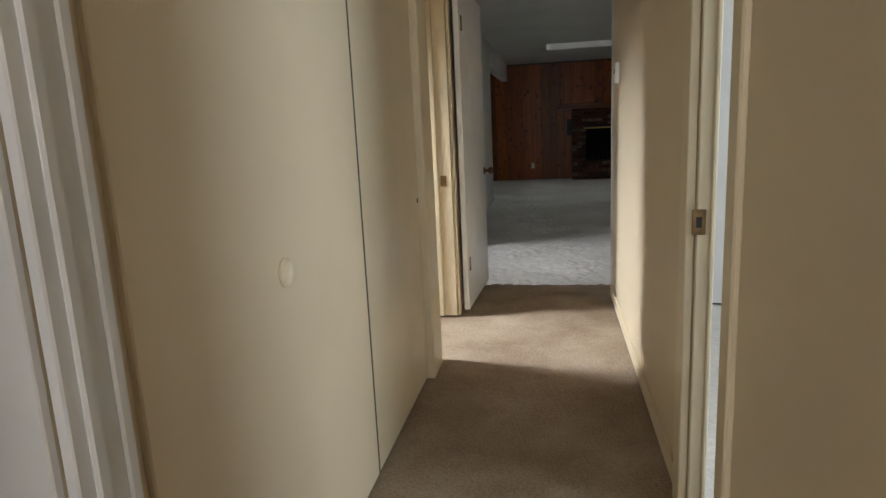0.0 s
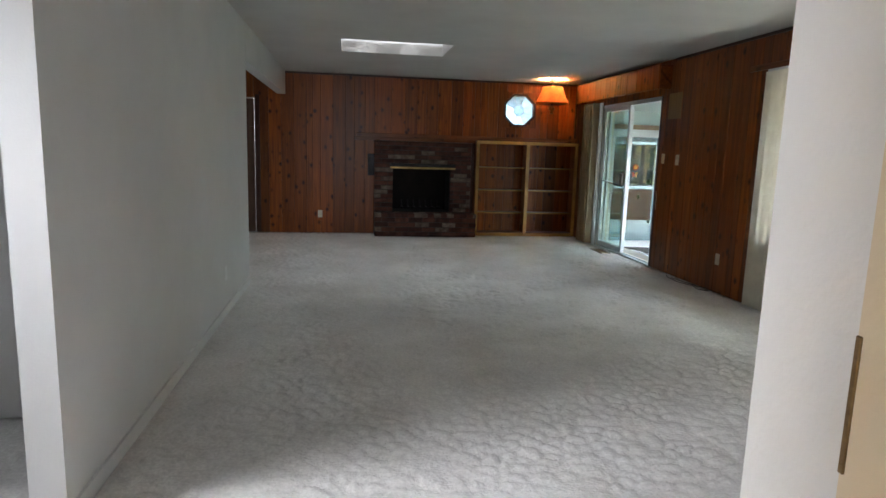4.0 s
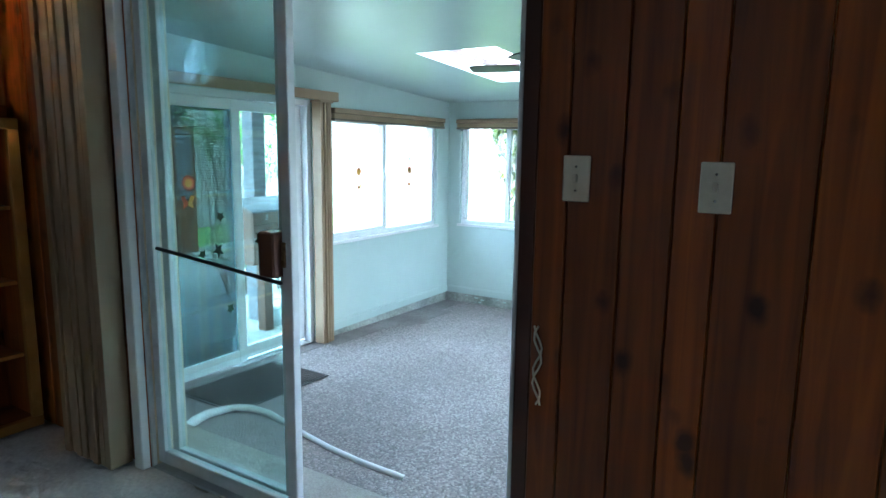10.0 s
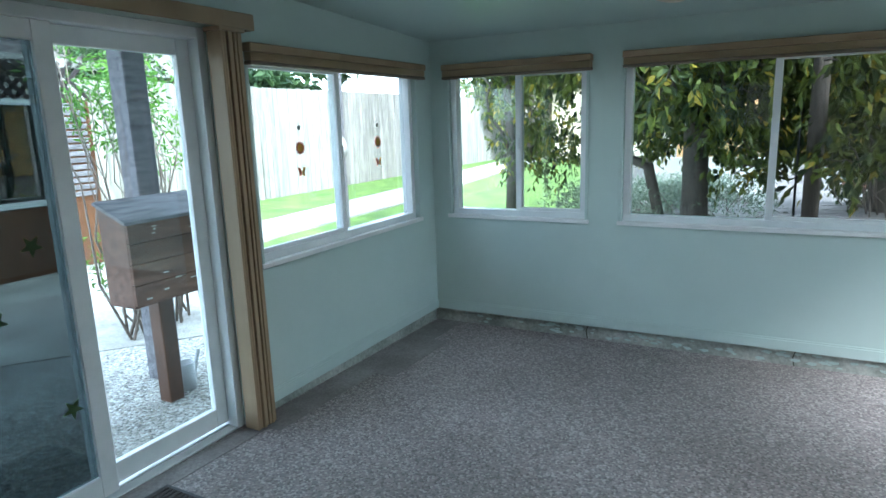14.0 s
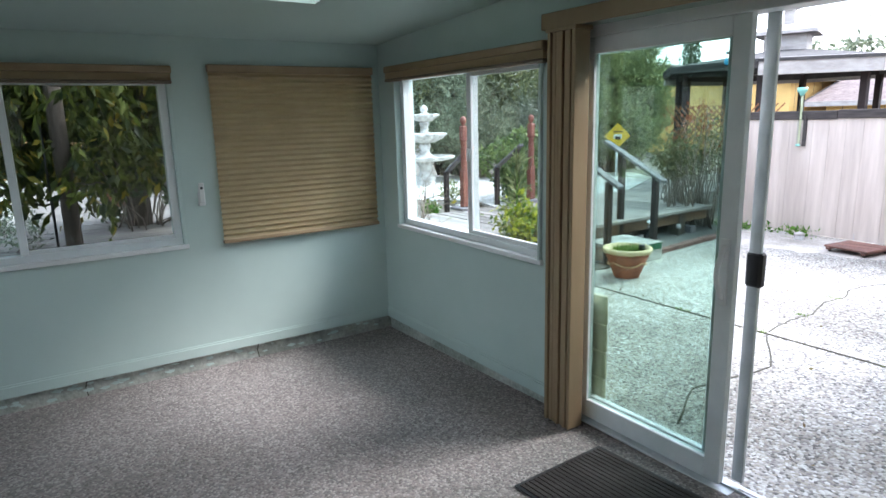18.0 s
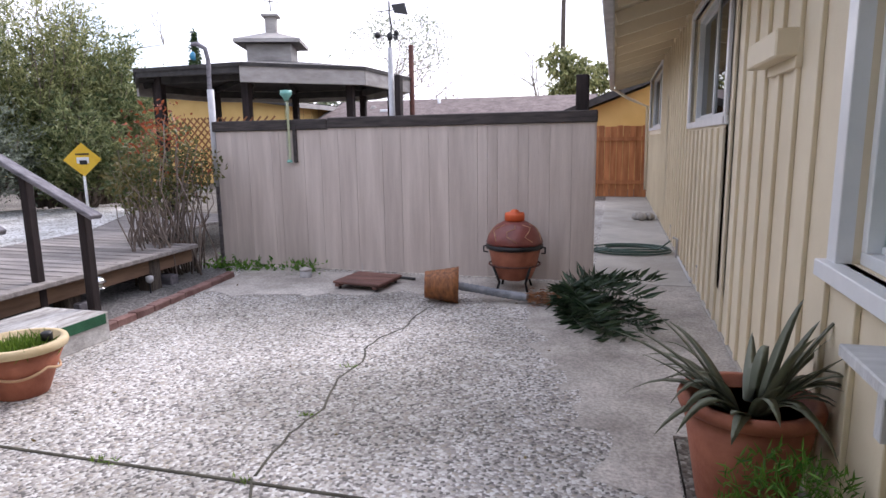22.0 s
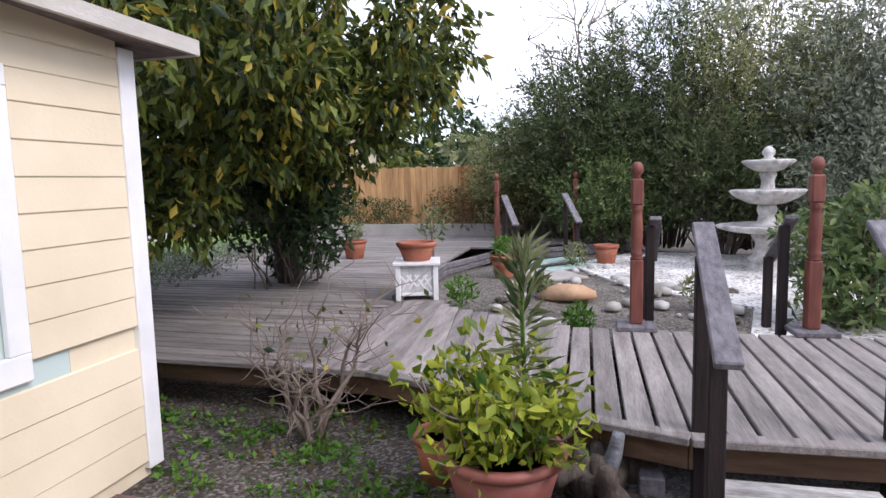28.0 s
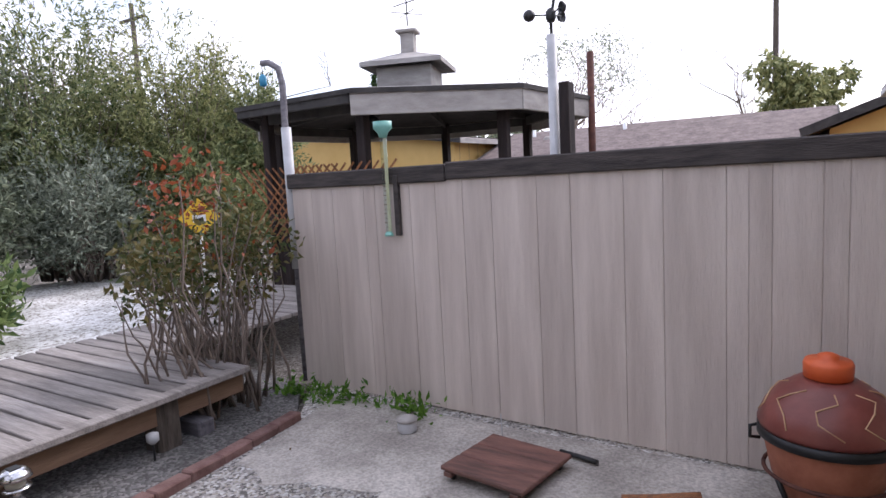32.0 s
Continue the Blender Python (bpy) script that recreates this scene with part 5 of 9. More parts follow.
# ---------------------------------------------------------------- bookcase
case = thing("bookcase", "empty low pine bookcase, two bays of three shelves", "bookcase", (2.44, 13.68, 0.01))
for x0, x1, nm in ((-0.835, -0.785, "side"), (-0.025, 0.03, "divider"), (0.785, 0.835, "side")):
    box(nm, case, "pale_pine", (x0, -0.135, 0.05), (x1, -0.105, 1.455), 0.004)
    box(nm + "_panel", case, "pine", ((x0 + x1) / 2 - 0.01, -0.105, 0.05), ((x0 + x1) / 2 + 0.01, 0.13, 1.455), 0.003)
box("top_rail", case, "pale_pine", (-0.835, -0.137, 1.455), (0.835, -0.10, 1.505), 0.004)
box("bottom_rail", case, "pale_pine", (-0.835, -0.137, 0.0), (0.835, -0.10, 0.05), 0.004)
box("top_board", case, "pine_x", (-0.835, -0.10, 1.475), (0.835, 0.13, 1.50), 0.003)
box("bottom_board", case, "pine_x", (-0.83, -0.10, 0.03), (0.83, 0.13, 0.05), 0.003)
for z in (0.36, 0.72, 1.08):
    for x0, x1 in ((-0.785, -0.03), (0.035, 0.785)):
        sh_ = box("shelf", case, "pine_x", (x0, -0.095, z), (x1, 0.125, z + 0.018), 0.003)
        box("shelf_edge", sh_, "pale_pine", (-(x1 - x0) / 2, -0.118, -0.009), ((x1 - x0) / 2, -0.110, 0.009), 0.002, "paler pine shelf edge")

# ---------------------------------------------------------------- octagonal leaded window
oc = thing("window_9", "octagonal leaded glass window in a pine surround", "window", (2.34, LY1 + 0.01, 2.02), (90, 0, 0), kind="structure")


def octagon(r, n=8, half=True):
    o = math.pi / n if half else 0
    return [(r * math.cos(o + 2 * math.pi * k / n) / math.cos(math.pi / n), r * math.sin(o + 2 * math.pi * k / n) / math.cos(math.pi / n)) for k in range(n)]


def ring(name, parent, mat, inner, outer, z0, z1, label=""):
    n = len(inner)
    verts = [(x, y, z) for z in (z0, z1) for loop in (inner, outer) for x, y in loop]
    faces = []
    for k in range(n):
        j = (k + 1) % n
        faces += [(k, j, n + j, n + k), (2 * n + k, 3 * n + k, 3 * n + j, 2 * n + j), (k, 2 * n + k, 2 * n + j, j), (n + k, n + j, 3 * n + j, 3 * n + k)]
    return solid(name, verts, faces, mat, parent, label=label)


sq = octagon(0.285)
corner_in, corner_out = [], []
for k in range(8):
    p, q, r, s = octagon(0.235)[k], octagon(0.235)[(k + 1) % 8], sq[k], sq[(k + 1) % 8]
    corner_in += [p, ((p[0] + q[0]) / 2, (p[1] + q[1]) / 2)]
    mid = ((r[0] + s[0]) / 2, (r[1] + s[1]) / 2)
    if k % 2 == 0:
        mid = (math.copysign(0.285, mid[0]), math.copysign(0.285, mid[1]))
    corner_out += [r, mid]
ring("surround", oc, "pine", corner_in, corner_out, -0.02, 0.008, "dark pine surround")
ring("window_frame", oc, "pine_dark", octagon(0.225), octagon(0.255), -0.06, 0.03)
i_o, o_o = octagon(0.085), octagon(0.226)
prism("pane", oc, "pane_leaded", i_o, -0.033, -0.029).visible_shadow = False
for k in range(8):
    prism("pane", oc, "pane_leaded", [i_o[k], o_o[k], o_o[(k + 1) % 8], i_o[(k + 1) % 8]], -0.033, -0.029).visible_shadow = False
gl2 = []
inner_o, outer_o = octagon(0.085), octagon(0.226)
for k in range(8):
    gl2.append(([(*inner_o[k], -0.03), (*outer_o[k], -0.03)], 0.005))
    gl2.append(([(*inner_o[k], -0.03), (*inner_o[(k + 1) % 8], -0.03)], 0.005))
tubes("came", oc, "pipe_grey", gl2, 5, "lead came")

# ---------------------------------------------------------------- hanging lamp in the corner
lamp = thing("pendant_lamp", "rustic hanging lamp with an orange cloth shade, lit", "lamp", (2.69, 13.25, 2.0))
lathe("shade", lamp, "lamp_shade", [(0.248, 0.10), (0.246, 0.125), (0.215, 0.175), (0.175, 0.27), (0.15, 0.345), (0.145, 0.345), (0.17, 0.27), (0.21, 0.175), (0.241, 0.125), (0.243, 0.10)], 32, label="orange cloth shade")
lathe("body", lamp, "wood_dark", [(0.012, -0.06), (0.03, -0.04), (0.018, -0.015), (0.045, 0.01), (0.05, 0.035), (0.022, 0.06), (0.018, 0.10)], 16, label="turned wooden body")
lathe("bulb", lamp, "bulb", [(0.008, 0.20), (0.026, 0.22), (0.032, 0.25), (0.022, 0.28), (0.008, 0.30)], 14, label="lit bulb")
lathe("canopy", lamp, "old_brass", [(0.05, 0.445), (0.055, 0.452), (0.05, 0.46)], 16)
tube("chain", lamp, "old_brass", [(0, 0, 0.21), (0, 0, 0.45)], 0.006, 6)
pt = bpy.data.lights.new("pendant_bulb", "POINT")
pt.energy, pt.color, pt.shadow_soft_size = 5.0, (1.0, 0.55, 0.2), 0.035
new("pendant_bulb", pt).location = (2.69, 13.25, 2.155)

# ---------------------------------------------------------------- valances and blinds
for y0, y1, nm in ((10.78, 13.42, "over the sliding door"), (6.05, 9.2, "over the window blinds")):
    v = thing("valance_box", "pine valance box " + nm, "valance", (LX1 - 0.003, (y0 + y1) / 2, 2.12))
    h = (y1 - y0) / 2
    if nm.startswith("over the s"):
        va = -h
        vr = random.Random(31)
        while va < h - 0.02:
            vb_ = min(va + vr.choice((0.14, 0.19, 0.23, 0.28)), h)
            box("front_board", v, "pine", (-0.17, va + 0.001, 0.0), (-0.15, vb_ - 0.001, 0.27), 0.003)
            va = vb_
        box("top_board", v, "pine_y", (-0.15, -h, 0.25), (-0.003, h, 0.27), 0.003)
        box("end_board", v, "pine_y", (-0.15, -h, 0.0), (-0.003, -h + 0.02, 0.25), 0.003)
        box("end_board", v, "pine_y", (-0.15, h - 0.02, 0.0), (-0.003, h, 0.25), 0.003)
    else:
        box("front_board", v, "pine_y", (-0.11, -h, 0.0), (-0.09, h, 0.05), 0.004)
        box("top_board", v, "pine_y", (-0.09, -h, 0.03), (-0.003, h, 0.05), 0.003)

vb = thing("vertical_blind", "cream vertical blind, slats closed, daylight glowing through", "vertical blind", (LX1 - 0.055, 7.55, 0.02))
box("headrail", vb, "white_paint", (-0.02, -1.45, 2.085), (0.02, 1.45, 2.12), 0.003)
seg = 7
verts, faces = [], []
for z in (0.0, 2.085):
    for k in range(seg):
        t = (k / (seg - 1) - 0.5)
        verts.append((0.020 * math.cos(t * math.pi) - 0.010, t * 0.114, z))
for k in range(seg - 1):
    faces.append((k, k + 1, seg + k + 1, seg + k))
slat_me = bpy.data.meshes.new("slat")
slat_me.from_pydata(verts, [], faces)
slat_me.shade_smooth()
slat_me.materials.append(M["blind_slat"])
for k in range(36):
    s = new("slat", slat_me)
    s.parent = vb
    s.matrix_basis = pose(0.004 * math.sin(k * 1.7), 1.40 - 0.0795 * k, 0, 0, 0, 31 + 3 * math.sin(k * 2.1))

# ---------------------------------------------------------------- small fittings of the living room
def cover_plate(name, label, category, at, turn, holes="switch", mat="ivory", w=0.07, h=0.115, group=""):
    p = thing(name, label, category, at, turn, group)
    box("plate", p, mat, (-w / 2, -h / 2, 0), (w / 2, h / 2, 0.006), 0.003)
    if holes == "switch":
        box("toggle", p, mat, (-0.005, -0.011, 0.006), (0.005, 0.011, 0.018), 0.002)
        for y in (-0.03, 0.03):
            lathe("screw", p, "chrome", [(0.003, 0.006), (0.003, 0.008)], 8, (0, y, 0))
    elif holes == "outlet":
        for y in (-0.02, 0.02):
            box("receptacle", p, mat, (-0.015, y - 0.013, 0.006), (0.015, y + 0.013, 0.009), 0.003)
    return p


EAST = (90, 0, -90)     # plate normal towards -x
cover_plate("light_switch", "ivory single light switch on the pine wall", "light switch", (LX1 - 0.003, 10.845, 1.325), EAST, group="wall switches")
cover_plate("light_switch", "ivory single light switch on the pine wall", "light switch", (LX1 - 0.003, 10.52, 1.315), EAST, group="wall switches")
cover_plate("wall_outlet", "ivory wall outlet low on the pine wall", "outlet", (LX1 - 0.003, 9.57, 0.34), EAST, "outlet", group="wall outlets")
cover_plate("wall_outlet", "ivory wall outlet low on the pine wall", "outlet", (-0.82, LY1 - 0.003, 0.30), (90, 0, 0), "outlet", group="wall outlets")
cover_plate("access_panel", "square wooden cover panel on the pine wall", "cover panel", (LX1 - 0.003, 10.665, 1.925), EAST, "", "pale_panel", 0.285, 0.29)
chime = thing("wind_chime_cord", "pale cord hanging from a nail", "cord", (LX1 - 0.008, 10.93, 0.70))
tubes("cord", chime, "ivory", [([(0, 0.012 * math.sin(k), 0.23 - 0.02 * k) for k in range(12)], 0.003), ([(0, 0.012 * math.cos(k), 0.23 - 0.02 * k) for k in range(12)], 0.003)], 5)
vent = thing("floor_vent", "brown metal floor register in the carpet", "floor vent", (3.14, 12.10, 0.004))
ring("vent_frame", vent, "old_brass", [(-0.05, -0.16), (0.05, -0.16), (0.05, 0.16), (-0.05, 0.16)], [(-0.07, -0.19), (0.07, -0.19), (0.07, 0.19), (-0.07, 0.19)], 0.0, 0.008)
box("backing", vent, "black_iron", (-0.05, -0.16, -0.004), (0.05, 0.16, 0.0), 0.001)
for k in range(16):
    box("louvre", vent, "old_brass", (-0.05, -0.15 + 0.02 * k, 0.001), (0.05, -0.143 + 0.02 * k, 0.006), 0.001)
cable = thing("loose_cable", "thin black cable lying on the carpet by the wall", "cable", (3.26, 10.0, 0.01))
tube("cord", cable, "black_plastic", [(0.03, 0.50, 0.10), (0.02, 0.48, 0.03), (-0.02, 0.42, 0.006), (-0.10, 0.25, 0.006), (-0.12, 0.0, 0.006), (-0.05, -0.2, 0.006), (-0.10, -0.35, 0.006), (-0.03, -0.45, 0.006), (0.02, -0.33, 0.006), (-0.04, -0.1, 0.008), (-0.08, 0.2, 0.008)], 0.0035, 6)

# dark door and counter of the kitchen side
kd = thing("door_4", "dark wooden half-glazed back door", "door", (-2.25, LY1 + 0.05, 0.0), kind="structure")
box("door_leaf", kd, "wood_dark", (-0.44, 0, 0.0), (0.44, 0.045, 1.62), 0.004)
box("stile", kd, "wood_dark", (-0.44, 0, 1.62), (-0.32, 0.045, 2.04), 0.004)
box("stile", kd, "wood_dark", (0.32, 0, 1.62), (0.44, 0.045, 2.04), 0.004)
box("top_rail", kd, "wood_dark", (-0.32, 0, 1.92), (0.32, 0.045, 2.04), 0.004)
g = box("pane", kd, "pane_dark", (-0.32, 0.018, 1.62), (0.32, 0.022, 1.92), 0.0005)
g.visible_shadow = False
box("door_casing", kd, "pine_dark", (0.46, -0.055, 0.0), (0.53, -0.035, 2.10), 0.004)
box("door_casing", kd, "pine_dark", (-0.53, -0.055, 0.0), (-0.46, -0.035, 2.10), 0.004)

# ---------------------------------------------------------------- hall: doors, casings, fittings
def casing(axis, plane, way, u0, u1, z1, mat, name="door_casing", wide=0.06, thick=0.018, deep=0.122):
    """Two legs and a head round a doorway on one wall face."""
    f = Frame(axis, plane, name, "cream painted door casing", "door casing", (u0 + u1) / 2, 0.0)
    f.box("leg", mat, u0 - wide, u0, 0, way * thick, 0.0, z1 + wide)
    f.box("leg", mat, u1, u1 + wide, 0, way * thick, 0.0, z1 + wide)
    f.box("head", mat, u0, u1, 0, way * thick, z1, z1 + wide)
    f.box("jamb", mat, u0 - 0.001, u0 + 0.016, -way * deep, -way * 0.001, 0.0, z1)
    f.box("jamb", mat, u1 - 0.016, u1 + 0.001, -way * deep, -way * 0.001, 0.0, z1)
    f.box("stop", mat, u1 - 0.027, u1 - 0.016, -way * deep * 0.95, -way * deep * 0.7, 0.0, z1 - 0.016)
    return f


c_r = casing("y", HX1 - 0.002, -1, 1.12, 1.80, 2.05, "trim_cream", "door_casing_1", 0.09, 0.025, 0.05)
c_r.box("near_leg", "trim_cream", 1.065, 1.123, -0.097, -0.081, 0.0, 2.11, 0.004)
c_r.box("near_jamb", "trim_cream", 1.119, 1.132, -0.090, 0.045, 0.0, 2.05, 0.003)
c_r.box("strike_plate", "old_brass", 1.779, 1.785, -0.012, 0.024, 0.865, 0.935, 0.001, "brass strike plate")
c_r.box("strike_hole", "black_iron", 1.778, 1.7795, -0.002, 0.014, 0.885, 0.915, 0.0004)
c_l = casing("y", HX0 + 0.002, 1, 3.06, 3.80, 2.05, "trim_cream", "door_casing_2")
c_l.box("strike_plate", "old_brass", 3.780, 3.786, -0.07, -0.035, 0.835, 0.90, 0.001, "brass strike plate")
c_0 = casing("y", HX0 + 0.002, 1, -0.15, 0.63, 2.05, "white_paint", "door_casing_3", 0.11, 0.02)
c_0.box("casing_bead", "white_paint", 0.655, 0.68, 0.018, 0.028, 0.0, 2.12, 0.004)
c_0.box("casing_bead", "white_paint", 0.715, 0.738, 0.018, 0.026, 0.0, 2.12, 0.004)
cover_plate("light_switch", "ivory light switch inside the side room", "light switch", (-1.36, 3.995, 1.17), (90, 0, 0), group="hall switches")

closet = thing("door_5", "flat cream sliding closet door, shut, with a small round pull", "door", (HX0 + 0.008, 2.33, 0.012), kind="structure")
box("door_leaf", closet, "trim_cream", (-0.014, -0.41, 0.0), (0.004, 0.43, 2.03), 0.003)
lathe("finger_pull", closet, "old_brass", [(0.011, 0.0), (0.011, 0.003), (0.006, 0.003)], 14, (0.0045, 0.40, 0.86), (0, 90, 0))
# nearly flush strip, coloured dark for the shade inside the gap
box("dark_gap", closet, "crack", (-0.014, -0.428, 0.0), (0.0035, -0.4115, 2.03), 0.0005, "dark strip standing for the shade in the door gap")
flush = thing("door_6", "flat cream sliding closet door, shut, with a round finger cup", "door", (HX0 + 0.008, 1.40, 0.012), kind="structure")
box("door_leaf", flush, "hall_paint", (-0.012, -0.62, 0.0), (0.005, 0.500, 2.03), 0.003)
lathe("finger_cup", flush, "trim_cream", [(0.034, 0.0), (0.034, 0.006), (0.029, 0.008), (0.026, 0.002), (0.012, 0.001), (0.0, 0.001)], 24, (0.0055, -0.095, 0.865), (0, 90, 0), "round cream finger cup")
block = thing("closet_trim", "cream painted upright trim between closet and doorway", "door trim", (HX0 + 0.002, 2.89, 0.0), kind="structure")
box("trim_board", block, "trim_cream", (0.0, -0.125, 0.0), (0.045, 0.085, 2.12), 0.005)
box("trim_lip", block, "trim_cream", (0.0, 0.086, 0.0), (0.03, 0.10, 2.12), 0.004)

end_door = thing("door_7", "white painted hall door standing open against the wall, brass knob", "door", (HX0 + 0.055, 3.93, 0.015), (0, 0, -3), kind="structure")
box("door_leaf", end_door, "white_paint", (-0.018, -0.06, 0.0), (0.018, 0.745, 2.02), 0.003)
kn = lathe("knob_rose", end_door, "old_brass", [(0.028, 0.0), (0.028, 0.006), (0.012, 0.010), (0.011, 0.03), (0.024, 0.04), (0.027, 0.055), (0.020, 0.066), (0.004, 0.068)], 18, (0.018, 0.69, 0.85), (0, 90, 0), "brass knob")
for z in (0.25, 1.75):
    box("hinge", end_door, "old_brass", (0.016, -0.012, z), (0.024, 0.012, z + 0.09), 0.002)
box("latch_plate", end_door, "old_brass", (-0.012, 0.744, 0.82), (0.012, 0.748, 0.88), 0.001)

therm = thing("thermostat", "small white wall thermostat", "thermostat", (HX1 - 0.001, 3.90, 1.40), (90, 0, -90))
box("case", therm, "white_paint", (-0.05, 0.0, 0.0), (0.05, 0.12, 0.028), 0.008)
box("display", therm, "black_plastic", (-0.03, 0.055, 0.028), (0.0, 0.085, 0.030), 0.001)
box("strike_strip", c_r.top, "old_brass", (0.0, 4.325 - 1.46, 1.08), (0.025, 4.331 - 1.46, 1.20), 0.001, "brass latch plate on the wall end")
for x, a, b, s in ((HX0 + 0.002, -2.9, -0.27, 1), (HX1 - 0.087, -2.9, 1.06, -1), (HX1 - 0.002, 1.90, 4.30, -1)):
    boxes("baseboard", None, "hall_paint", [((min(x, x + s * 0.012), a, 0.0), (max(x, x + s * 0.012), b, 0.075))], "cream painted baseboard", "structure", "baseboard")
boxes("baseboard_living", None, "white_wall", [((LX0, 6.12, 0.0), (LX0 + 0.012, 10.09, 0.07))], "white painted baseboard", "structure", "baseboard")
cover_plate("wall_outlet", "white wall outlet low on the white wall", "outlet", (LX0 + 0.002, 8.9, 0.33), (90, 0, 90), "outlet", "white_paint")

# ---------------------------------------------------------------- sunroom fittings
for nm, lo, hi in (("east", (SX1 - 0.018, SY0, -0.19), (SX1, SY1 - 0.02, -0.125)), ("north", (5.82, SY1 - 0.018, -0.19), (SX1 - 0.018, SY1, -0.125)), ("south", (5.84, SY0, -0.19), (SX1 - 0.018, SY0 + 0.018, -0.125))):
    boxes("baseboard_" + nm, None, "mint_wall", [(lo, hi), (tuple(a + b for a, b in zip(lo, (0.006, 0.006, 0.065))), tuple(a + b for a, b in zip(hi, (-0.006 if nm == "east" else 0, -0.006, 0.012))))], "mint painted ribbed baseboard above bare concrete", "structure", "baseboard")
rubble = random.Random(12)
verts, faces = [], []
for k in range(90):
    y = rubble.uniform(SY0 + 0.1, SY1 - 0.2)
    z = rubble.uniform(-0.28, -0.21)
    s = rubble.uniform(0.01, 0.035)
    i = len(verts)
    pts = [(SX1 + 0.014 - rubble.uniform(0.002, 0.008), y + s * math.cos(a) * rubble.uniform(0.6, 1.5), z + 0.4 * s * math.sin(a)) for a in (0, 1.2, 2.3, 3.5, 4.8)]
    verts += pts
    faces.append([i + n for n in range(5)])
tagged(solid("flaking_paint", verts, faces, "mint_wall", None, label="flakes of old mint paint on the concrete footing"), "", "paint flakes", "", "stuff")
cr = [([(SX1 + 0.012, y, -0.30), (SX1 + 0.012, y + 0.01, -0.24), (SX1 + 0.012, y - 0.005, -0.19)], 0.004) for y in (10.2, 11.3, 12.65)]
tagged(tubes("footing_crack", None, "crack", cr, 4, "dark vertical cracks in the footing"), "", "crack", "", "structure")

for nm, x, y, rz, label in (("door_mat", 4.62, 13.52, 0, "dark brown ribbed door mat by the north door"), ("door_mat", 4.98, 9.50, 2, "dark brown ribbed door mat by the south door")):
    mat_ = thing(nm, label, "door mat", (x, y, sun_floor(x) + 0.005), (0, 1.43, rz), "door mats")
    box("rubber_base", mat_, "black_plastic", (-0.42, -0.28, 0.0), (0.42, 0.28, 0.006), 0.002)
    for k in range(20):
        box("rib", mat_, "dark_mat", (-0.40, -0.262 + 0.0265 * k, 0.006), (0.40, -0.240 + 0.0265 * k, 0.012), 0.002)

rem = thing("fan_remote", "white remote control in a wall holder", "remote control", (SX1 - 0.003, 10.49, 0.85), (90, 0, -90))
box("holder", rem, "white_paint", (-0.022, 0.0, 0.0), (0.022, 0.10, 0.02), 0.005)
box("remote", rem, "white_paint", (-0.018, 0.02, 0.02), (0.018, 0.155, 0.034), 0.006)
lathe("dial", rem, "black_plastic", [(0.009, 0.034), (0.009, 0.036)], 12, (0, 0.12, 0))

fan = thing("ceiling_fan", "brushed nickel ceiling fan with dark blades and frosted glass shades", "ceiling fan", (5.66, 11.80, sun_ceiling(5.66)))
lathe("canopy", fan, "nickel", [(0.09, -0.04), (0.105, -0.03), (0.11, 0.0)], 24)
lathe("motor", fan, "nickel", [(0.04, -0.245), (0.10, -0.24), (0.125, -0.225), (0.13, -0.205), (0.122, -0.198), (0.142, -0.185), (0.145, -0.12), (0.128, -0.10), (0.10, -0.085), (0.05, -0.08)], 32)
for k in range(5):
    a = 2 * math.pi * k / 5 + 0.55
    ca, sa = math.cos(a), math.sin(a)
    arm = beam("blade_arm", fan, "nickel", (0.10 * ca, 0.10 * sa, -0.222), (0.27 * ca, 0.27 * sa, -0.205), 0.035, 0.008)
    pts = [(0.21, 0.05), (0.35, 0.066), (0.52, 0.070), (0.585, 0.062), (0.60, 0.04)]
    out = pts + [(r, -w) for r, w in pts[::-1]]
    prism("blade", fan, "blade_dark", out, -0.003, 0.003, "dark plum-brown blade", (0, 0, -0.198), (10, 0, math.degrees(a)))
lathe("light_hub", fan, "nickel", [(0.010, -0.36), (0.028, -0.345), (0.032, -0.325), (0.055, -0.31), (0.06, -0.255), (0.04, -0.245)], 24)
for k in range(3):
    a = 2 * math.pi / 3 * k + 0.5
    lathe("glass_shade", fan, "milk_glass", [(0.026, 0.0), (0.034, -0.02), (0.052, -0.05), (0.058, -0.08), (0.072, -0.115), (0.086, -0.135), (0.083, -0.137), (0.068, -0.115), (0.054, -0.08), (0.048, -0.05), (0.022, -0.012)], 28, (0.055 * math.cos(a), 0.055 * math.sin(a), -0.285), (42 * math.sin(a), -42 * math.cos(a), 0), "frosted glass shade")
tube("pull_chain", fan, "nickel", [(0.02, 0.0, -0.35), (0.021, 0.0, -0.43)], 0.002, 5)
for ob in fan.children:
    if not ob.name.startswith("canopy"):
        ob.location.z += 0.095


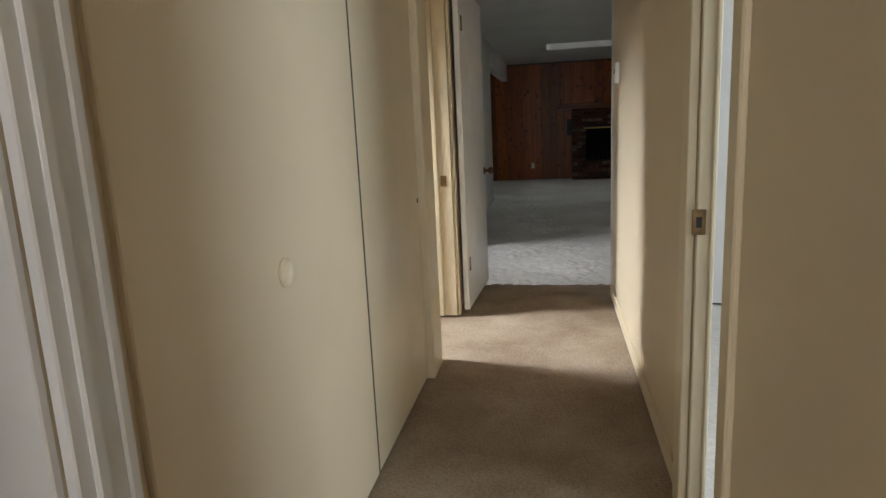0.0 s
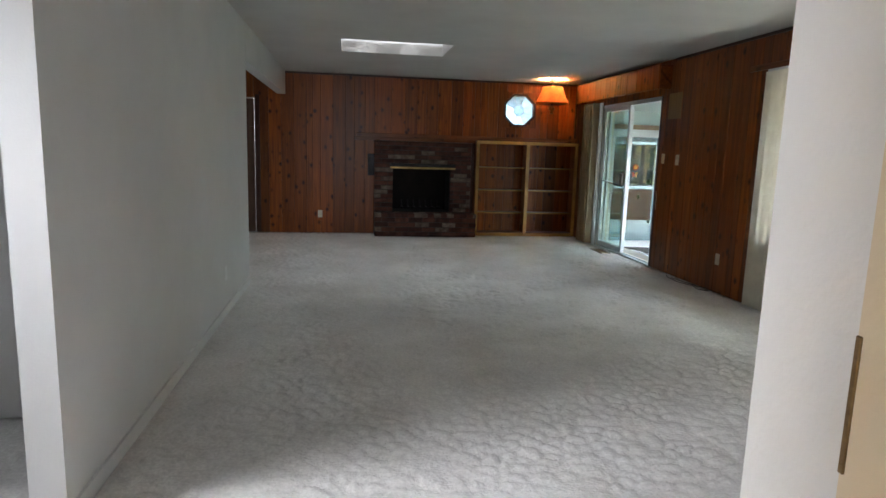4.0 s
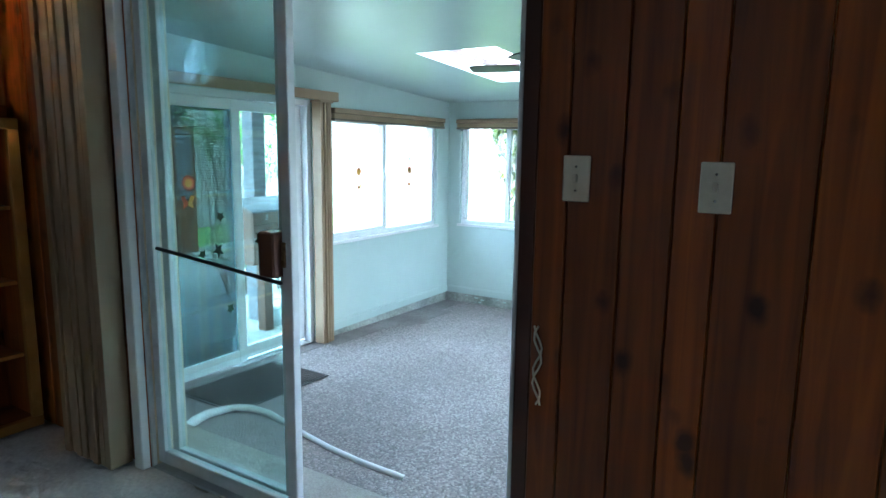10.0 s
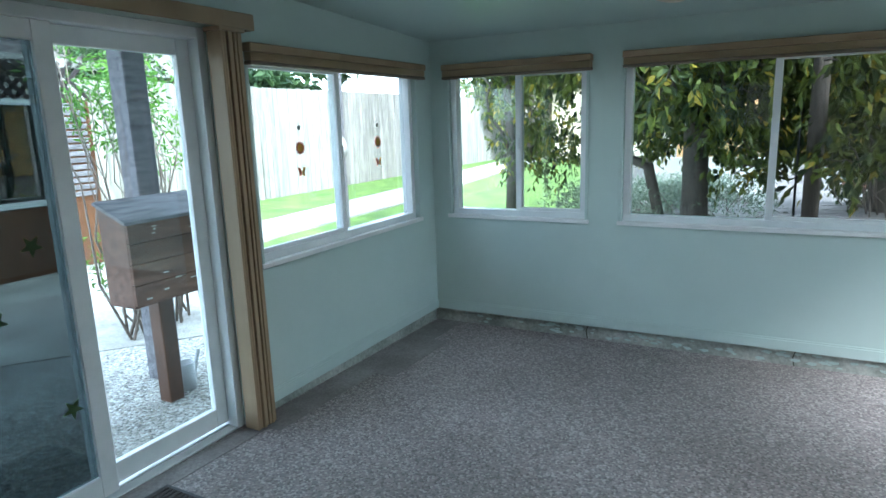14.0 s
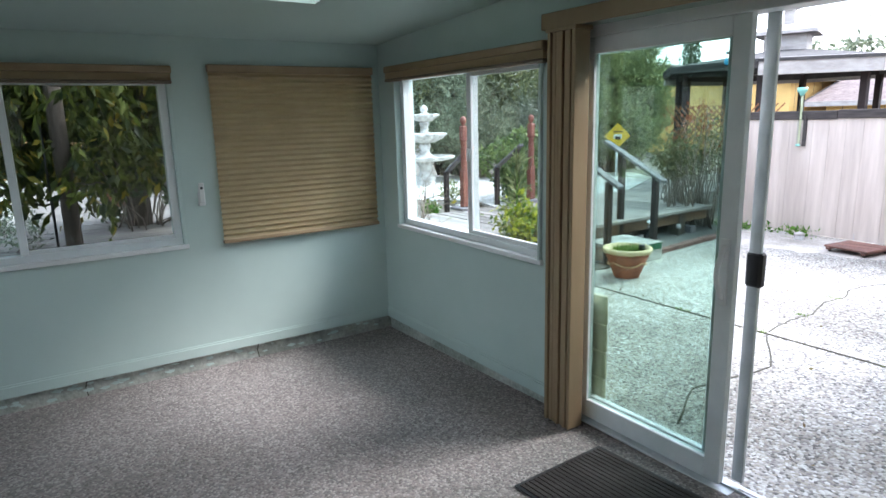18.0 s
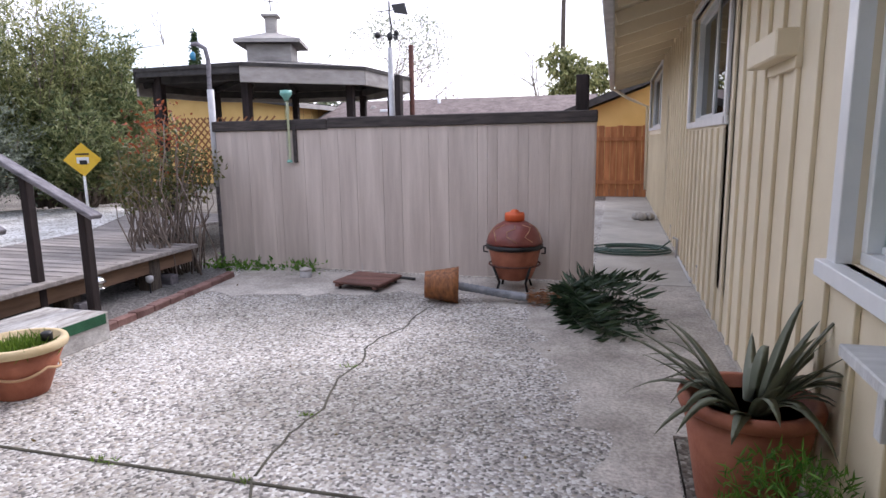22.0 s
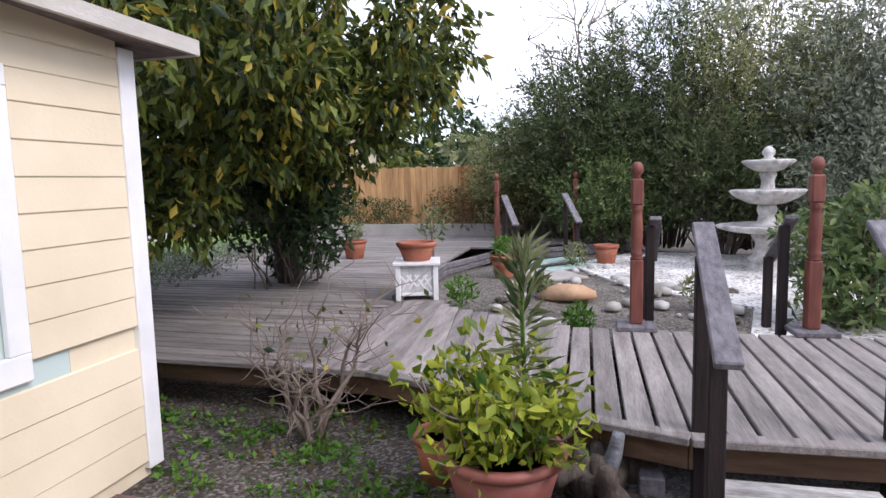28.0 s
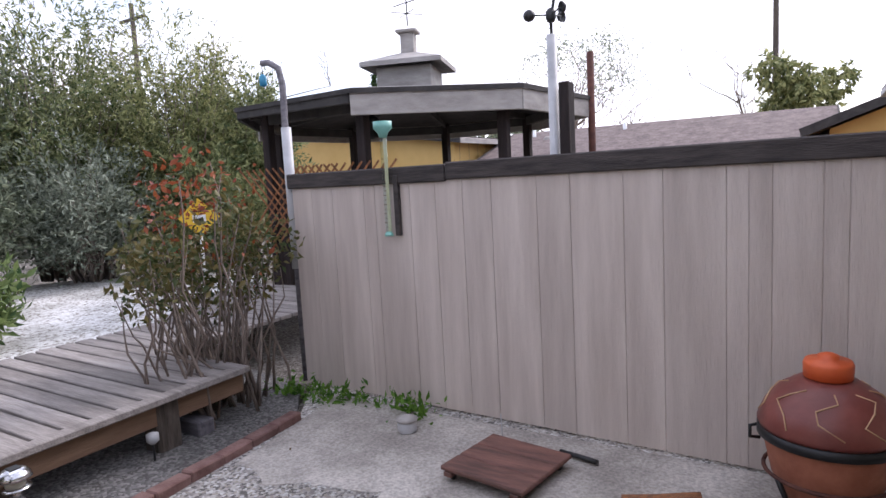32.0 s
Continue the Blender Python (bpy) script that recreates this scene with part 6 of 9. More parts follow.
def sticker(shape, at, turn, s=1.0):
    p = thing("window_sticker", "small translucent " + shape + " decoration on the glass", "window sticker", at, turn, "window stickers")
    if shape == "sunflower":
        pts = [((0.055 if k % 2 else 0.036) * s * math.cos(math.pi * k / 12), (0.055 if k % 2 else 0.036) * s * math.sin(math.pi * k / 12)) for k in range(24)]
        prism("petals", p, "sun_red", pts, 0, 0.001)
        prism("centre", p, "sun_gold", [(0.027 * s * math.cos(math.pi * k / 8), 0.027 * s * math.sin(math.pi * k / 8)) for k in range(16)], 0.001, 0.002)
    elif shape == "butterfly":
        prism("wing", p, "sun_gold", [(0, 0.0), (0.022 * s, 0.038 * s), (0.045 * s, 0.032 * s), (0.028 * s, -0.005 * s), (0.034 * s, -0.035 * s), (0.004 * s, -0.02 * s)], 0, 0.001)
        prism("wing", p, "sun_red", [(0, 0.0), (-0.004 * s, -0.02 * s), (-0.034 * s, -0.035 * s), (-0.028 * s, -0.005 * s), (-0.045 * s, 0.032 * s), (-0.022 * s, 0.038 * s)], 0, 0.001)
    elif shape == "star":
        pts = [((0.035 if k % 2 else 0.014) * s * math.cos(math.pi * k / 5 + 0.3), (0.035 if k % 2 else 0.014) * s * math.sin(math.pi * k / 5 + 0.3)) for k in range(10)]
        prism("star", p, "leaf_dark", pts, 0, 0.001)
    else:
        prism("disc", p, "pipe_grey", [(0.016 * s * math.cos(math.pi * k / 8), 0.016 * s * math.sin(math.pi * k / 8)) for k in range(16)], 0, 0.001)
    return p


for x, y in ((6.28, SY1 + 0.048), (7.13, SY1 + 0.072)):
    sticker("sunflower", (x, y, 1.20), (90, 0, 0), 0.85)
    sticker("butterfly", (x, y, 1.06), (90, 0, 0), 0.8)
    sticker("disc", (x, y, 1.317), (90, 0, 0), 0.9)
sticker("sunflower", (4.47, SY1 + 0.040, 1.16), (90, 0, 0), 1.1)
sticker("butterfly", (4.46, SY1 + 0.040, 1.03), (90, 0, 0), 1.2)
for x, z in ((4.555, 0.66), (4.72, 0.914), (4.775, 0.23)):
    sticker("star", (x, SY1 + 0.040, z), (90, 0, 0), 1.3)
for u, z in ((12.05, 1.06), (12.28, 1.0)):
    sticker("star", (LX1 + 0.052, u, z), (90, 0, -90))
sl = thing("trim_strip", "loose white vinyl trim strip lying bowed on the floor", "floor strip", (4.15, 12.6, sun_floor(4.15) + 0.004))
way = [(-0.33, 0.62), (-0.22, 0.685), (-0.09, 0.715), (0.04, 0.69), (0.11, 0.60), (0.125, 0.46), (0.09, 0.28), (0.045, 0.08), (0.0, -0.14), (-0.03, -0.38), (-0.04, -0.66)]
verts, faces = [], []
for k, (x, y) in enumerate(way):
    lean = 0.055 * max(0.12, 1 - k / 8)
    nx, ny = (0.5, 0.86) if k < 3 else (0.98, 0.2)
    for a, z in ((0.0, 0.001), (0.035, 0.001 + lean), (0.040, 0.001 + lean), (0.006, 0.0)):
        verts.append((x + nx * a, y + ny * a, z))
    if k:
        for m in range(4):
            n2 = (m + 1) % 4
            faces.append((4 * k - 4 + m, 4 * k - 4 + n2, 4 * k + n2, 4 * k + m))
solid("strip", verts, faces, "vinyl", sl, smooth=True)

# ---------------------------------------------------------------- patio
def patch(name, mat, outline, z0, z1, label, category, kind="structure"):
    return tagged(prism(name, None, mat, outline, z0, z1, label), "", category, "", kind)


patch("patio_slab_1", "patio", [(4.16, 6.92), (4.16, 3.0), (3.72, 2.6), (3.72, -5.4), (5.6, -5.4), (5.6, 2.2), (9.2, 2.2), (8.32, 3.40), (8.15, 5.42), (8.02, 6.15), (8.02, 6.92)], GZ - 0.12, GZ, "exposed-aggregate concrete patio slab, stained and cracked", "patio")
patch("patio_slab_2", "patio", [(4.16, 8.97), (4.16, 6.935), (8.05, 6.935), (8.15, 8.45), (7.94, 8.97)], GZ - 0.12, GZ - 0.003, "exposed-aggregate concrete patio slab", "patio")
def ragged(points, step=0.07, out=0.16):
    """An open line made uneven, for the worn edge of a surface."""
    line = []
    for (ax, ay), (bx, by) in zip(points, points[1:]):
        n = max(1, int(math.hypot(bx - ax, by - ay) / step))
        for k in range(n):
            x, y = ax + (bx - ax) * k / n, ay + (by - ay) * k / n
            line.append((x + out * noise.noise((x * 5, y * 5, 3.0)) + 0.5 * out * noise.noise((x * 17, y * 17, 3.0)), y + out * noise.noise((x * 5, y * 5, 9.0)) + 0.5 * out * noise.noise((x * 17, y * 17, 9.0))))
    return line


patch("patio_worn_strip", "patio_worn", [(4.62, 2.97), (8.36, 2.98)] + ragged([(8.20, 4.10), (6.9, 3.95), (5.9, 3.60), (5.2, 4.0), (4.9, 4.9), (4.65, 5.8), (4.40, 6.6)]) + [(4.17, 6.70), (4.16, 6.10), (3.70, 6.10), (3.70, 2.97)], GZ - 0.05, GZ + 0.003, "worn smooth concrete along the fence", "patio")
patch("side_path", "concrete", [(3.72, 2.95), (3.72, -6.3), (4.62, -6.3), (4.62, 2.95)], GZ - 0.05, GZ + 0.004, "smooth concrete side path along the house", "path")
cracks = [([(5.88, 6.88, 0), (5.93, 6.5, 0), (5.90, 6.2, 0), (6.0, 5.8, 0), (5.97, 5.5, 0), (6.05, 5.2, 0), (6.04, 5.0, 0), (5.93, 4.75, 0), (5.96, 4.4, 0), (5.90, 4.05, 0)], 0.010),
          ([(4.17, 6.93, 0), (5.5, 6.925, 0), (6.8, 6.93, 0), (8.0, 6.93, 0)], 0.012), ([(6.04, 5.0, 0), (6.35, 5.08, 0), (6.8, 4.9, 0)], 0.004), ([(5.88, 6.9, 0), (5.5, 7.5, 0), (5.62, 8.2, 0), (5.3, 8.8, 0)], 0.007)]
ck = tubes("patio_crack", None, "crack", [([(x + 0.025 * noise.noise((x * 9, y * 9, 2)), y, GZ - r * 0.55) for x, y, z in ((p[0] * (1 - t) + q[0] * t, p[1] * (1 - t) + q[1] * t, 0) for p, q in zip(pts, pts[1:]) for t in (0, 0.25, 0.5, 0.75))], r) for pts, r in cracks], 6, "dark cracks and a joint across the patio")
tagged(ck, "", "crack", "", "structure")
rg = np.random.default_rng(3)
tuft = []
for x, y in ((5.9, 6.93), (6.6, 6.93), (5.0, 6.93), (5.93, 6.3), (6.0, 5.6)):
    tuft.append(np.column_stack([x + rg.normal(0, 0.03, 30), y + rg.normal(0, 0.012, 30), np.full(30, GZ)]))
tagged(foliage("joint_weeds", None, "grass_blade", np.concatenate(tuft), 0.03, 0.2, -0.3, 4, "tiny green weeds in the patio joints"), "", "weeds", "", "stuff")
patch("planting_bed", "soil", [(3.70, 8.95), (3.70, 6.11), (4.15, 6.11), (4.15, 8.95)], GZ - 0.05, GZ - 0.004, "narrow planting bed of dark soil along the house", "bed")
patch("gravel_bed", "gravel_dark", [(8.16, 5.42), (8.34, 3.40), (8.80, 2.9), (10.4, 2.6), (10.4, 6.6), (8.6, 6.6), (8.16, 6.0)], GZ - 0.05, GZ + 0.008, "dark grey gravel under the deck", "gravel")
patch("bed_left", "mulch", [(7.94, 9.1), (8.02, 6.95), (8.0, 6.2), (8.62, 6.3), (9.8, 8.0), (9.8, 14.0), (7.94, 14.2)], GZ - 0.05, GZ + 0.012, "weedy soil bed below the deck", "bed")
patch("garden_pit", "soil", [(10.3, 2.5), (12.6, 2.4), (17.5, 5.6), (16.8, 6.6), (15.2, 8.2), (14.0, 8.9), (11.3, 8.2), (10.3, 7.0)], GZ - 0.05, -0.055, "bark and stone strewn garden bed", "bed")
patch("white_gravel", "gravel_white", [(10.45, 2.0), (10.55, 4.35), (10.6, 5.5), (12.2, 5.1), (13.2, 6.2), (15.2, 7.0), (16.9, 5.9), (16.2, 3.0), (15.0, 0.2), (13.4, -0.6), (11.6, 0.6)], GZ - 0.02, -0.03, "bright white gravel", "gravel")
patch("lawn", "grass_ground", [(9.3, 14.2), (13.2, 13.6), (22.0, 16.0), (30.0, 19.9), (18.0, 18.5), (14.5, 18.0), (10.2, 17.85), (9.0, 17.6), (9.1, 16.0)], GZ - 0.05, GZ + 0.02, "short green lawn", "lawn")
patch("lawn_path", "concrete", [(8.4, 17.8), (10.2, 17.86), (14.5, 18.01), (18.0, 18.51), (30.0, 19.91), (30.0, 21.3), (20.9, 20.3), (17.2, 19.6), (11.5, 19.15), (8.4, 19.1)], GZ - 0.05, GZ + 0.05, "pale concrete path between lawn and fence", "path")
patch("side_yard", "patio", [(3.3, 14.06), (8.3, 14.06), (6.77, 15.30), (5.41, 16.38), (3.4, 18.0)], GZ - 0.05, GZ + 0.004, "exposed-aggregate concrete side yard", "patio")
patch("side_yard_slab", "patio_worn", [(8.32, 14.07), (9.2, 16.0), (9.0, 17.75), (8.38, 17.8), (8.38, 19.4), (3.3, 19.4), (3.4, 18.02), (5.42, 16.395), (6.78, 15.315)], GZ - 0.05, GZ + 0.006, "smooth grey concrete slab in the side yard", "patio")
patch("fence_lawn", "grass_ground", [(8.41, 19.12), (11.5, 19.17), (17.2, 19.62), (20.9, 20.32), (30.0, 21.32), (32.0, 24.0), (8.41, 23.0)], GZ - 0.05, GZ + 0.01, "strip of grass before the fence", "lawn")

# brick edging of the gravel bed
edge = thing("brick_edging", "row of weathered red bricks edging the gravel", "edging", (8.25, 4.4, GZ), kind="structure")
for (ax, ay), (bx, by) in (((8.12, 5.45), (8.32, 3.42)),):
    n = int(math.hypot(bx - ax, by - ay) / 0.205)
    for k in range(n):
        t = (k + 0.5) / n
        box("brick", edge, "brick_edge", (ax + (bx - ax) * t - 8.25 - 0.045, ay + (by - ay) * t - 4.4 - 0.111, -0.02), (ax + (bx - ax) * t - 8.25 + 0.045, ay + (by - ay) * t - 4.4 + 0.111, 0.05 + 0.008 * rubble.random()), 0.008, turn=(rubble.uniform(-2, 2), rubble.uniform(-3, 3), math.degrees(math.atan2(by - ay, bx - ax)) + 90 + rubble.uniform(-2, 2)))
edge2 = thing("brick_edging", "row of mossy red bricks edging the weedy bed", "edging", (8.3, 8.0, GZ), kind="structure")
for (ax, ay), (bx, by) in (((8.06, 8.95), (8.12, 7.0)),):
    n = int(math.hypot(bx - ax, by - ay) / 0.205)
    for k in range(n):
        t = (k + 0.5) / n
        box("brick", edge2, "brick_edge", (ax + (bx - ax) * t - 8.3 - 0.045, ay + (by - ay) * t - 8.0 - 0.105, -0.02), (ax + (bx - ax) * t - 8.3 + 0.045, ay + (by - ay) * t - 8.0 + 0.105, 0.05 + 0.008 * rubble.random()), 0.008, turn=(rubble.uniform(-2, 2), rubble.uniform(-3, 3), rubble.uniform(-3, 3)))

# ---------------------------------------------------------------- siding wall across the patio
WA, WB = Vector((4.64, 3.00, GZ)), Vector((8.79, 2.83, GZ))
wdir = (WB - WA).normalized()
wyaw = math.degrees(math.atan2(wdir.y, wdir.x))
screen = thing("wall_screen", "grooved plywood screen wall, faded mauve-grey, dark cap board", "screen wall", tuple(WA), (0, 0, wyaw), kind="structure")
L = (WB - WA).length
box("core", screen, "siding", (0.01, -0.055, 0.02), (L - 0.01, -0.006, 1.54), 0.003)
u, rw = 0.0, random.Random(2)
while u < L - 0.01:
    w = min(rw.choice((0.205, 0.205, 0.10, 0.205, 0.30)), L - u)
    box("siding_board", screen, "siding", (u + 0.0015, -0.006, 0.015), (u + w - 0.0015, 0.0, 1.53), 0.0015)
    u += w
box("cap_board", screen, "trim_black", (-0.02, -0.06, 1.525), (L * 0.66, 0.025, 1.635), 0.008, "weathered black cap board")
box("cap_board", screen, "trim_black", (L * 0.66 + 0.004, -0.06, 1.515), (L + 0.03, 0.025, 1.625), 0.008, "weathered black cap board")
box("side_face", screen, "siding", (-0.012, -0.06, 0.02), (0.0, 0.0, 1.53), 0.003)
post_b = thing("fence_post", "black-stained post rising behind the screen wall", "post", (4.77, 2.80, GZ))
box("post", post_b, "rail_dark", (-0.06, -0.06, 0), (0.06, 0.06, 1.97), 0.008)

# rain gauge on the wall
rg_at = WA + wdir * (7.83 - 4.64) / wdir.x
gauge = thing("rain_gauge", "long clear rain gauge with a green funnel on a dark bracket", "rain gauge", (rg_at.x, rg_at.y + 0.035, 0.89), (0, 0, wyaw))
box("bracket", gauge, "trim_black", (-0.075, -0.035, 0.0), (-0.035, -0.002, 0.40), 0.005, "dark wooden bracket")
lathe("tube", gauge, "pane", [(0.017, 0.02), (0.021, 0.03), (0.024, 0.66), (0.021, 0.67)], 14, (0, 0.02, 0), label="clear tube")
box("scale_strip", gauge, "gauge_strip", (-0.014, 0.004, 0.03), (0.014, 0.008, 0.65), 0.001, "pale yellowed scale strip")
lathe("foot", gauge, "mint_plastic", [(0.03, 0.0), (0.03, 0.012), (0.02, 0.03)], 14, (0, 0.02, 0))
lathe("funnel", gauge, "mint_plastic", [(0.025, 0.65), (0.034, 0.68), (0.062, 0.71), (0.062, 0.755), (0.056, 0.755), (0.05, 0.715), (0.02, 0.67)], 18, (0, 0.02, 0), label="green funnel")
for k in range(16):
    box("scale_mark", gauge, "rust", (-0.012, 0.04, 0.06 + 0.03 * k), (0.012 if k % 2 else 0.002, 0.0425, 0.064 + 0.03 * k), 0.0005)

bend = thing("feeder_pole", "grey pipe pole with a hooked top and small blue cup", "pole", (8.84, 2.79, GZ))
tube("pole", bend, "rail_grey", [(0, 0, 0), (0.0, 0, 1.5), (0.01, 0, 1.9), (0.0, 0, 2.30), (0.02, 0.01, 2.42), (0.10, 0.03, 2.47), (0.16, 0.04, 2.47)], 0.025, 10)
tube("sleeve", bend, "pipe_grey", [(0, 0, 0.9), (0, 0, 1.98)], 0.038, 12, "pale plastic sleeve")
lathe("blue_cup", bend, "blue_plastic", [(0.02, 0.0), (0.028, 0.01), (0.028, 0.07), (0.012, 0.09)], 12, (0.16, 0.04, 2.30))
tube("cup_wire", bend, "black_iron", [(0.16, 0.04, 2.39), (0.16, 0.04, 2.47)], 0.004, 5)
anem = thing("weather_station", "anemometer and wind vane on a pale pole", "weather station", (6.72, 2.72, GZ))
tube("pole", anem, "pipe_grey", [(0, 0, 0), (0, 0, 2.33)], 0.030, 12)
tube("mast", anem, "black_plastic", [(0, 0, 2.33), (0.0, 0, 2.40), (-0.02, 0, 2.52), (0, 0, 2.66), (0, 0, 2.78)], 0.010, 6)
lathe("hub", anem, "black_plastic", [(0.02, 2.40), (0.03, 2.42), (0.03, 2.46), (0.012, 2.48)], 12)
for k in range(3):
    a = 2.1 * k + 0.3
    tube("cup_arm", anem, "black_plastic", [(0, 0, 2.44), (0.11 * math.cos(a), 0.11 * math.sin(a), 2.45)], 0.005, 5)
    lathe("wind_cup", anem, "black_plastic", [(0.004, -0.03), (0.025, -0.024), (0.036, 0.0), (0.032, 0.0), (0.02, -0.018)], 14, (0.125 * math.cos(a), 0.125 * math.sin(a), 2.45), (90, 0, math.degrees(a)))
prism("vane_fin", anem, "black_plastic", [(-0.02, 0.05), (-0.16, 0.07), (-0.19, -0.05), (-0.05, -0.03)], -0.003, 0.003, "black vane fin", (0, 0, 2.70), (90, 0, 20))
tube("vane_arm", anem, "black_plastic", [(0.12, 0.03, 2.68), (-0.05, -0.02, 2.70)], 0.006, 5)
box("clamp_post", anem, "rail_dark", (-0.11, -0.05, 0.0), (-0.05, 0.05, 2.05), 0.006)
rp = thing("rusty_pole", "rust-red steel pole beyond the wall", "pole", (7.88, -1.54, GZ))
tube("pole", rp, "rust", [(0, 0, 0), (0, 0, 3.0)], 0.045, 12)

# ---------------------------------------------------------------- deck
deck = thing("deck", "weathered grey wooden garden deck on low posts", "deck", (9.5, 6.0, GZ), kind="structure")
D0 = Vector((9.5, 6.0, GZ))


def plank(parent, mat, a, b, wide, top, thick=0.036, name="deck_board", jit=True):
    dz = rubble.uniform(-0.003, 0.003) if jit else 0
    p, q = Vector((*a, top - thick / 2 + dz)) - D0, Vector((*b, top - thick / 2 + dz)) - D0
    return beam(name, parent, mat, p, q, wide, thick, 0.005)


def along(pts, y, axis=1):
    """Where a polyline crosses a line of constant y (or x)."""
    o = 1 - axis
    for p, q in zip(pts, pts[1:]):
        lo, hi = sorted((p[axis], q[axis]))
        if lo <= y <= hi and hi > lo:
            t = (y - p[axis]) / (q[axis] - p[axis])
            return p[o] + (q[o] - p[o]) * t
    return None


front = [(8.68, 3.50), (8.61, 6.20), (8.74, 6.60), (9.10, 7.40), (9.33, 8.05), (9.42, 9.7), (9.55, 14.5)]
back = [(10.60, 2.3), (10.60, 4.3), (10.62, 5.3), (10.66, 6.7), (11.03, 7.46), (11.33, 8.02), (14.05, 8.85)]
y = 3.60
while y < 6.85:
    plank(deck, "deck_wood", (along(front, y) - 0.02, y + 0.015 * (y - 5)), (along(back, y), y + 0.03 * (y - 5)), 0.129, DZ)
    y += 0.147
# fan of boards where the deck turns


def on_line(pts, t):
    """The point at share t of a polyline's length."""
    seg_ = [math.dist(p, q) for p, q in zip(pts, pts[1:])]
    s = t * sum(seg_)
    for (p, q), d in zip(zip(pts, pts[1:]), seg_):
        if s <= d:
            return (p[0] + (q[0] - p[0]) * s / d, p[1] + (q[1] - p[1]) * s / d)
        s -= d
    return pts[-1]


fan_front = [(8.83, 6.86), (9.12, 7.40), (9.33, 8.05), (9.38, 8.55)]
fan_back = [(10.68, 6.95), (11.03, 7.46), (11.36, 8.02), (12.35, 8.56)]
for k in range(13):
    a, b = on_line(fan_front, (k + 0.5) / 13), on_line(fan_back, (k + 0.5) / 13)
    plank(deck, "deck_wood", a, b, 0.134, DZ)
plank(deck, "deck_wood", (9.42, 8.60), (12.6, 8.60), 0.30, DZ - 0.04)
x = 9.33
while x < 16.6:
    plank(deck, "deck_wood_y_shaded", (x + 0.02, 8.60 + min(max(0, x - 12.3) * 0.16, 0.19)), (x + 0.12, 12.7), 0.124, DZ)
    x += 0.147
# walkway to the gazebo
y = 3.44
while y > 1.0:
    plank(deck, "deck_wood", (9.56, y), (10.58 + max(0, 3.0 - y) * 0.55, y - 0.05), 0.130, DZ)
    y -= 0.147
fa = [(8.70, 3.52), (8.63, 6.20), (8.76, 6.60), (9.12, 7.40), (9.35, 8.05), (9.44, 9.7), (9.57, 12.6)]
for p, q in zip(fa, fa[1:]):
    beam("fascia", deck, "deck_wood", Vector((p[0] - 0.04, p[1], DZ - 0.02)) - D0, Vector((q[0] - 0.04, q[1], DZ - 0.02)) - D0, 0.09, 0.042, 0.006)
    beam("rim_joist", deck, "deck_side", Vector((p[0] + 0.02, p[1], DZ - 0.115)) - D0, Vector((q[0] + 0.02, q[1], DZ - 0.115)) - D0, 0.04, 0.145, 0.005)
beam("rim_joist", deck, "deck_side", Vector((8.72, 3.52, DZ - 0.115)) - D0, Vector((9.56, 3.52, DZ - 0.115)) - D0, 0.04, 0.145, 0.005)
for x, y in ((8.75, 4.1), (8.8, 5.0), (8.85, 6.4), (9.2, 7.4), (9.45, 8.6), (9.7, 10.0), (9.75, 11.6), (10.2, 4.2), (10.2, 6.2)):
    box("pier", deck, "bark", (x - 9.5 - 0.08, y - 6.0 - 0.08, -0.05), (x - 9.5 + 0.08, y - 6.0 + 0.08, DZ - GZ - 0.05), 0.02)
for y in (3.8, 4.9, 6.3):
    box("cross_block", deck, "rail_grey", (8.66 - 9.5, y - 6.0, 0.0), (9.3 - 9.5, y - 6.0 + 0.12, 0.10), 0.008)

# steps with two handrails, towards the patio
st = thing("garden_step", "pale painted plank step with a green felt edge", "step", (8.22, 5.79, GZ))
for k in range(4):
    box("tread_board", st, "plank_worn", (-0.28 + 0.142 * k, -0.33, 0.17), (-0.28 + 0.142 * k + 0.139, 0.33, 0.205), 0.005)
box("felt_edge", st, "green_felt", (-0.285, -0.30, 0.125), (-0.278, 0.33, 0.198), 0.002, "green felt strip")
box("riser", st, "plank_worn", (-0.277, -0.33, 0.0), (-0.25, 0.33, 0.17), 0.004)
box("side_board", st, "deck_side", (-0.25, -0.33, 0.0), (0.29, -0.30, 0.17), 0.004)
box("side_board", st, "deck_side", (-0.25, 0.30, 0.0), (0.29, 0.33, 0.17), 0.004)


def handrail(name, top, low, posts, label, base, group, wide=0.10):
    h = thing(name, label, "handrail", base, group=group)
    o = Vector(base)
    top, low = Vector(top), Vector(low)
    d = (low - top).normalized()
    beam("cap", h, "rail_grey", top - o, low - o, wide, 0.036, 0.006, "weathered grey cap board")
    for x, y, z0 in posts:
        t = ((Vector((x, y, 0)) - Vector((top.x, top.y, 0))).length) / max(1e-6, (Vector((low.x, low.y, 0)) - Vector((top.x, top.y, 0))).length)
        z1 = top.z + (low.z - top.z) * t - 0.02
        box("post", h, "rail_dark", (x - o.x - 0.034, y - o.y - 0.034, z0 - o.z), (x - o.x + 0.034, y - o.y + 0.034, z1 - o.z), 0.006)
    return h


handrail("handrail", (8.89, 6.12, 1.035), (7.97, 6.17, 0.595), [(8.66, 6.15, GZ), (8.13, 6.18, GZ)], "sloping handrail of dark posts and a grey cap", (8.3, 6.22, GZ), "step handrails")
handrail("handrail", (8.93, 5.35, 1.035), (7.99, 5.42, 0.60), [(8.68, 5.34, GZ), (8.15, 5.37, GZ)], "sloping handrail of dark posts and a grey cap", (8.3, 5.5, GZ), "step handrails")

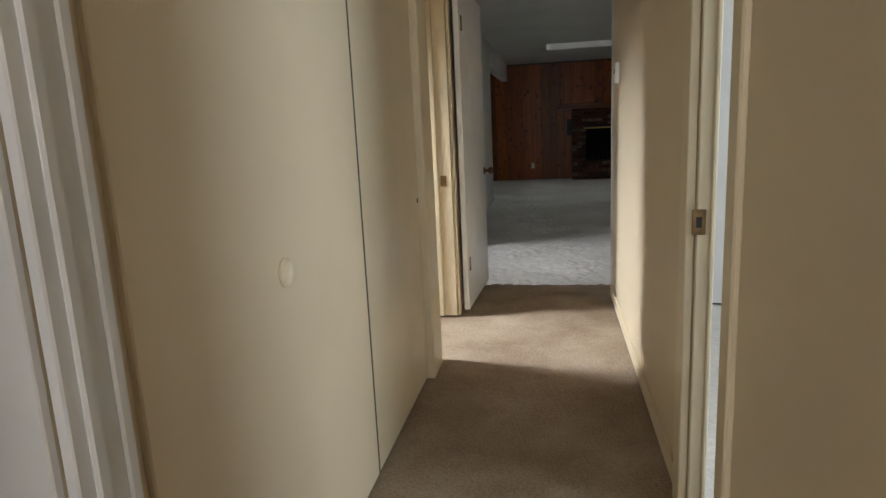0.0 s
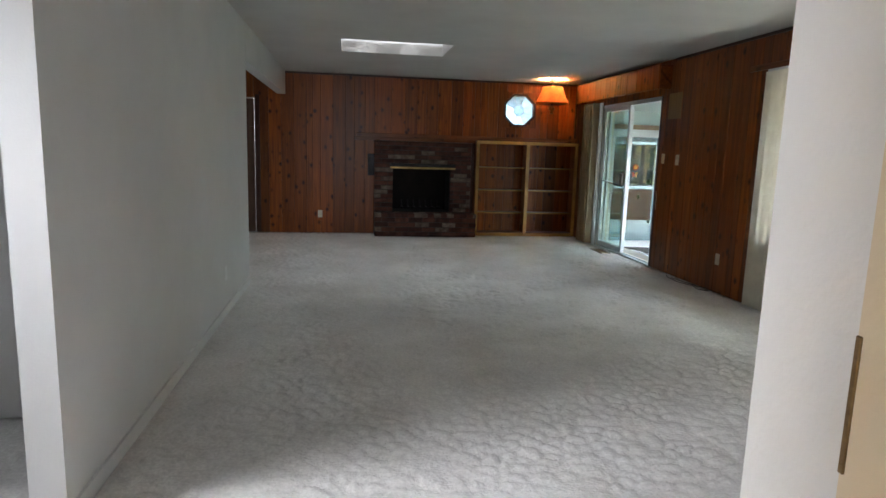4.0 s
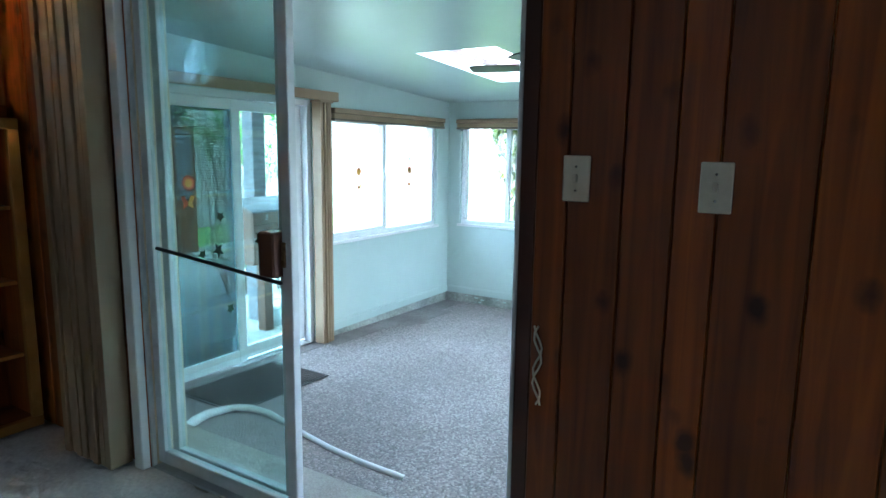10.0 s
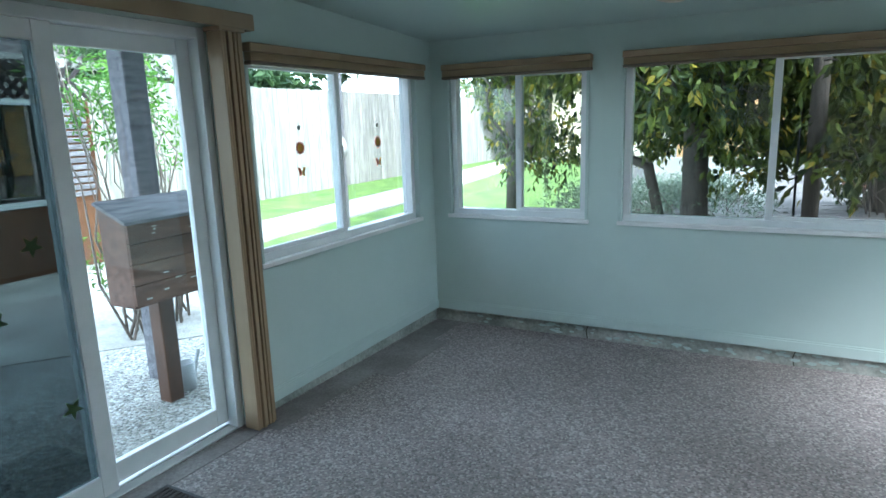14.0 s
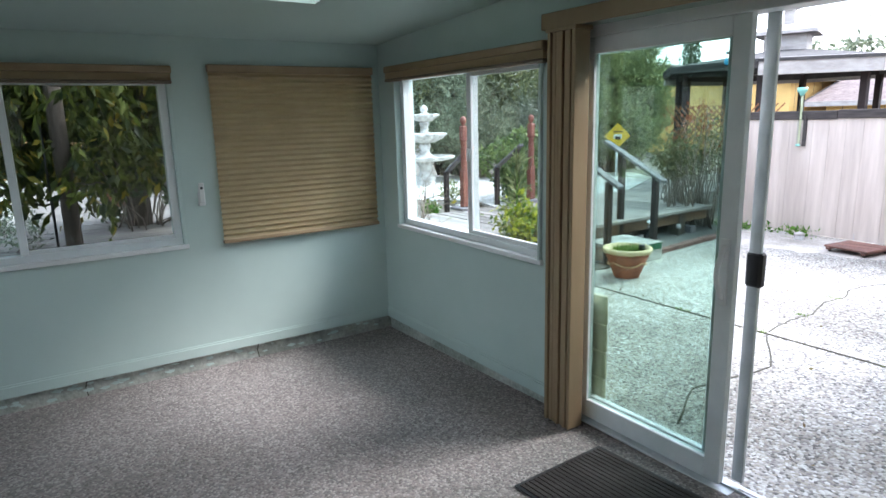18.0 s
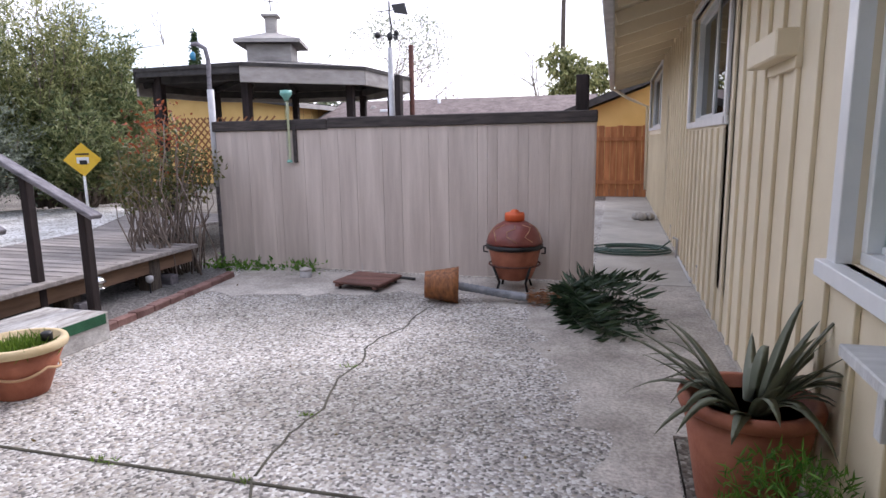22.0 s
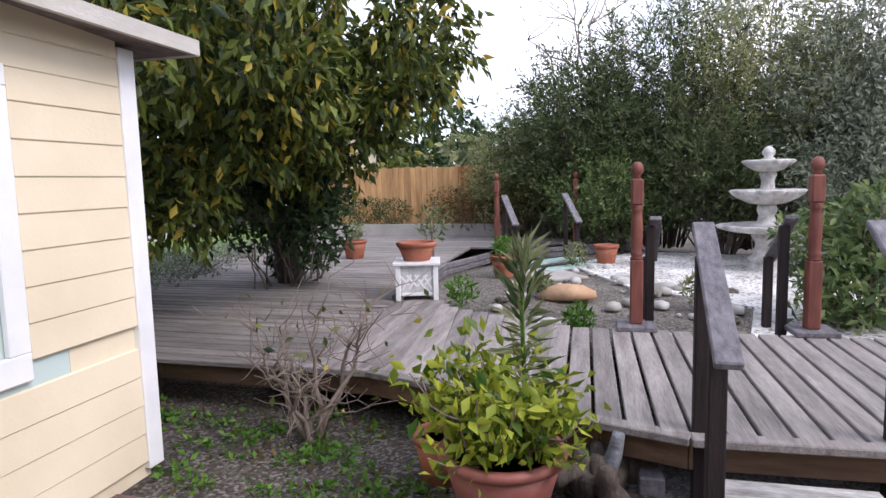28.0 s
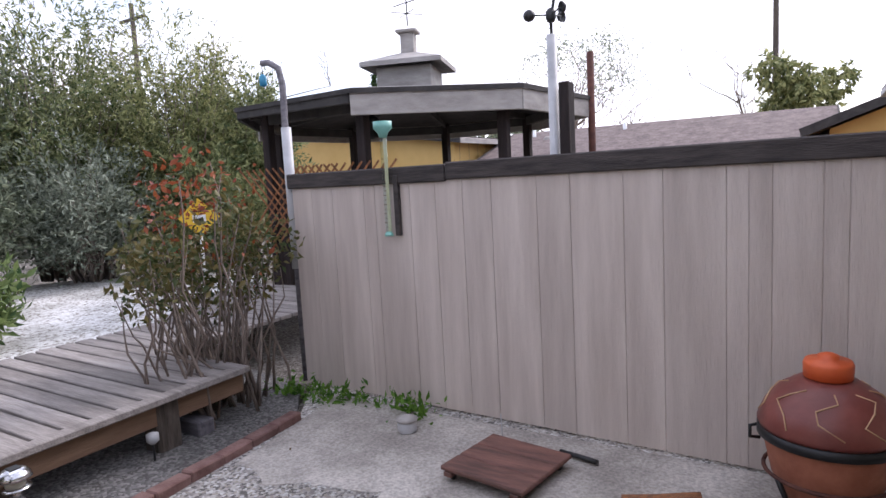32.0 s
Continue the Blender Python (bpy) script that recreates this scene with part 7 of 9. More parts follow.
# handrails and turned posts at the far side of the walkway
handrail("handrail", (10.74, 6.17, 0.95), (11.45, 6.13, 0.53), [(10.82, 6.20, DZ - 0.3), (11.35, 6.18, GZ)], "dark handrail down to the garden bed", (11.1, 6.17, GZ), "garden handrails", 0.09)
handrail("handrail", (10.74, 5.20, 0.95), (11.45, 5.17, 0.53), [(10.82, 5.23, DZ - 0.3), (11.35, 5.20, GZ)], "dark handrail down to the garden bed", (11.1, 5.2, GZ), "garden handrails", 0.09)


def newel(x, y, z, high=1.28):
    p = thing("turned_post", "turned red-brown wooden post with a ball top on a base board", "post", (x, y, z), group="turned posts")
    box("base_board", p, "rail_grey", (-0.15, -0.15, 0), (0.15, 0.15, 0.04), 0.006, "grey base board")
    box("lower_block", p, "newel_red", (-0.048, -0.048, 0.04), (0.048, 0.048, 0.55), 0.008)
    lathe("turning", p, "newel_red", [(0.046, 0.550), (0.052, 0.560), (0.038, 0.575), (0.050, 0.590), (0.040, 0.610), (0.043, 0.650), (0.046, 0.780), (0.040, 0.890), (0.036, 0.930), (0.05, 0.945), (0.036, 0.960), (0.05, 0.975)], 20)
    box("upper_block", p, "newel_red", (-0.046, -0.046, 0.975), (0.046, 0.046, 1.180), 0.012)
    lathe("ball_top", p, "newel_red", [(0.03, 1.180), (0.022, 1.200), (0.036, 1.215), (0.047, 1.245), (0.042, 1.280), (0.022, 1.305), (0.004, 1.310)], 20)
    return p


np_ = newel(10.69, 6.31, DZ)
for x, y in ((10.69, 5.06), (16.4, 8.28), (16.9, 6.95)):
    copy_thing(np_, pose(x, y, DZ, 0, 0, 3))

# far deck level with teal steps into the bed
far = thing("far_steps", "teal-painted plank steps from the far deck", "steps", (15.1, 7.3, -0.06), (0, 0, 50))
for k in range(2):
    for j in range(2):
        box("tread_board", far, "teal_paint", (-0.22 - 0.30 * k + 0.13 * j, -0.5, 0.09 - 0.07 * k + 0.0), (-0.22 - 0.30 * k + 0.13 * j + 0.125, 0.5, 0.12 - 0.07 * k), 0.004)
    box("step_leg", far, "teal_paint", (-0.2 - 0.3 * k, -0.46, 0.0), (0.0 - 0.3 * k, -0.42, 0.09 - 0.07 * k), 0.003)
    box("step_leg", far, "teal_paint", (-0.2 - 0.3 * k, 0.42, 0.0), (0.0 - 0.3 * k, 0.46, 0.09 - 0.07 * k), 0.003)
handrail("handrail", (15.45, 8.02, 1.02), (14.75, 7.75, 0.60), [(15.35, 8.0, -0.1), (14.85, 7.78, -0.1)], "grey handrail of the far steps", (15.1, 7.9, -0.06), "far handrails", 0.10)
handrail("handrail", (16.0, 7.10, 1.02), (15.3, 6.85, 0.60), [(15.9, 7.08, -0.1), (15.4, 6.88, -0.1)], "grey handrail of the far steps", (15.6, 7.0, -0.06), "far handrails", 0.10)
fd = thing("far_deck", "far level of the grey wooden deck", "deck", (17.0, 9.5, -0.06), kind="structure")
D1 = Vector((17.0, 9.5, -0.06))
x = 16.6
while x < 19.0:
    lo = 8.9 - max(0, (x - 15.4)) * 0.9
    p, q = Vector((x, max(6.3, lo), DZ - 0.015)) - D1, Vector((x + 0.05, 12.6, DZ - 0.015)) - D1
    beam("deck_board", fd, "deck_wood_y_shaded", p, q, 0.137, 0.036, 0.005)
    x += 0.147
for (a, b) in (((11.6, 8.62), (14.0, 8.66)), ((14.0, 8.66), (15.3, 8.25)), ((15.5, 8.1), (16.9, 6.35)), ((16.9, 6.35), (18.9, 6.35))):
    for z in (0.09, 0.0):
        beam("rim_joist", fd, "rail_grey", Vector((*a, z)) - D1, Vector((*b, z)) - D1, 0.05, 0.075, 0.005)

# ---------------------------------------------------------------- gazebo beyond the wall
gz = thing("gazebo", "dark octagonal garden gazebo with grey fascia and a cupola", "gazebo", (10.1, -0.8, GZ))
GR, GH = 2.3, 0.33
ph = math.radians(18.6)
cor = [(GR * math.cos(ph + math.pi / 4 * k), GR * math.sin(ph + math.pi / 4 * k)) for k in range(8)]
for k in range(8):
    (ax, ay), (bx, by) = cor[k], cor[(k + 1) % 8]
    if k in (0, 1):
        beam("edge_board", gz, "roof_dark", (ax, ay, 2.40), (bx, by, 2.38), 0.045, 0.13, 0.006, "bare dark roof edge")
    else:
        beam("fascia", gz, "fascia_grey", (ax, ay, 2.335), (bx, by, 2.335), 0.045, 0.27, 0.006)
    box("post", gz, "rail_dark", (ax * 0.86 - 0.055, ay * 0.86 - 0.055, 0.0), (ax * 0.86 + 0.055, ay * 0.86 + 0.055, 2.42), 0.008)
    beam("header", gz, "roof_dark", (ax * 0.86, ay * 0.86, 2.32), (bx * 0.86, by * 0.86, 2.32), 0.06, 0.12, 0.006)
    v = [(ax * 1.02, ay * 1.02, 2.46), (bx * 1.02, by * 1.02, 2.46), (bx * 0.18, by * 0.18, 2.72), (ax * 0.18, ay * 0.18, 2.72)]
    solid("roof_panel", v + [(x, y, z - 0.05) for x, y, z in v], [(0, 1, 2, 3), (7, 6, 5, 4), (0, 4, 5, 1), (1, 5, 6, 2), (2, 6, 7, 3), (3, 7, 4, 0)], "roof_dark", gz)
    beam("rafter", gz, "roof_dark", (ax * 0.95, ay * 0.95, 2.36), (ax * 0.15, ay * 0.15, 2.62), 0.05, 0.09, 0.005)
box("cupola_box", gz, "fascia_grey", (-0.36, -0.36, 2.62), (0.36, 0.36, 2.99), 0.01, turn=(0, 0, 20))
cp = [(0.53, 0.53), (-0.53, 0.53), (-0.53, -0.53), (0.53, -0.53)]
for k in range(4):
    (ax, ay), (bx, by) = cp[k], cp[(k + 1) % 4]
    v = [(ax, ay, 3.05), (bx, by, 3.05), (bx * 0.2, by * 0.2, 3.20), (ax * 0.2, ay * 0.2, 3.20)]
    ob = solid("cupola_roof", v + [(x, y, z - 0.06) for x, y, z in v], [(0, 1, 2, 3), (7, 6, 5, 4), (0, 4, 5, 1), (1, 5, 6, 2), (2, 6, 7, 3), (3, 7, 4, 0)], "fascia_grey", gz, turn=(0, 0, 20))
box("cupola_chimney", gz, "fascia_grey", (-0.09, -0.09, 3.16), (0.09, 0.09, 3.46), 0.008, turn=(0, 0, 20))
box("chimney_cap", gz, "fascia_grey", (-0.14, -0.14, 3.46), (0.14, 0.14, 3.50), 0.008, turn=(0, 0, 20))
tubes("weather_vane", gz, "black_iron", [([(0, 0, 3.56), (0, 0, 4.0)], 0.01), ([(-0.25, 0.05, 3.86), (0.25, -0.05, 3.86)], 0.008), ([(-0.12, -0.2, 3.72), (0.12, 0.2, 3.72)], 0.006), ([(-0.2, 0.12, 3.72), (0.2, -0.12, 3.72)], 0.006)], 5)
prism("vane_figure", gz, "black_iron", [(-0.24, 0.0), (-0.16, 0.05), (-0.05, 0.07), (0.08, 0.05), (0.2, 0.09), (0.16, 0.0), (0.05, -0.03), (-0.12, -0.03)], -0.004, 0.004, "", (0, 0, 3.94), (90, 0, 0))
lathe("lantern", gz, "black_iron", [(0.03, 2.02), (0.09, 2.04), (0.075, 2.06), (0.07, 2.2), (0.10, 2.24), (0.02, 2.32)], 12, (-0.3, 1.3, 0))
lat = thing("lattice_screen", "dark diamond lattice panel beside the gazebo", "lattice", (9.6, 1.2, GZ))
for s in (1, -1):
    for k in range(14):
        a = -0.2 + 0.11 * k
        z0, z1 = 0.9, 1.75
        beam("lattice_strip", lat, "rust_bark", (a - (0.42 if s > 0 else -0.42), 0.01 * s, z0), (a + (0.42 if s > 0 else -0.42), 0.01 * s, z1), 0.008, 0.022, 0.001)

# ---------------------------------------------------------------- fences
def board_fence(name, label, a, b, z0, high, mat, wide=0.14, seed=1, cap=False):
    a, b = Vector((*a, z0)), Vector((*b, z0))
    d = (b - a).normalized()
    L_ = (b - a).length
    f = thing(name, label, "fence", tuple(a), (0, 0, math.degrees(math.atan2(d.y, d.x))), kind="structure")
    r = random.Random(seed)
    u = 0.0
    while u < L_:
        w = wide * r.uniform(0.9, 1.08)
        box("fence_board", f, mat, (u, -0.01, 0.0), (u + w - 0.006, 0.01, high + r.uniform(-0.015, 0.015)), 0.004, turn=(r.uniform(-0.4, 0.4), r.uniform(-0.4, 0.4), 0))
        u += w
    for z in (0.3, high - 0.35):
        box("fence_rail", f, mat, (0, 0.012, z), (L_, 0.05, z + 0.09), 0.004)
    if cap:
        box("fence_cap", f, mat, (0, -0.03, high), (L_, 0.06, high + 0.03), 0.004)
    return f


board_fence("fence", "bright orange-brown cedar fence across the side path", (3.72, -6.35), (7.9, -6.6), GZ, 1.66, "fence_red", 0.14, 3)
board_fence("fence", "pale new cedar fence behind the raised bed", (19.6, 13.6), (19.75, 9.70), 0.30, 1.31, "fence_new", 0.14, 4)
board_fence("fence", "reddish cedar fence behind the shrubs", (19.75, 9.70), (20.4, 4.5), 0.30, 1.30, "fence_red", 0.15, 5)
board_fence("fence", "sun-bleached old board fence beyond the lawn", (5.5, 21.5), (31.0, 21.75), GZ, 2.47, "fence_old", 0.17, 6)
patch("raised_bed", "soil", [(18.9, 6.0), (30, 3.0), (30, 16.0), (18.9, 14.0)], GZ - 0.05, 0.30, "raised planting bed behind a concrete curb", "bed")
patch("bed_curb", "concrete", [(18.75, 6.0), (18.92, 6.0), (18.92, 14.0), (18.75, 14.0)], GZ - 0.05, 0.34, "pale concrete retaining curb", "curb")
patch("far_lawn", "grass_ground", [(19.0, 9.0), (19.5, 9.0), (19.5, 13.5), (19.0, 13.5)], 0.25, 0.31, "strip of grass behind the curb", "lawn")

# ---------------------------------------------------------------- house outside: battens, eave, siding
hw = thing("house_cladding", "cream boards and battens on the patio side of the house", "cladding", (OUT, 3.0, GZ), kind="structure")
yb = -6.1
while yb < 9.0:
    for z0, z1 in ((0.02, 0.86), (0.92, 2.66)) if 6.36 < yb < 8.98 else ((0.02, 1.44), (2.64, 2.68)) if 1.75 < yb < 4.2 or -6.0 < yb < -2.25 else ((0.02, 2.66),):
        if 6.36 < yb < 8.98 and z0 > 0.5:
            continue
        box("batten", hw, "house_cream", (0.0, yb - 3.0 - 0.022, z0), (0.02, yb - 3.0 + 0.022, z1), 0.003)
    yb += 0.30
box("footing", hw, "concrete", (-0.06, -9.4, -0.03), (0.018, 5.98, 0.02), 0.003)
vt = thing("wall_vent_hood", "cream painted hood on the house wall", "vent hood", (OUT, 5.62, 1.40))
box("hood_top", vt, "house_cream", (0.0, -0.30, 0.03), (0.11, 0.30, 0.15), 0.008)
box("hood_lip", vt, "house_cream", (0.0, -0.20, -0.02), (0.03, 0.31, 0.03), 0.004)
ev = thing("roof_eave", "cream open eave with rafters, boards and a white gutter", "eave", (OUT, 3.0, 2.10), kind="structure")
for k in range(19):
    yy = -9.3 + 0.8 * k
    beam("rafter", ev, "house_cream", (-0.3, yy, 0.42), (0.78, yy, 0.13), 0.05, 0.12, 0.004)
v = [(-0.4, -9.6, 0.52), (0.86, -9.6, 0.18), (0.86, 6.1, 0.18), (-0.4, 6.1, 0.52)]
solid("soffit_boards", v + [(x, y, z + 0.025) for x, y, z in v], [(3, 2, 1, 0), (4, 5, 6, 7), (0, 1, 5, 4), (1, 2, 6, 5), (2, 3, 7, 6), (3, 0, 4, 7)], "house_cream", ev)
box("gutter", ev, "pipe_grey", (0.80, -9.6, 0.10), (0.90, 6.1, 0.20), 0.012)
v = [(-4.0, -9.7, 1.55), (0.88, -9.7, 0.215), (0.88, 6.1, 0.215), (-4.0, 6.1, 1.55)]
solid("shingles", v + [(x, y, z + 0.03) for x, y, z in v], [(3, 2, 1, 0), (4, 5, 6, 7), (0, 1, 5, 4), (1, 2, 6, 5), (2, 3, 7, 6), (3, 0, 4, 7)], "roof_brown", ev)
tube("downspout", ev, "house_cream", [(0.80, -9.2, 0.10), (0.5, -9.25, -0.1), (0.06, -9.25, -0.3), (0.04, -9.25, -2.2)], 0.035, 8)

lapw = thing("sunroom_siding", "cream lap siding and white corner trim on the sunroom", "cladding", (6.8, SY0 - 0.145, GZ), kind="structure")
z = 0.10
while z < 0.72:
    box("lap_board", lapw, "house_cream", (-1.18, -0.02, z), (1.56, 0.0, z + 0.158), 0.006, turn=(-2.5, 0, 0))
    z += 0.155
for z in (2.06, 2.20):
    box("lap_board", lapw, "house_cream", (-1.18, -0.02, z), (1.56, 0.0, z + 0.14), 0.006, turn=(-2.5, 0, 0))
box("corner_trim", lapw, "white_paint", (1.555, -0.035, 0.06), (1.665, 0.15, 2.26), 0.006)
box("window_trim", lapw, "white_paint", (-0.98, -0.035, 0.76), (0.92, 0.0, 0.88), 0.005)
box("window_trim", lapw, "white_paint", (-0.98, -0.035, 1.98), (0.92, 0.0, 2.07), 0.005)
box("window_trim", lapw, "white_paint", (0.82, -0.035, 0.88), (0.92, 0.0, 1.98), 0.005)
box("window_trim", lapw, "white_paint", (-0.98, -0.035, 0.88), (-0.88, 0.0, 1.98), 0.005)
z = 0.84
while z < 1.95:
    box("lap_board", lapw, "house_cream", (0.925, -0.02, z), (1.56, 0.0, z + 0.158), 0.006, turn=(-2.5, 0, 0))
    z += 0.155
boxes("wall_sun_corner", None, "house_cream", [((SX1 + 0.142, SY0 - 0.14, -0.3), (SX1 + 0.60, SY0, 1.88))], "cream outer corner wall of the sunroom", "structure", "wall")
boxes("roof_fascia", None, "fascia_pale", [((SX1 + 0.89, SY0 - 0.38, 1.985), (SX1 + 0.93, SY1 + 0.38, 2.065)), ((OUT, SY0 - 0.385, 1.99), (SX1 + 0.93, SY0 - 0.355, 2.07))], "weathered pale fascia board of the sunroom roof", "structure", "fascia")

# ---------------------------------------------------------------- trees and shrubs
def limb(rng, a, b, r0, r1, n=6, wob=0.06):
    a, b = np.asarray(a, float), np.asarray(b, float)
    ln = np.linalg.norm(b - a)
    pts = [a + (b - a) * k / n + (rng.normal(0, wob * ln, 3) if 0 < k < n else 0) for k in range(n + 1)]
    return [tuple(p) for p in pts], [r0 + (r1 - r0) * k / n for k in range(n + 1)]


def sprays(rng, roots, lean, long, per, sag=0.0):
    """Leaves in short twigs: from each root, per leaves along a line that leans outward."""
    n = len(roots)
    way = rng.normal(0, 0.6, (n, 3)) + lean
    way /= np.linalg.norm(way, axis=1, keepdims=True) + 1e-9
    span = (long * rng.uniform(0.4, 1.2, n))[:, None, None]
    u = np.linspace(0.08, 1.0, per)[None, :, None]
    spots = roots[:, None, :] + way[:, None, :] * span * u + rng.normal(0, 0.025, (n, per, 3))
    spots[:, :, 2] -= sag * (u * span)[:, :, 0] ** 2
    aims = np.repeat(way[:, None, :], per, 1) + rng.normal(0, 0.45, (n, per, 3))
    return spots.reshape(-1, 3), aims.reshape(-1, 3)


def tree(name, label, at, trunk, limbs, lumps, leaves, size, mat, seed, bark="bark", slim=0.42, droop=0.3, category="tree", shell=0.35):
    """trunk: points and radii; limbs: (from, to, radius); lumps: centre, radius; all from the base."""
    rng = np.random.default_rng(seed)
    t = thing(name, label, category, at)
    runs = [trunk]
    for a, b, r in limbs:
        runs.append(limb(rng, a, b, r, r * 0.35))
    tubes("trunk", t, bark, runs, 9)
    twigs, spots = [], []
    total = sum(r[0] * r[1] * r[2] for _, r in lumps)
    for c, r in lumps:
        n = max(40, int(leaves * r[0] * r[1] * r[2] / total))
        s = cloud(rng, c, r, n, shell)
        spots.append(s)
        for k in range(6):
            twigs.append(limb(rng, (c[0] + rng.normal(0, 0.1), c[1] + rng.normal(0, 0.1), c[2] - r[2] * 0.6), s[rng.integers(n)], 0.012, 0.004, 4, 0.08))
    tagged(tubes("twig_work", t, bark, twigs, 4), "", "", "", "stuff")
    roots = np.concatenate(spots)
    spots, aims = sprays(rng, roots[rng.permutation(len(roots))[:len(roots) // 7]], np.array([0, 0, -0.25]), 0.32, 9, 0.4)
    foliage("crown", t, mat, spots, size, slim, droop, seed, aim=aims)
    return t


rt = np.random.default_rng(21)
lumps = []
for k in range(34):
    a, r = rt.uniform(0, 6.28), rt.uniform(0.2, 2.0)
    lumps.append(((r * math.cos(a), r * math.sin(a) * 1.15, rt.uniform(2.3, 4.6)), (rt.uniform(0.45, 0.85),) * 2 + (rt.uniform(0.4, 0.75),)))
for x, y, z in ((-0.6, -1.6, 2.4), (0.2, -2.1, 2.6), (-0.9, -0.6, 1.6), (-1.0, 0.3, 1.4), (0.6, -1.2, 2.1), (-0.3, 1.2, 1.35), (0.8, 0.5, 1.7), (0.3, -2.4, 3.0), (0.9, -2.2, 2.8),
                (1.3, -0.5, 2.0), (1.7, -0.6, 2.1), (0.9, -0.5, 2.1), (-0.6, -1.2, 2.1), (-1.7, -0.9, 2.5), (-1.9, 0.4, 2.3)):
    lumps.append(((x, y, z), (0.48, 0.48, 0.5)))
tree("shade_tree", "broad evergreen tree with glossy drooping leaves", (11.1, 10.6, GZ),
     ([(1.6, -0.3, -0.05), (1.45, -0.3, 0.7), (1.2, -0.25, 1.3), (0.9, -0.2, 2.0), (0.5, -0.2, 3.2)], [0.17, 0.15, 0.14, 0.13, 0.07]),
     [((1.3, -0.3, 1.0), (-0.8, 0.8, 2.6), 0.08), ((1.2, -0.25, 1.4), (0.8, -1.6, 3.0), 0.08), ((0.9, -0.2, 2.0), (1.6, 0.6, 3.4), 0.07), ((0.9, -0.2, 2.0), (-0.8, -1.2, 3.6), 0.07)],
     lumps, 46000, 0.122, "leaf_tree", 5, droop=0.45)
lumps = []
for k in range(22):
    a, r = rt.uniform(0, 6.28), rt.uniform(0.2, 1.9)
    lumps.append(((r * math.cos(a), r * math.sin(a), rt.uniform(1.6, 4.2)), (rt.uniform(0.45, 0.8),) * 2 + (rt.uniform(0.4, 0.8),)))
tree("shade_tree", "evergreen tree with a forked dark trunk beyond the sunroom windows", (11.2, 12.28, GZ),
     ([(0, 0, -0.05), (0.02, 0.02, 0.9), (0.0, 0.05, 2.0), (0.1, 0.0, 3.4)], [0.17, 0.145, 0.13, 0.07]),
     [((0, 0, 0.40), (0.0, 1.3, 1.75), 0.085), ((0, 0, 1.4), (-1.2, -0.6, 2.9), 0.07), ((0, 0, 2.0), (1.2, 0.8, 3.4), 0.07)], lumps, 19000, 0.12, "leaf_tree", 6, droop=0.45)
lumps = [((rt.uniform(-0.5, 0.5), rt.uniform(-0.5, 0.5), rt.uniform(1.3, 2.8)), (0.4, 0.4, 0.5)) for k in range(8)]
tree("shade_tree", "slender evergreen tree hanging over the lawn", (11.2, 14.6, GZ), ([(0, 0, 0), (0.05, 0, 1.2), (0, 0.1, 2.6)], [0.08, 0.07, 0.03]), [((0, 0, 1.2), (-0.5, 0.2, 2.2), 0.03)], lumps, 3000, 0.10, "leaf_tree", 7, droop=0.5)
dk = thing("lamp_post", "dark slim post standing on the deck", "post", (9.95, 11.18, DZ))
tube("post", dk, "bark", [(0, 0, 0), (0, 0, 2.3)], 0.07, 10)
tube("side_pole", dk, "black_iron", [(0.02, 0.13, 0), (0.02, 0.13, 1.4)], 0.012, 6)


def shrub(name, label, at, lumps_, leaves, size, mat, seed, stems=9, droop=0.0, slim=0.32, up=0.4, shell=0.25, category="shrub"):
    rng = np.random.default_rng(seed)
    t = thing(name, label, category, at)
    runs, spots = [], []
    total = sum(r[0] * r[1] * r[2] for _, r in lumps_)
    for c, r in lumps_:
        n = max(30, int(leaves * r[0] * r[1] * r[2] / total))
        s = cloud(rng, c, r, n, shell)
        s = s[s[:, 2] > 0.02]
        spots.append(s)
        for k in range(stems):
            runs.append(limb(rng, (c[0] * 0.6 + rng.normal(0, 0.12), c[1] * 0.6 + rng.normal(0, 0.12), 0.0), s[rng.integers(len(s))], 0.012, 0.003, 5, 0.03))
    tubes("stem", t, "twig", runs, 4)
    foliage("leaves", t, mat, np.concatenate(spots), size, slim, droop, seed, up=up)
    return t


# tall loose hedge behind the garden: arching branches with small leaves along them
rh = np.random.default_rng(40)


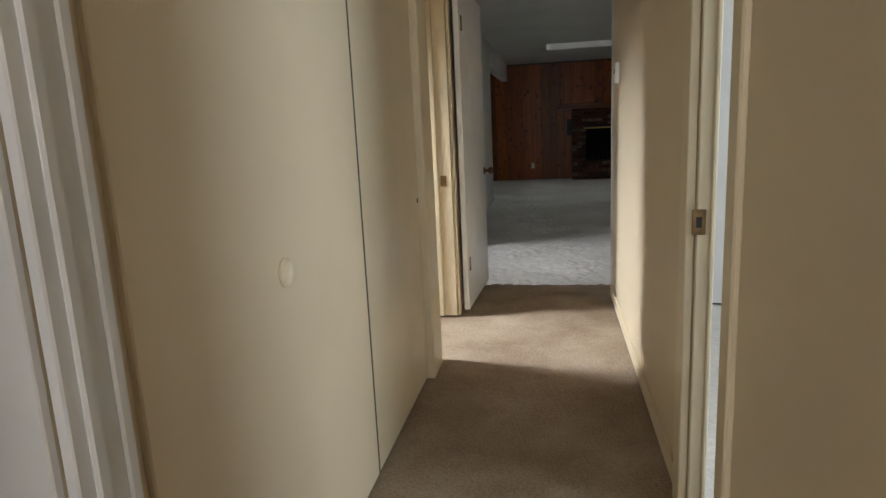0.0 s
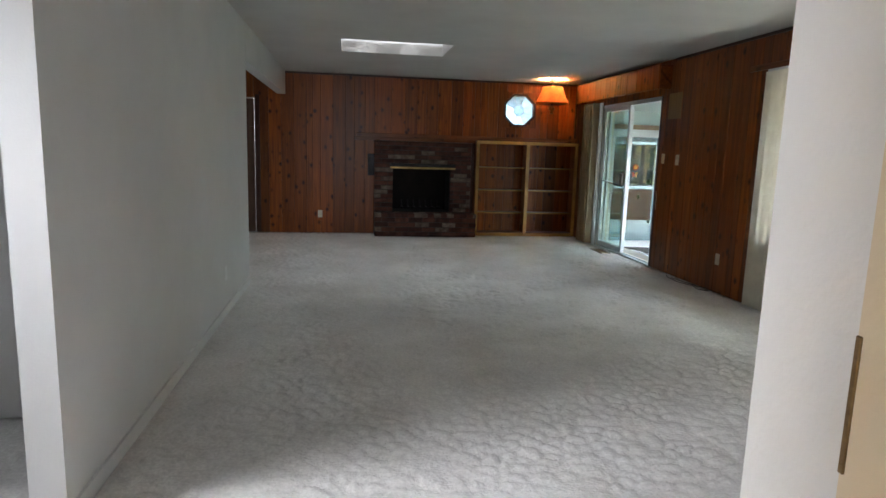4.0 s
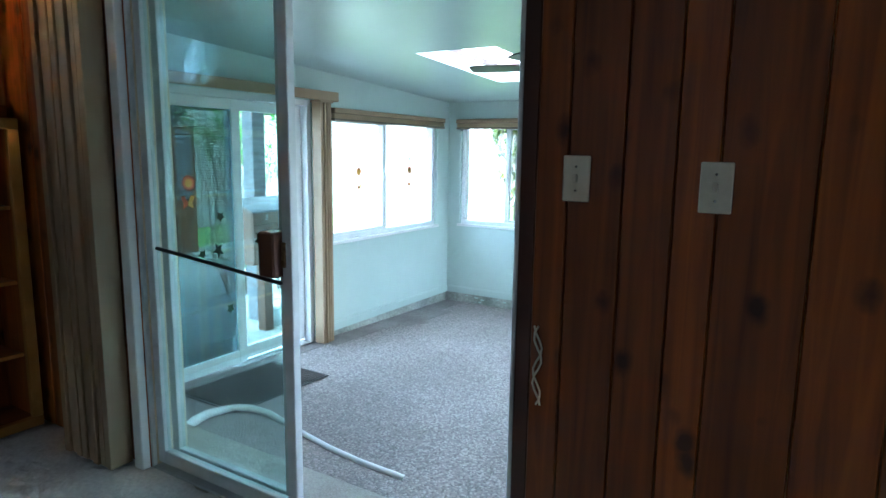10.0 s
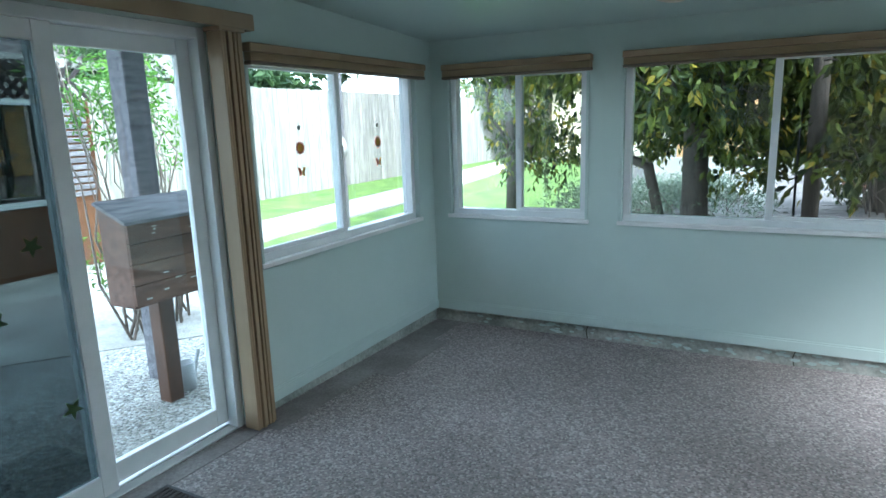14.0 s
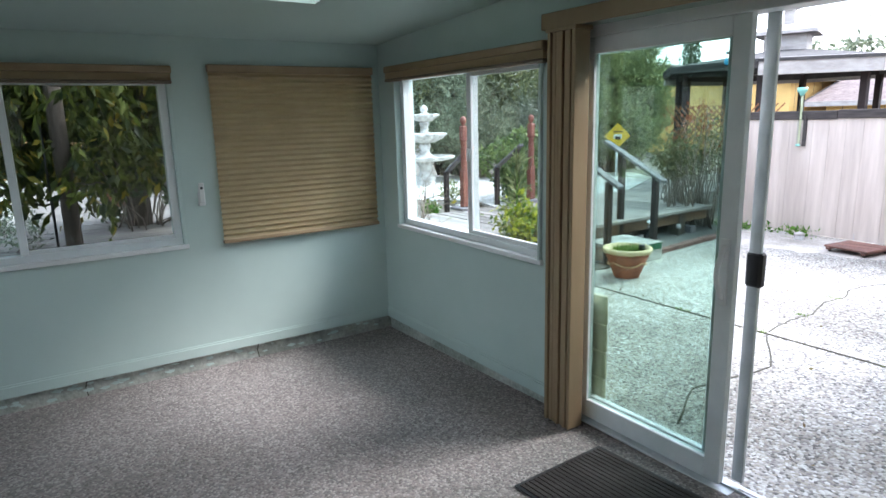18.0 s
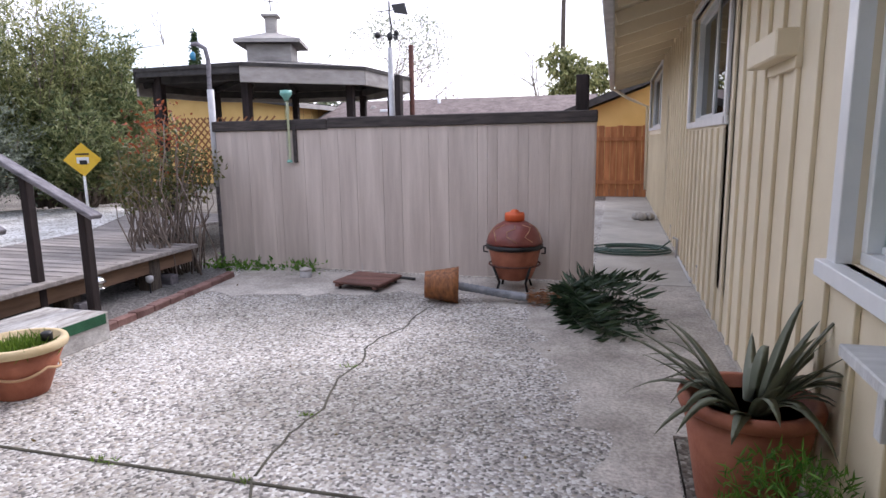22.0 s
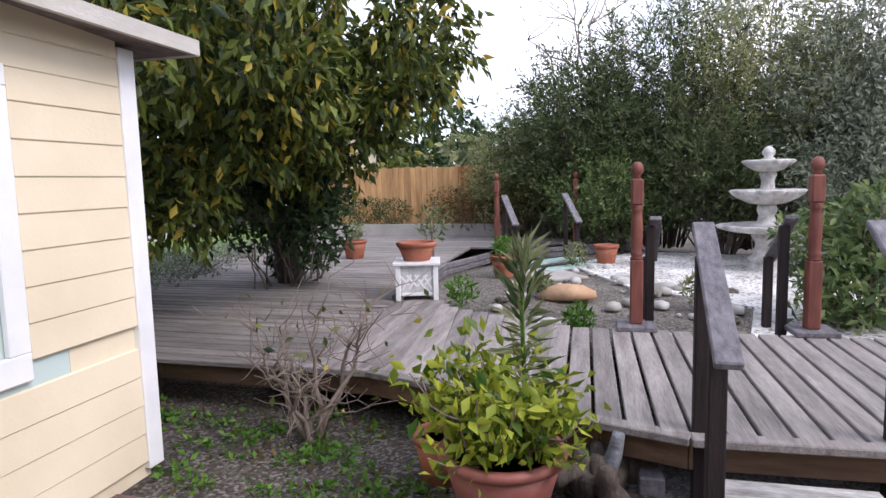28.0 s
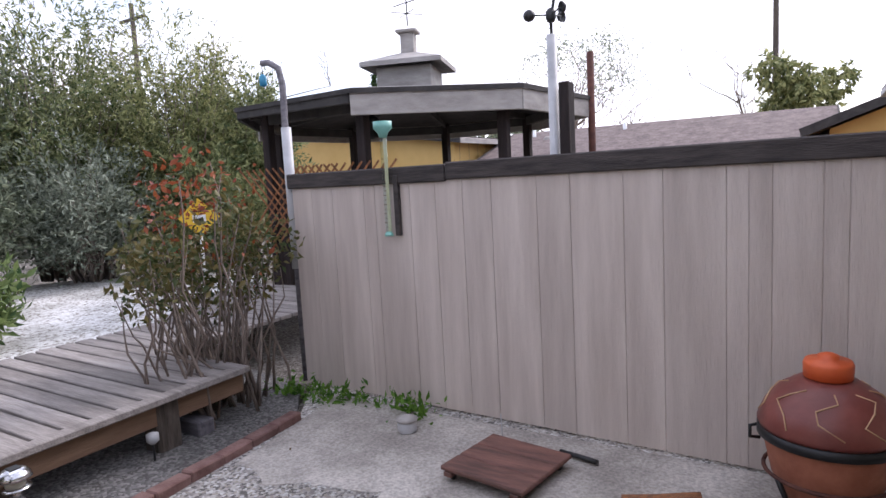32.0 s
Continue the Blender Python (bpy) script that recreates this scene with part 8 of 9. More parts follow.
def wispy_shrub(label, at, wide, high, branches, leaves, size, mat, seed):
    rng = np.random.default_rng(seed)
    t = thing("tall_shrub", label, "shrub", at)
    runs, spots, aims = [], [], []
    for k in range(branches):
        a, out = rng.uniform(0, 6.28), wide * math.sqrt(rng.uniform(0.02, 1.0))
        top = high * (1 - 0.45 * (out / wide) ** 2) * rng.uniform(0.35, 1.0) ** 0.6
        foot = np.array([0.25 * out * math.cos(a), 0.25 * out * math.sin(a), 0.0])
        tip = np.array([out * math.cos(a), out * math.sin(a), max(0.35, top)])
        pts = [foot + (tip - foot) * np.array([u ** 1.25, u ** 1.25, u ** 0.9]) + (rng.normal(0, 0.05, 3) if 0 < u < 1 else 0) for u in np.linspace(0, 1, 7)]
        if k % 3 == 0:
            runs.append(([tuple(p) for p in pts], [0.022, 0.019, 0.016, 0.012, 0.009, 0.006, 0.003]))
        n = max(4, leaves // branches // 12)
        u = rng.uniform(0.12, 1.0, n) ** 0.6 * 5.999
        i = u.astype(int)
        f = (u - i)[:, None]
        P = np.array(pts)
        d = tip - foot
        s, a_ = sprays(rng, P[i] * (1 - f) + P[i + 1] * f, d / np.linalg.norm(d) * 0.5 + np.array([0.5 * math.cos(a), 0.5 * math.sin(a), 0.0]), 0.50, 12)
        spots.append(s)
        aims.append(a_)
    tubes("stem", t, "twig", runs, 4)
    spots, aims = np.concatenate(spots), np.concatenate(aims)
    aims = aims + rng.normal(0, 0.3, aims.shape)
    keep = spots[:, 2] > 0.02
    foliage("leaves", t, mat, spots[keep], size, 0.30, 0.0, seed, up=0.1, aim=aims[keep])
    return t


hedge = [(18.8, 8.2, 1.1, 2.9, "leaf_willow"), (18.4, 7.0, 1.6, 4.3, "leaf_deep"), (18.3, 5.4, 1.8, 5.4, "leaf_deep"), (17.9, 3.7, 1.7, 5.6, "leaf_willow"), (17.0, 2.3, 1.7, 5.3, "leaf_olive"),
         (16.2, 0.8, 1.7, 5.1, "leaf_hedge"), (15.3, -0.8, 1.6, 4.8, "leaf_willow"), (14.7, -1.7, 1.1, 3.9, "leaf_hedge"),
         (15.6, 2.6, 1.15, 2.5, "leaf_olive"), (15.0, 1.0, 1.1, 2.3, "leaf_silver"), (14.2, -0.5, 1.1, 2.2, "leaf_hedge"), (16.9, 4.6, 1.2, 2.7, "leaf_deep"), (17.3, 6.4, 1.0, 2.0, "leaf_bush")]
for k, (x, y, w, h, m) in enumerate(hedge):
    wispy_shrub("tall loose grey-green hedge shrub with fine leaves" if m in ("leaf_olive", "leaf_silver") else "tall yellow-green hedge shrub with fine leaves" if m == "leaf_willow" else "tall loose evergreen hedge shrub with fine leaves", (x, y, GZ + 0.2), w, h, 210, 36000 if h > 3 else 18000, (0.085, 0.105, 0.095)[k % 3], m, 100 + k)
for k, (x, y) in enumerate(((17.6, 7.5), (17.9, 8.3), (18.0, 9.1))):
    shrub("autumn_shrub", "rounded shrub turning russet before the fence", (x + 0.9, y, 0.2), [((rh.normal(0, 0.3), rh.normal(0, 0.4), rh.uniform(0.4, 1.2)), (0.5, 0.5, 0.45)) for j in range(6)], 2600, 0.09, "leaf_autumn", 140 + k, 5)
shrub("border_shrub", "dark leafy shrub round the foot of the tree", (12.65, 10.3, DZ), [((rh.normal(0, 0.35), rh.normal(0, 0.3), rh.uniform(0.35, 1.2)), (0.42, 0.42, 0.38)) for j in range(9)], 3800, 0.12, "leaf_dark", 149, 4, 0.3, 0.4)
shrub("low_hedge", "clipped low green hedge at the fence foot", (19.1, 11.9, 0.3), [((0, -0.8, 0.3), (0.4, 0.5, 0.32)), ((0, -0.2, 0.33), (0.4, 0.5, 0.34)), ((0, 0.5, 0.3), (0.4, 0.5, 0.32))], 3200, 0.06, "leaf_dark", 150, 4)
shrub("garden_bush", "leafy bush with pale green leaves beside the walkway", (11.6, 4.3, -0.05), [((0, 0, 0.35), (0.6, 0.65, 0.38)), ((0.2, -0.4, 0.5), (0.55, 0.5, 0.4)), ((0.3, 0.3, 0.65), (0.5, 0.45, 0.4)), ((0.1, -0.1, 0.95), (0.4, 0.35, 0.3)), ((-0.3, 0.45, 0.2), (0.3, 0.3, 0.22))], 3000, 0.115, "leaf_bush", 151, 12, 0.1, 0.4)
shrub("ground_cover", "dense variegated ground cover under the trees", (12.4, 12.1, GZ + 0.25), [((dx, dy, 0.25), (0.55, 0.55, 0.3)) for dx in (-1.0, -0.2, 0.6) for dy in (-0.2, 0.7, 1.6)], 5200, 0.055, "leaf_variegated", 152, 4)
shrub("rose_bush", "leggy rose bush with rust and green leaves", (8.95, 3.45, GZ), [((rh.normal(0, 0.22), rh.normal(0, 0.25), rh.uniform(0.75, 1.5)), (0.24, 0.24, 0.22)) for j in range(14)], 2300, 0.06, "leaf_rose", 153, 5, 0.1, 0.5)
shrub("rose_bush_growth", "red young shoots of the rose bush", (8.93, 3.47, GZ), [((rh.normal(0, 0.24), rh.normal(0, 0.26), rh.uniform(1.0, 1.6)), (0.26, 0.26, 0.24)) for j in range(9)], 190, 0.055, "leaf_red", 154, 1, 0.1, 0.5)

# bare winter trees and distant greenery
def bare_tree(at, h, seed, spread=0.5, label="leafless winter tree against the sky"):
    rng = np.random.default_rng(seed)
    t = thing("bare_tree", label, "tree", at)
    runs = [limb(rng, (0, 0, 0), (0.1 * h * rng.normal(), 0.1 * h * rng.normal(), h * 0.55), 0.014 * h, 0.009 * h, 5, 0.012)]
    tips = [(np.array(runs[0][0][k]), 0.009 * h) for k in (3, 4, 5)]
    for level in range(3):
        nxt = []
        for p, r in tips:
            for k in range(4 if level == 0 else 3):
                q = p + np.array([rng.normal(0, spread), rng.normal(0, spread), rng.uniform(0.25, 0.9)]) * h * (0.26, 0.19, 0.12)[level]
                runs.append(limb(rng, p, q, r * 0.6, r * 0.25, 4, 0.03))
                nxt.append((q, r * 0.5))
        tips = nxt
    tubes("branchwork", t, "twig", runs, 4)
    return t, [p for p, _ in tips]


for k, (x, y, h) in enumerate(((16.0, -24.0, 8.6), (12.5, -25.0, 6.2), (7.6, -27.5, 8.0), (26.0, 2.0, 8.5), (24.0, -4.0, 8.0), (25.0, 5.5, 8.5), (22.0, -8.0, 7.0))):
    bt, tips = bare_tree((x, y, GZ), h, 200 + k)
    if k in (0, 3):
        foliage("sparse_leaves", bt, "leaf_olive", np.repeat(np.array(tips), 26, 0) + rh.normal(0, 0.28, (len(tips) * 26, 3)), 0.16, 0.4, 0.1, 220 + k)
for k, (x, y, z, r, m) in enumerate(((6.2, -26.5, 4.2, 1.7, "leaf_willow"), (30, 14, 2.5, 3.0, "leaf_dark"), (34, 8, 3.0, 3.0, "leaf_dark"), (27, 20, 2.5, 2.6, "leaf_tree"), (16, 24, 2.6, 2.0, "leaf_dark"), (20, -22, 2.6, 2.4, "leaf_olive"), (22.5, 9.5, 1.8, 1.6, "leaf_hedge"), (23.5, 12.0, 1.6, 1.4, "leaf_tree"))):
    tree("far_tree", "distant leafy green tree in a neighbouring garden", (x, y, GZ), ([(0, 0, 0), (0, 0, z)], [0.2, 0.1]), [((0, 0, z * 0.5), (0.5, 0.4, z), 0.06)], [((rh.normal(0, r * 0.4), rh.normal(0, r * 0.4), z + rh.normal(0, r * 0.3)), (r * 0.5, r * 0.5, r * 0.45)) for j in range(7)], 4200, 0.28, m, 240 + k)
sp = thing("conifer", "distant dark pointed conifer against the sky", "tree", (34.5, -32.0, GZ))
tubes("trunk", sp, "bark", [([(0, 0, 0), (0, 0, 9.3)], [0.25, 0.03])], 7)
rc = np.random.default_rng(9)
zz = rc.uniform(1.5, 9.6, 2600)
rr = (9.8 - zz) * 0.19 * rc.uniform(0.4, 1.0, 2600)
aa = rc.uniform(0, 6.28, 2600)
foliage("crown", sp, "leaf_dark", np.column_stack([rr * np.cos(aa), rr * np.sin(aa), zz]), 0.32, 0.3, 0.4, 77)

# ---------------------------------------------------------------- neighbours
def gable_house(at, turn, w, d, eave, ridge, wall_mat, roof_mat, label, windows=()):
    h = thing("neighbour_house", label, "house", at, turn)
    prism("wall", h, wall_mat, [(-w / 2, -d / 2), (w / 2, -d / 2), (w / 2, d / 2), (-w / 2, d / 2)], 0, eave)
    for s in (-1, 1):
        solid("gable_wall", [(s * w / 2, -d / 2, eave), (s * w / 2, d / 2, eave), (s * w / 2, 0, ridge - 0.05), (s * (w / 2 - 0.1), -d / 2, eave), (s * (w / 2 - 0.1), d / 2, eave), (s * (w / 2 - 0.1), 0, ridge - 0.05)], [(0, 1, 2), (3, 5, 4), (0, 2, 5, 3), (1, 4, 5, 2)], wall_mat, h)
        v = [(-w / 2 - 0.5, s * (d / 2 + 0.5), eave - 0.1), (w / 2 + 0.5, s * (d / 2 + 0.5), eave - 0.1), (w / 2 + 0.5, 0, ridge + 0.05), (-w / 2 - 0.5, 0, ridge + 0.05)]
        solid("roof", v + [(x, y, z + 0.10) for x, y, z in v], [(3, 2, 1, 0), (4, 5, 6, 7), (0, 1, 5, 4), (1, 2, 6, 5), (2, 3, 7, 6), (3, 0, 4, 7)], roof_mat, h)
        beam("fascia", h, "fascia_grey", (-w / 2 - 0.5, s * (d / 2 + 0.5), eave - 0.08), (w / 2 + 0.5, s * (d / 2 + 0.5), eave - 0.08), 0.03, 0.16)
        for q in (-1, 1):
            beam("barge_board", h, "roof_dark", (s * (w / 2 + 0.5), q * (d / 2 + 0.5), eave - 0.06), (s * (w / 2 + 0.5), 0, ridge + 0.08), 0.04, 0.18)
    n = int(w / 0.6)
    for k in range(n):
        box("siding_groove", h, "roof_brown", (-w / 2 + 0.6 * k + 0.29, d / 2, 0.05), (-w / 2 + 0.6 * k + 0.302, d / 2 + 0.004, eave - 0.05), 0.001)
    return h


h1 = gable_house((9.9, -14.0, GZ), (0, 0, 1), 8.6, 6.0, 1.85, 2.78, "house_yellow", "roof_brown", "yellow neighbour house with a brown shingle roof")
box("roof_vent", h1, "white_paint", (2.2, 1.2, 2.32), (2.75, 1.6, 2.52), 0.02)
lathe("vent_cap", h1, "fascia_grey", [(0.12, 2.2), (0.12, 2.5), (0.2, 2.52), (0.05, 2.7)], 12, (3.2, 1.0, 0))
for x in (0.8, 3.8):
    tube("vent_pipe", h1, "white_paint", [(x, 0.6, 2.4), (x, 0.6, 2.95)], 0.06, 8)
h2 = gable_house((2.6, -11.2, GZ), (0, 0, 90), 5.0, 5.4, 2.1, 3.15, "house_yellow", "roof_brown", "yellow gabled neighbour house with slatted vent")
for k in range(5):
    box("gable_slat", h2, "house_yellow", (2.505, -0.35, 2.25 + 0.1 * k), (2.53, 0.35, 2.31 + 0.1 * k), 0.004)
box("chimney", h2, "house_yellow", (-0.3, -0.9, 2.6), (0.3, -0.4, 4.0), 0.02)
h3 = gable_house((23.6, -13.4, GZ), (0, 0, 90), 6.0, 17.0, 2.70, 3.75, "house_yellow", "roof_brown", "yellow neighbour house beyond the gazebo")
gable_house((33.0, 19.0, GZ), (0, 0, 30), 9.0, 6.0, 2.9, 4.2, "house_cream", "roof_brown", "distant house with a chimney beyond the fence")
gable_house((13.0, 27.0, GZ), (0, 0, 15), 12.0, 6.0, 2.9, 4.0, "house_cream", "roof_brown", "distant house beyond the old fence")
for k, (x, y, h, r) in enumerate(((30.6, -10.3, 9.6, 0.14), (7.6, -30.0, 16.0, 0.16), (33.0, 16.4, 6.5, 0.13))):
    up = thing("utility_pole", "tall wooden utility pole in the distance", "pole", (x, y, GZ), group="utility poles")
    tube("pole", up, "bark", [(0, 0, 0), (0, 0, h)], [r, r * 0.7], 8)
    box("crossarm", up, "bark", (-0.9, -0.05, h - 0.7), (0.9, 0.05, h - 0.58), 0.01)

# ---------------------------------------------------------------- garden things
def flower_pot(name, label, at, r_top, r_bot, h, mat, rim_mat=None, rim=0.045, group=""):
    p = thing(name, label, "plant pot", at, group=group)
    t = 0.018
    lathe("body", p, mat, [(r_bot * 0.96, 0.0), (r_bot, 0.01), (r_bot + (r_top - r_bot) * 0.5, h * 0.5), (r_top * 0.97, h - rim), (r_top * 0.97 - t, h - rim), (r_bot - t, 0.03)], 32)
    lathe("rim", p, rim_mat or mat, [(r_top * 0.965, h - rim), (r_top * 1.04, h - rim * 0.9), (r_top * 1.07, h - rim * 0.4), (r_top * 1.04, h), (r_top - t * 1.3, h), (r_top - t * 1.6, h - rim)], 32)
    lathe("potting_soil", p, "soil", [(r_top * 0.6, h * 0.72), (r_top - t * 1.6, h * 0.74), (r_top * 0.3, h * 0.78)], 24)
    return p


# citrus in a large terracotta pot
pot_c = flower_pot("flower_pot", "large terracotta pot holding a citrus bush", (8.36, 7.045, GZ), 0.28, 0.19, 0.34, "pot_rose")
rp_ = np.random.default_rng(61)
cit = thing("citrus_bush", "small citrus bush with yellow-green leaves in a pot", "bush", (8.36, 7.045, GZ + 0.22))
cl = []
runs = []
for k in range(34):
    a, b = rp_.uniform(0, 6.28), rp_.uniform(0.15, 1.0)
    tip = (0.47 * b * math.cos(a), 0.47 * b * math.sin(a), 0.16 + 0.46 * rp_.uniform(0.2, 1.0) * (1.1 - 0.5 * b))
    runs.append(limb(rp_, (0.03 * math.cos(a), 0.03 * math.sin(a), 0.0), tip, 0.008, 0.003, 5, 0.05))
    for q in runs[-1][0][2:]:
        cl.append(np.array(q) + rp_.normal(0, 0.055, (10, 3)))
tubes("stem", cit, "twig", runs, 5)
foliage("leaves", cit, "leaf_citrus", np.concatenate(cl), 0.08, 0.46, 0.0, 62, up=0.5)
flower_pot("flower_pot", "terracotta pot behind the citrus pot", (8.66, 7.40, GZ), 0.15, 0.11, 0.26, "terracotta")
lily = thing("tall_stalk_plant", "tall single stalk with narrow whorled leaves", "plant", (8.72, 6.98, GZ + 0.01))
tubes("stalk", lily, "leaf_fern", [([(0, 0, 0), (0.01, 0, 0.5), (0.0, 0.01, 0.9), (0.01, 0, 1.2)], [0.014, 0.013, 0.011, 0.006])], 7)
sp_, aim = [], []
for k in range(150):
    z = 0.35 + 0.85 * k / 150
    a = k * 2.4
    sp_.append((0.012 * math.cos(a), 0.012 * math.sin(a), z))
    s = 1.2 if z < 0.85 else 0.6
    aim.append((s * math.cos(a), s * math.sin(a), 0.9 if z > 0.8 else 0.35))
foliage("leaves", lily, "leaf_hedge", sp_, 0.17, 0.16, 0.05, 63, aim=np.array(aim) * 1.5)

# bowl planter on the patio
pb = flower_pot("flower_pot", "wide terracotta bowl with a cream rolled rim on the patio", (7.66, 6.40, GZ), 0.235, 0.13, 0.31, "terracotta", "pot_cream", 0.05)
tubes("garland", pb, "terracotta_pale", [([(0.192 * math.cos(a), 0.192 * math.sin(a), 0.17 - 0.035 * abs(math.sin(2 * a))) for a in [2 * math.pi * k / 48 for k in range(49)]], 0.008)], 6, "moulded garland")
gp = np.random.default_rng(64)
foliage("grass_tuft", pb, "grass_blade", np.column_stack([gp.normal(0, 0.08, 420), gp.normal(0, 0.08, 420), np.full(420, 0.235)]), 0.09, 0.08, -0.8, 65, "thin green grass in the bowl", up=1.0)
spk = thing("solar_spike_light", "small black solar spike light in the bowl", "garden light", (7.56, 6.30, 0.0))
lathe("head", spk, "black_plastic", [(0.012, 0.0), (0.03, 0.01), (0.032, 0.05), (0.02, 0.06)], 16)
tube("spike", spk, "black_plastic", [(0, 0, -0.06), (0, 0, 0.01)], 0.007, 8)

# solar path lights
sol = thing("solar_path_light", "chrome solar path light on a thin stake", "garden light", (8.46, 5.02, GZ + 0.008), group="solar path lights")
tube("stake", sol, "black_plastic", [(0, 0, 0), (0, 0, 0.20)], 0.009, 8)
lathe("neck", sol, "chrome", [(0.02, 0.19), (0.022, 0.23)], 14)
lathe("lower_ring", sol, "chrome", [(0.03, 0.225), (0.065, 0.235), (0.066, 0.242), (0.03, 0.245)], 24)
lathe("lens", sol, "milk_glass", [(0.04, 0.245), (0.045, 0.275)], 20, label="frosted lens")
lathe("cap", sol, "chrome", [(0.05, 0.275), (0.072, 0.285), (0.066, 0.305), (0.045, 0.325), (0.02, 0.33)], 24)
box("solar_cell", sol, "black_plastic", (-0.025, -0.025, 0.328), (0.025, 0.025, 0.334), 0.002)
s2 = thing("solar_path_light", "small dark solar light in the gravel", "garden light", (8.62, 4.25, GZ + 0.008), group="solar path lights")
tube("stake", s2, "black_plastic", [(0, 0, 0), (0, 0, 0.12)], 0.007, 8)
lathe("head", s2, "pipe_grey", [(0.015, 0.10), (0.035, 0.12), (0.035, 0.16), (0.01, 0.17)], 14)

# driftwood stump by the step
stp = thing("driftwood_stump", "gnarled grey driftwood stump beside the step", "stump", (8.62, 6.62, GZ))
sr = np.random.default_rng(8)
for run in [limb(sr, (sr.normal(0, 0.06), sr.normal(0, 0.06), 0.0), (sr.normal(0, 0.12), sr.normal(0, 0.12), sr.uniform(0.05, 0.26)), 0.075, 0.04, 5, 0.06) for k in range(12)]:
    tubes("root", stp, "bark", [run], 8)
tubes("upright", stp, "trunk_grey", [limb(sr, (0.02, -0.03, 0.1), (0.0, -0.10, 0.33), 0.05, 0.03, 4, 0.03)], 8)

# bare shrub in the weedy bed
bsh = thing("bare_shrub", "leafless twiggy shrub in the weedy bed", "shrub", (8.95, 8.28, GZ))
br = np.random.default_rng(14)
runs = []
for k in range(6):
    a = br.uniform(0, 6.28)
    tip = np.array([0.45 * math.cos(a) * br.uniform(0.4, 1), 0.45 * math.sin(a) * br.uniform(0.4, 1), br.uniform(0.55, 0.85)])
    m_ = limb(br, (0.04 * math.cos(a), 0.04 * math.sin(a), 0), tip, 0.022, 0.006, 6, 0.04)
    runs.append(m_)
    for q in m_[0][2:]:
        for j in range(4):
            t2 = np.array(q) + br.normal(0, 0.17, 3) + np.array([0, 0, 0.12])
            s_ = limb(br, q, t2, 0.005, 0.002, 4, 0.05)
            runs.append(s_)
            runs.append(limb(br, s_[0][2], np.array(s_[0][2]) + br.normal(0, 0.09, 3) + np.array([0, 0, 0.06]), 0.003, 0.0015, 3, 0.05))
tubes("twig_work", bsh, "twig", runs, 4)
foliage("last_leaves", bsh, "leaf_tree", np.array([r[0][-1] for r in runs[::7]]), 0.06, 0.5, 0.3, 15)

# weeds of the bed
wd = np.random.default_rng(17)
spots = []
for k in range(46):
    c = (wd.uniform(8.15, 9.3), wd.uniform(7.0, 10.4))
    spots.append(np.column_stack([wd.normal(c[0], 0.07, 36), wd.normal(c[1], 0.07, 36), GZ + 0.015 + np.abs(wd.normal(0.0, 0.025, 36))]))
tagged(foliage("bed_weeds", None, "leaf_fern", np.concatenate(spots), 0.05, 0.5, 0.0, 18, "low green weeds in the garden bed", up=0.3), "", "weeds", "", "stuff")
spots = [np.column_stack([wd.normal(x, 0.10, 70), wd.normal(y, 0.05, 70), GZ + np.abs(wd.normal(0.0, 0.05, 70))]) for x, y in ((8.55, 3.02), (8.35, 3.08), (8.7, 3.1), (8.2, 3.02), (7.75, 3.02), (7.6, 3.05))]
tagged(foliage("wall_weeds", None, "leaf_fern", np.concatenate(spots), 0.06, 0.4, 0.0, 19, "green weeds along the foot of the wall", up=0.5), "", "weeds", "", "stuff")
lv = np.column_stack([wd.uniform(8.2, 9.6, 420), wd.uniform(6.9, 10.5, 420), np.full(420, GZ + 0.018)])
tagged(foliage("fallen_leaves", None, "leaf_autumn", lv, 0.05, 0.5, 0.0, 20, "dry fallen leaves on the bed"), "", "leaves", "", "stuff")
lv = np.column_stack([wd.uniform(4.3, 8.2, 60), wd.uniform(3.2, 8.5, 60), np.full(60, GZ + 0.006)])
tagged(foliage("patio_leaves", None, "leaf_autumn", lv, 0.03, 0.5, 0.0, 23, "a few dry leaves on the patio"), "", "leaves", "", "stuff")

# kamado-like clay urn on an iron stand
urn = thing("clay_smoker", "egg-shaped red clay smoker with an orange cap on an iron stand", "smoker", (5.33, 3.34, GZ))
lathe("bowl", urn, "terracotta", [(0.10, 0.09), (0.16, 0.11), (0.205, 0.22), (0.235, 0.36), (0.245, 0.40), (0.20, 0.40)], 36)
lathe("band", urn, "black_iron", [(0.246, 0.385), (0.262, 0.39), (0.262, 0.425), (0.246, 0.43)], 36, label="dark metal band")
lathe("lid", urn, "kamado_red", [(0.255, 0.43), (0.262, 0.45), (0.235, 0.52), (0.18, 0.59), (0.11, 0.635), (0.08, 0.64)], 36)
runs = []
for k in range(8):
    a = 2 * math.pi * k / 8
    runs.append(([((r + 0.003) * math.cos(a + 0.25 * math.sin(j * 1.7 + k)), (r + 0.003) * math.sin(a + 0.25 * math.sin(j * 1.7 + k)), z) for j, (r, z) in enumerate(((0.252, 0.47), (0.235, 0.52), (0.205, 0.56), (0.18, 0.59), (0.14, 0.615)))], 0.0035))
tubes("crackle_lines", urn, "terracotta_pale", runs, 5, "pale crackle lines")
lathe("cap", urn, "orange", [(0.078, 0.64), (0.09, 0.645), (0.092, 0.70), (0.085, 0.715), (0.04, 0.72), (0.04, 0.735), (0.015, 0.745)], 28, label="orange cap")
tubes("stand_ring", urn, "rust", [([(0.235 * math.cos(a), 0.235 * math.sin(a), 0.24) for a in [2 * math.pi * k / 32 for k in range(33)]], 0.009)], 6)
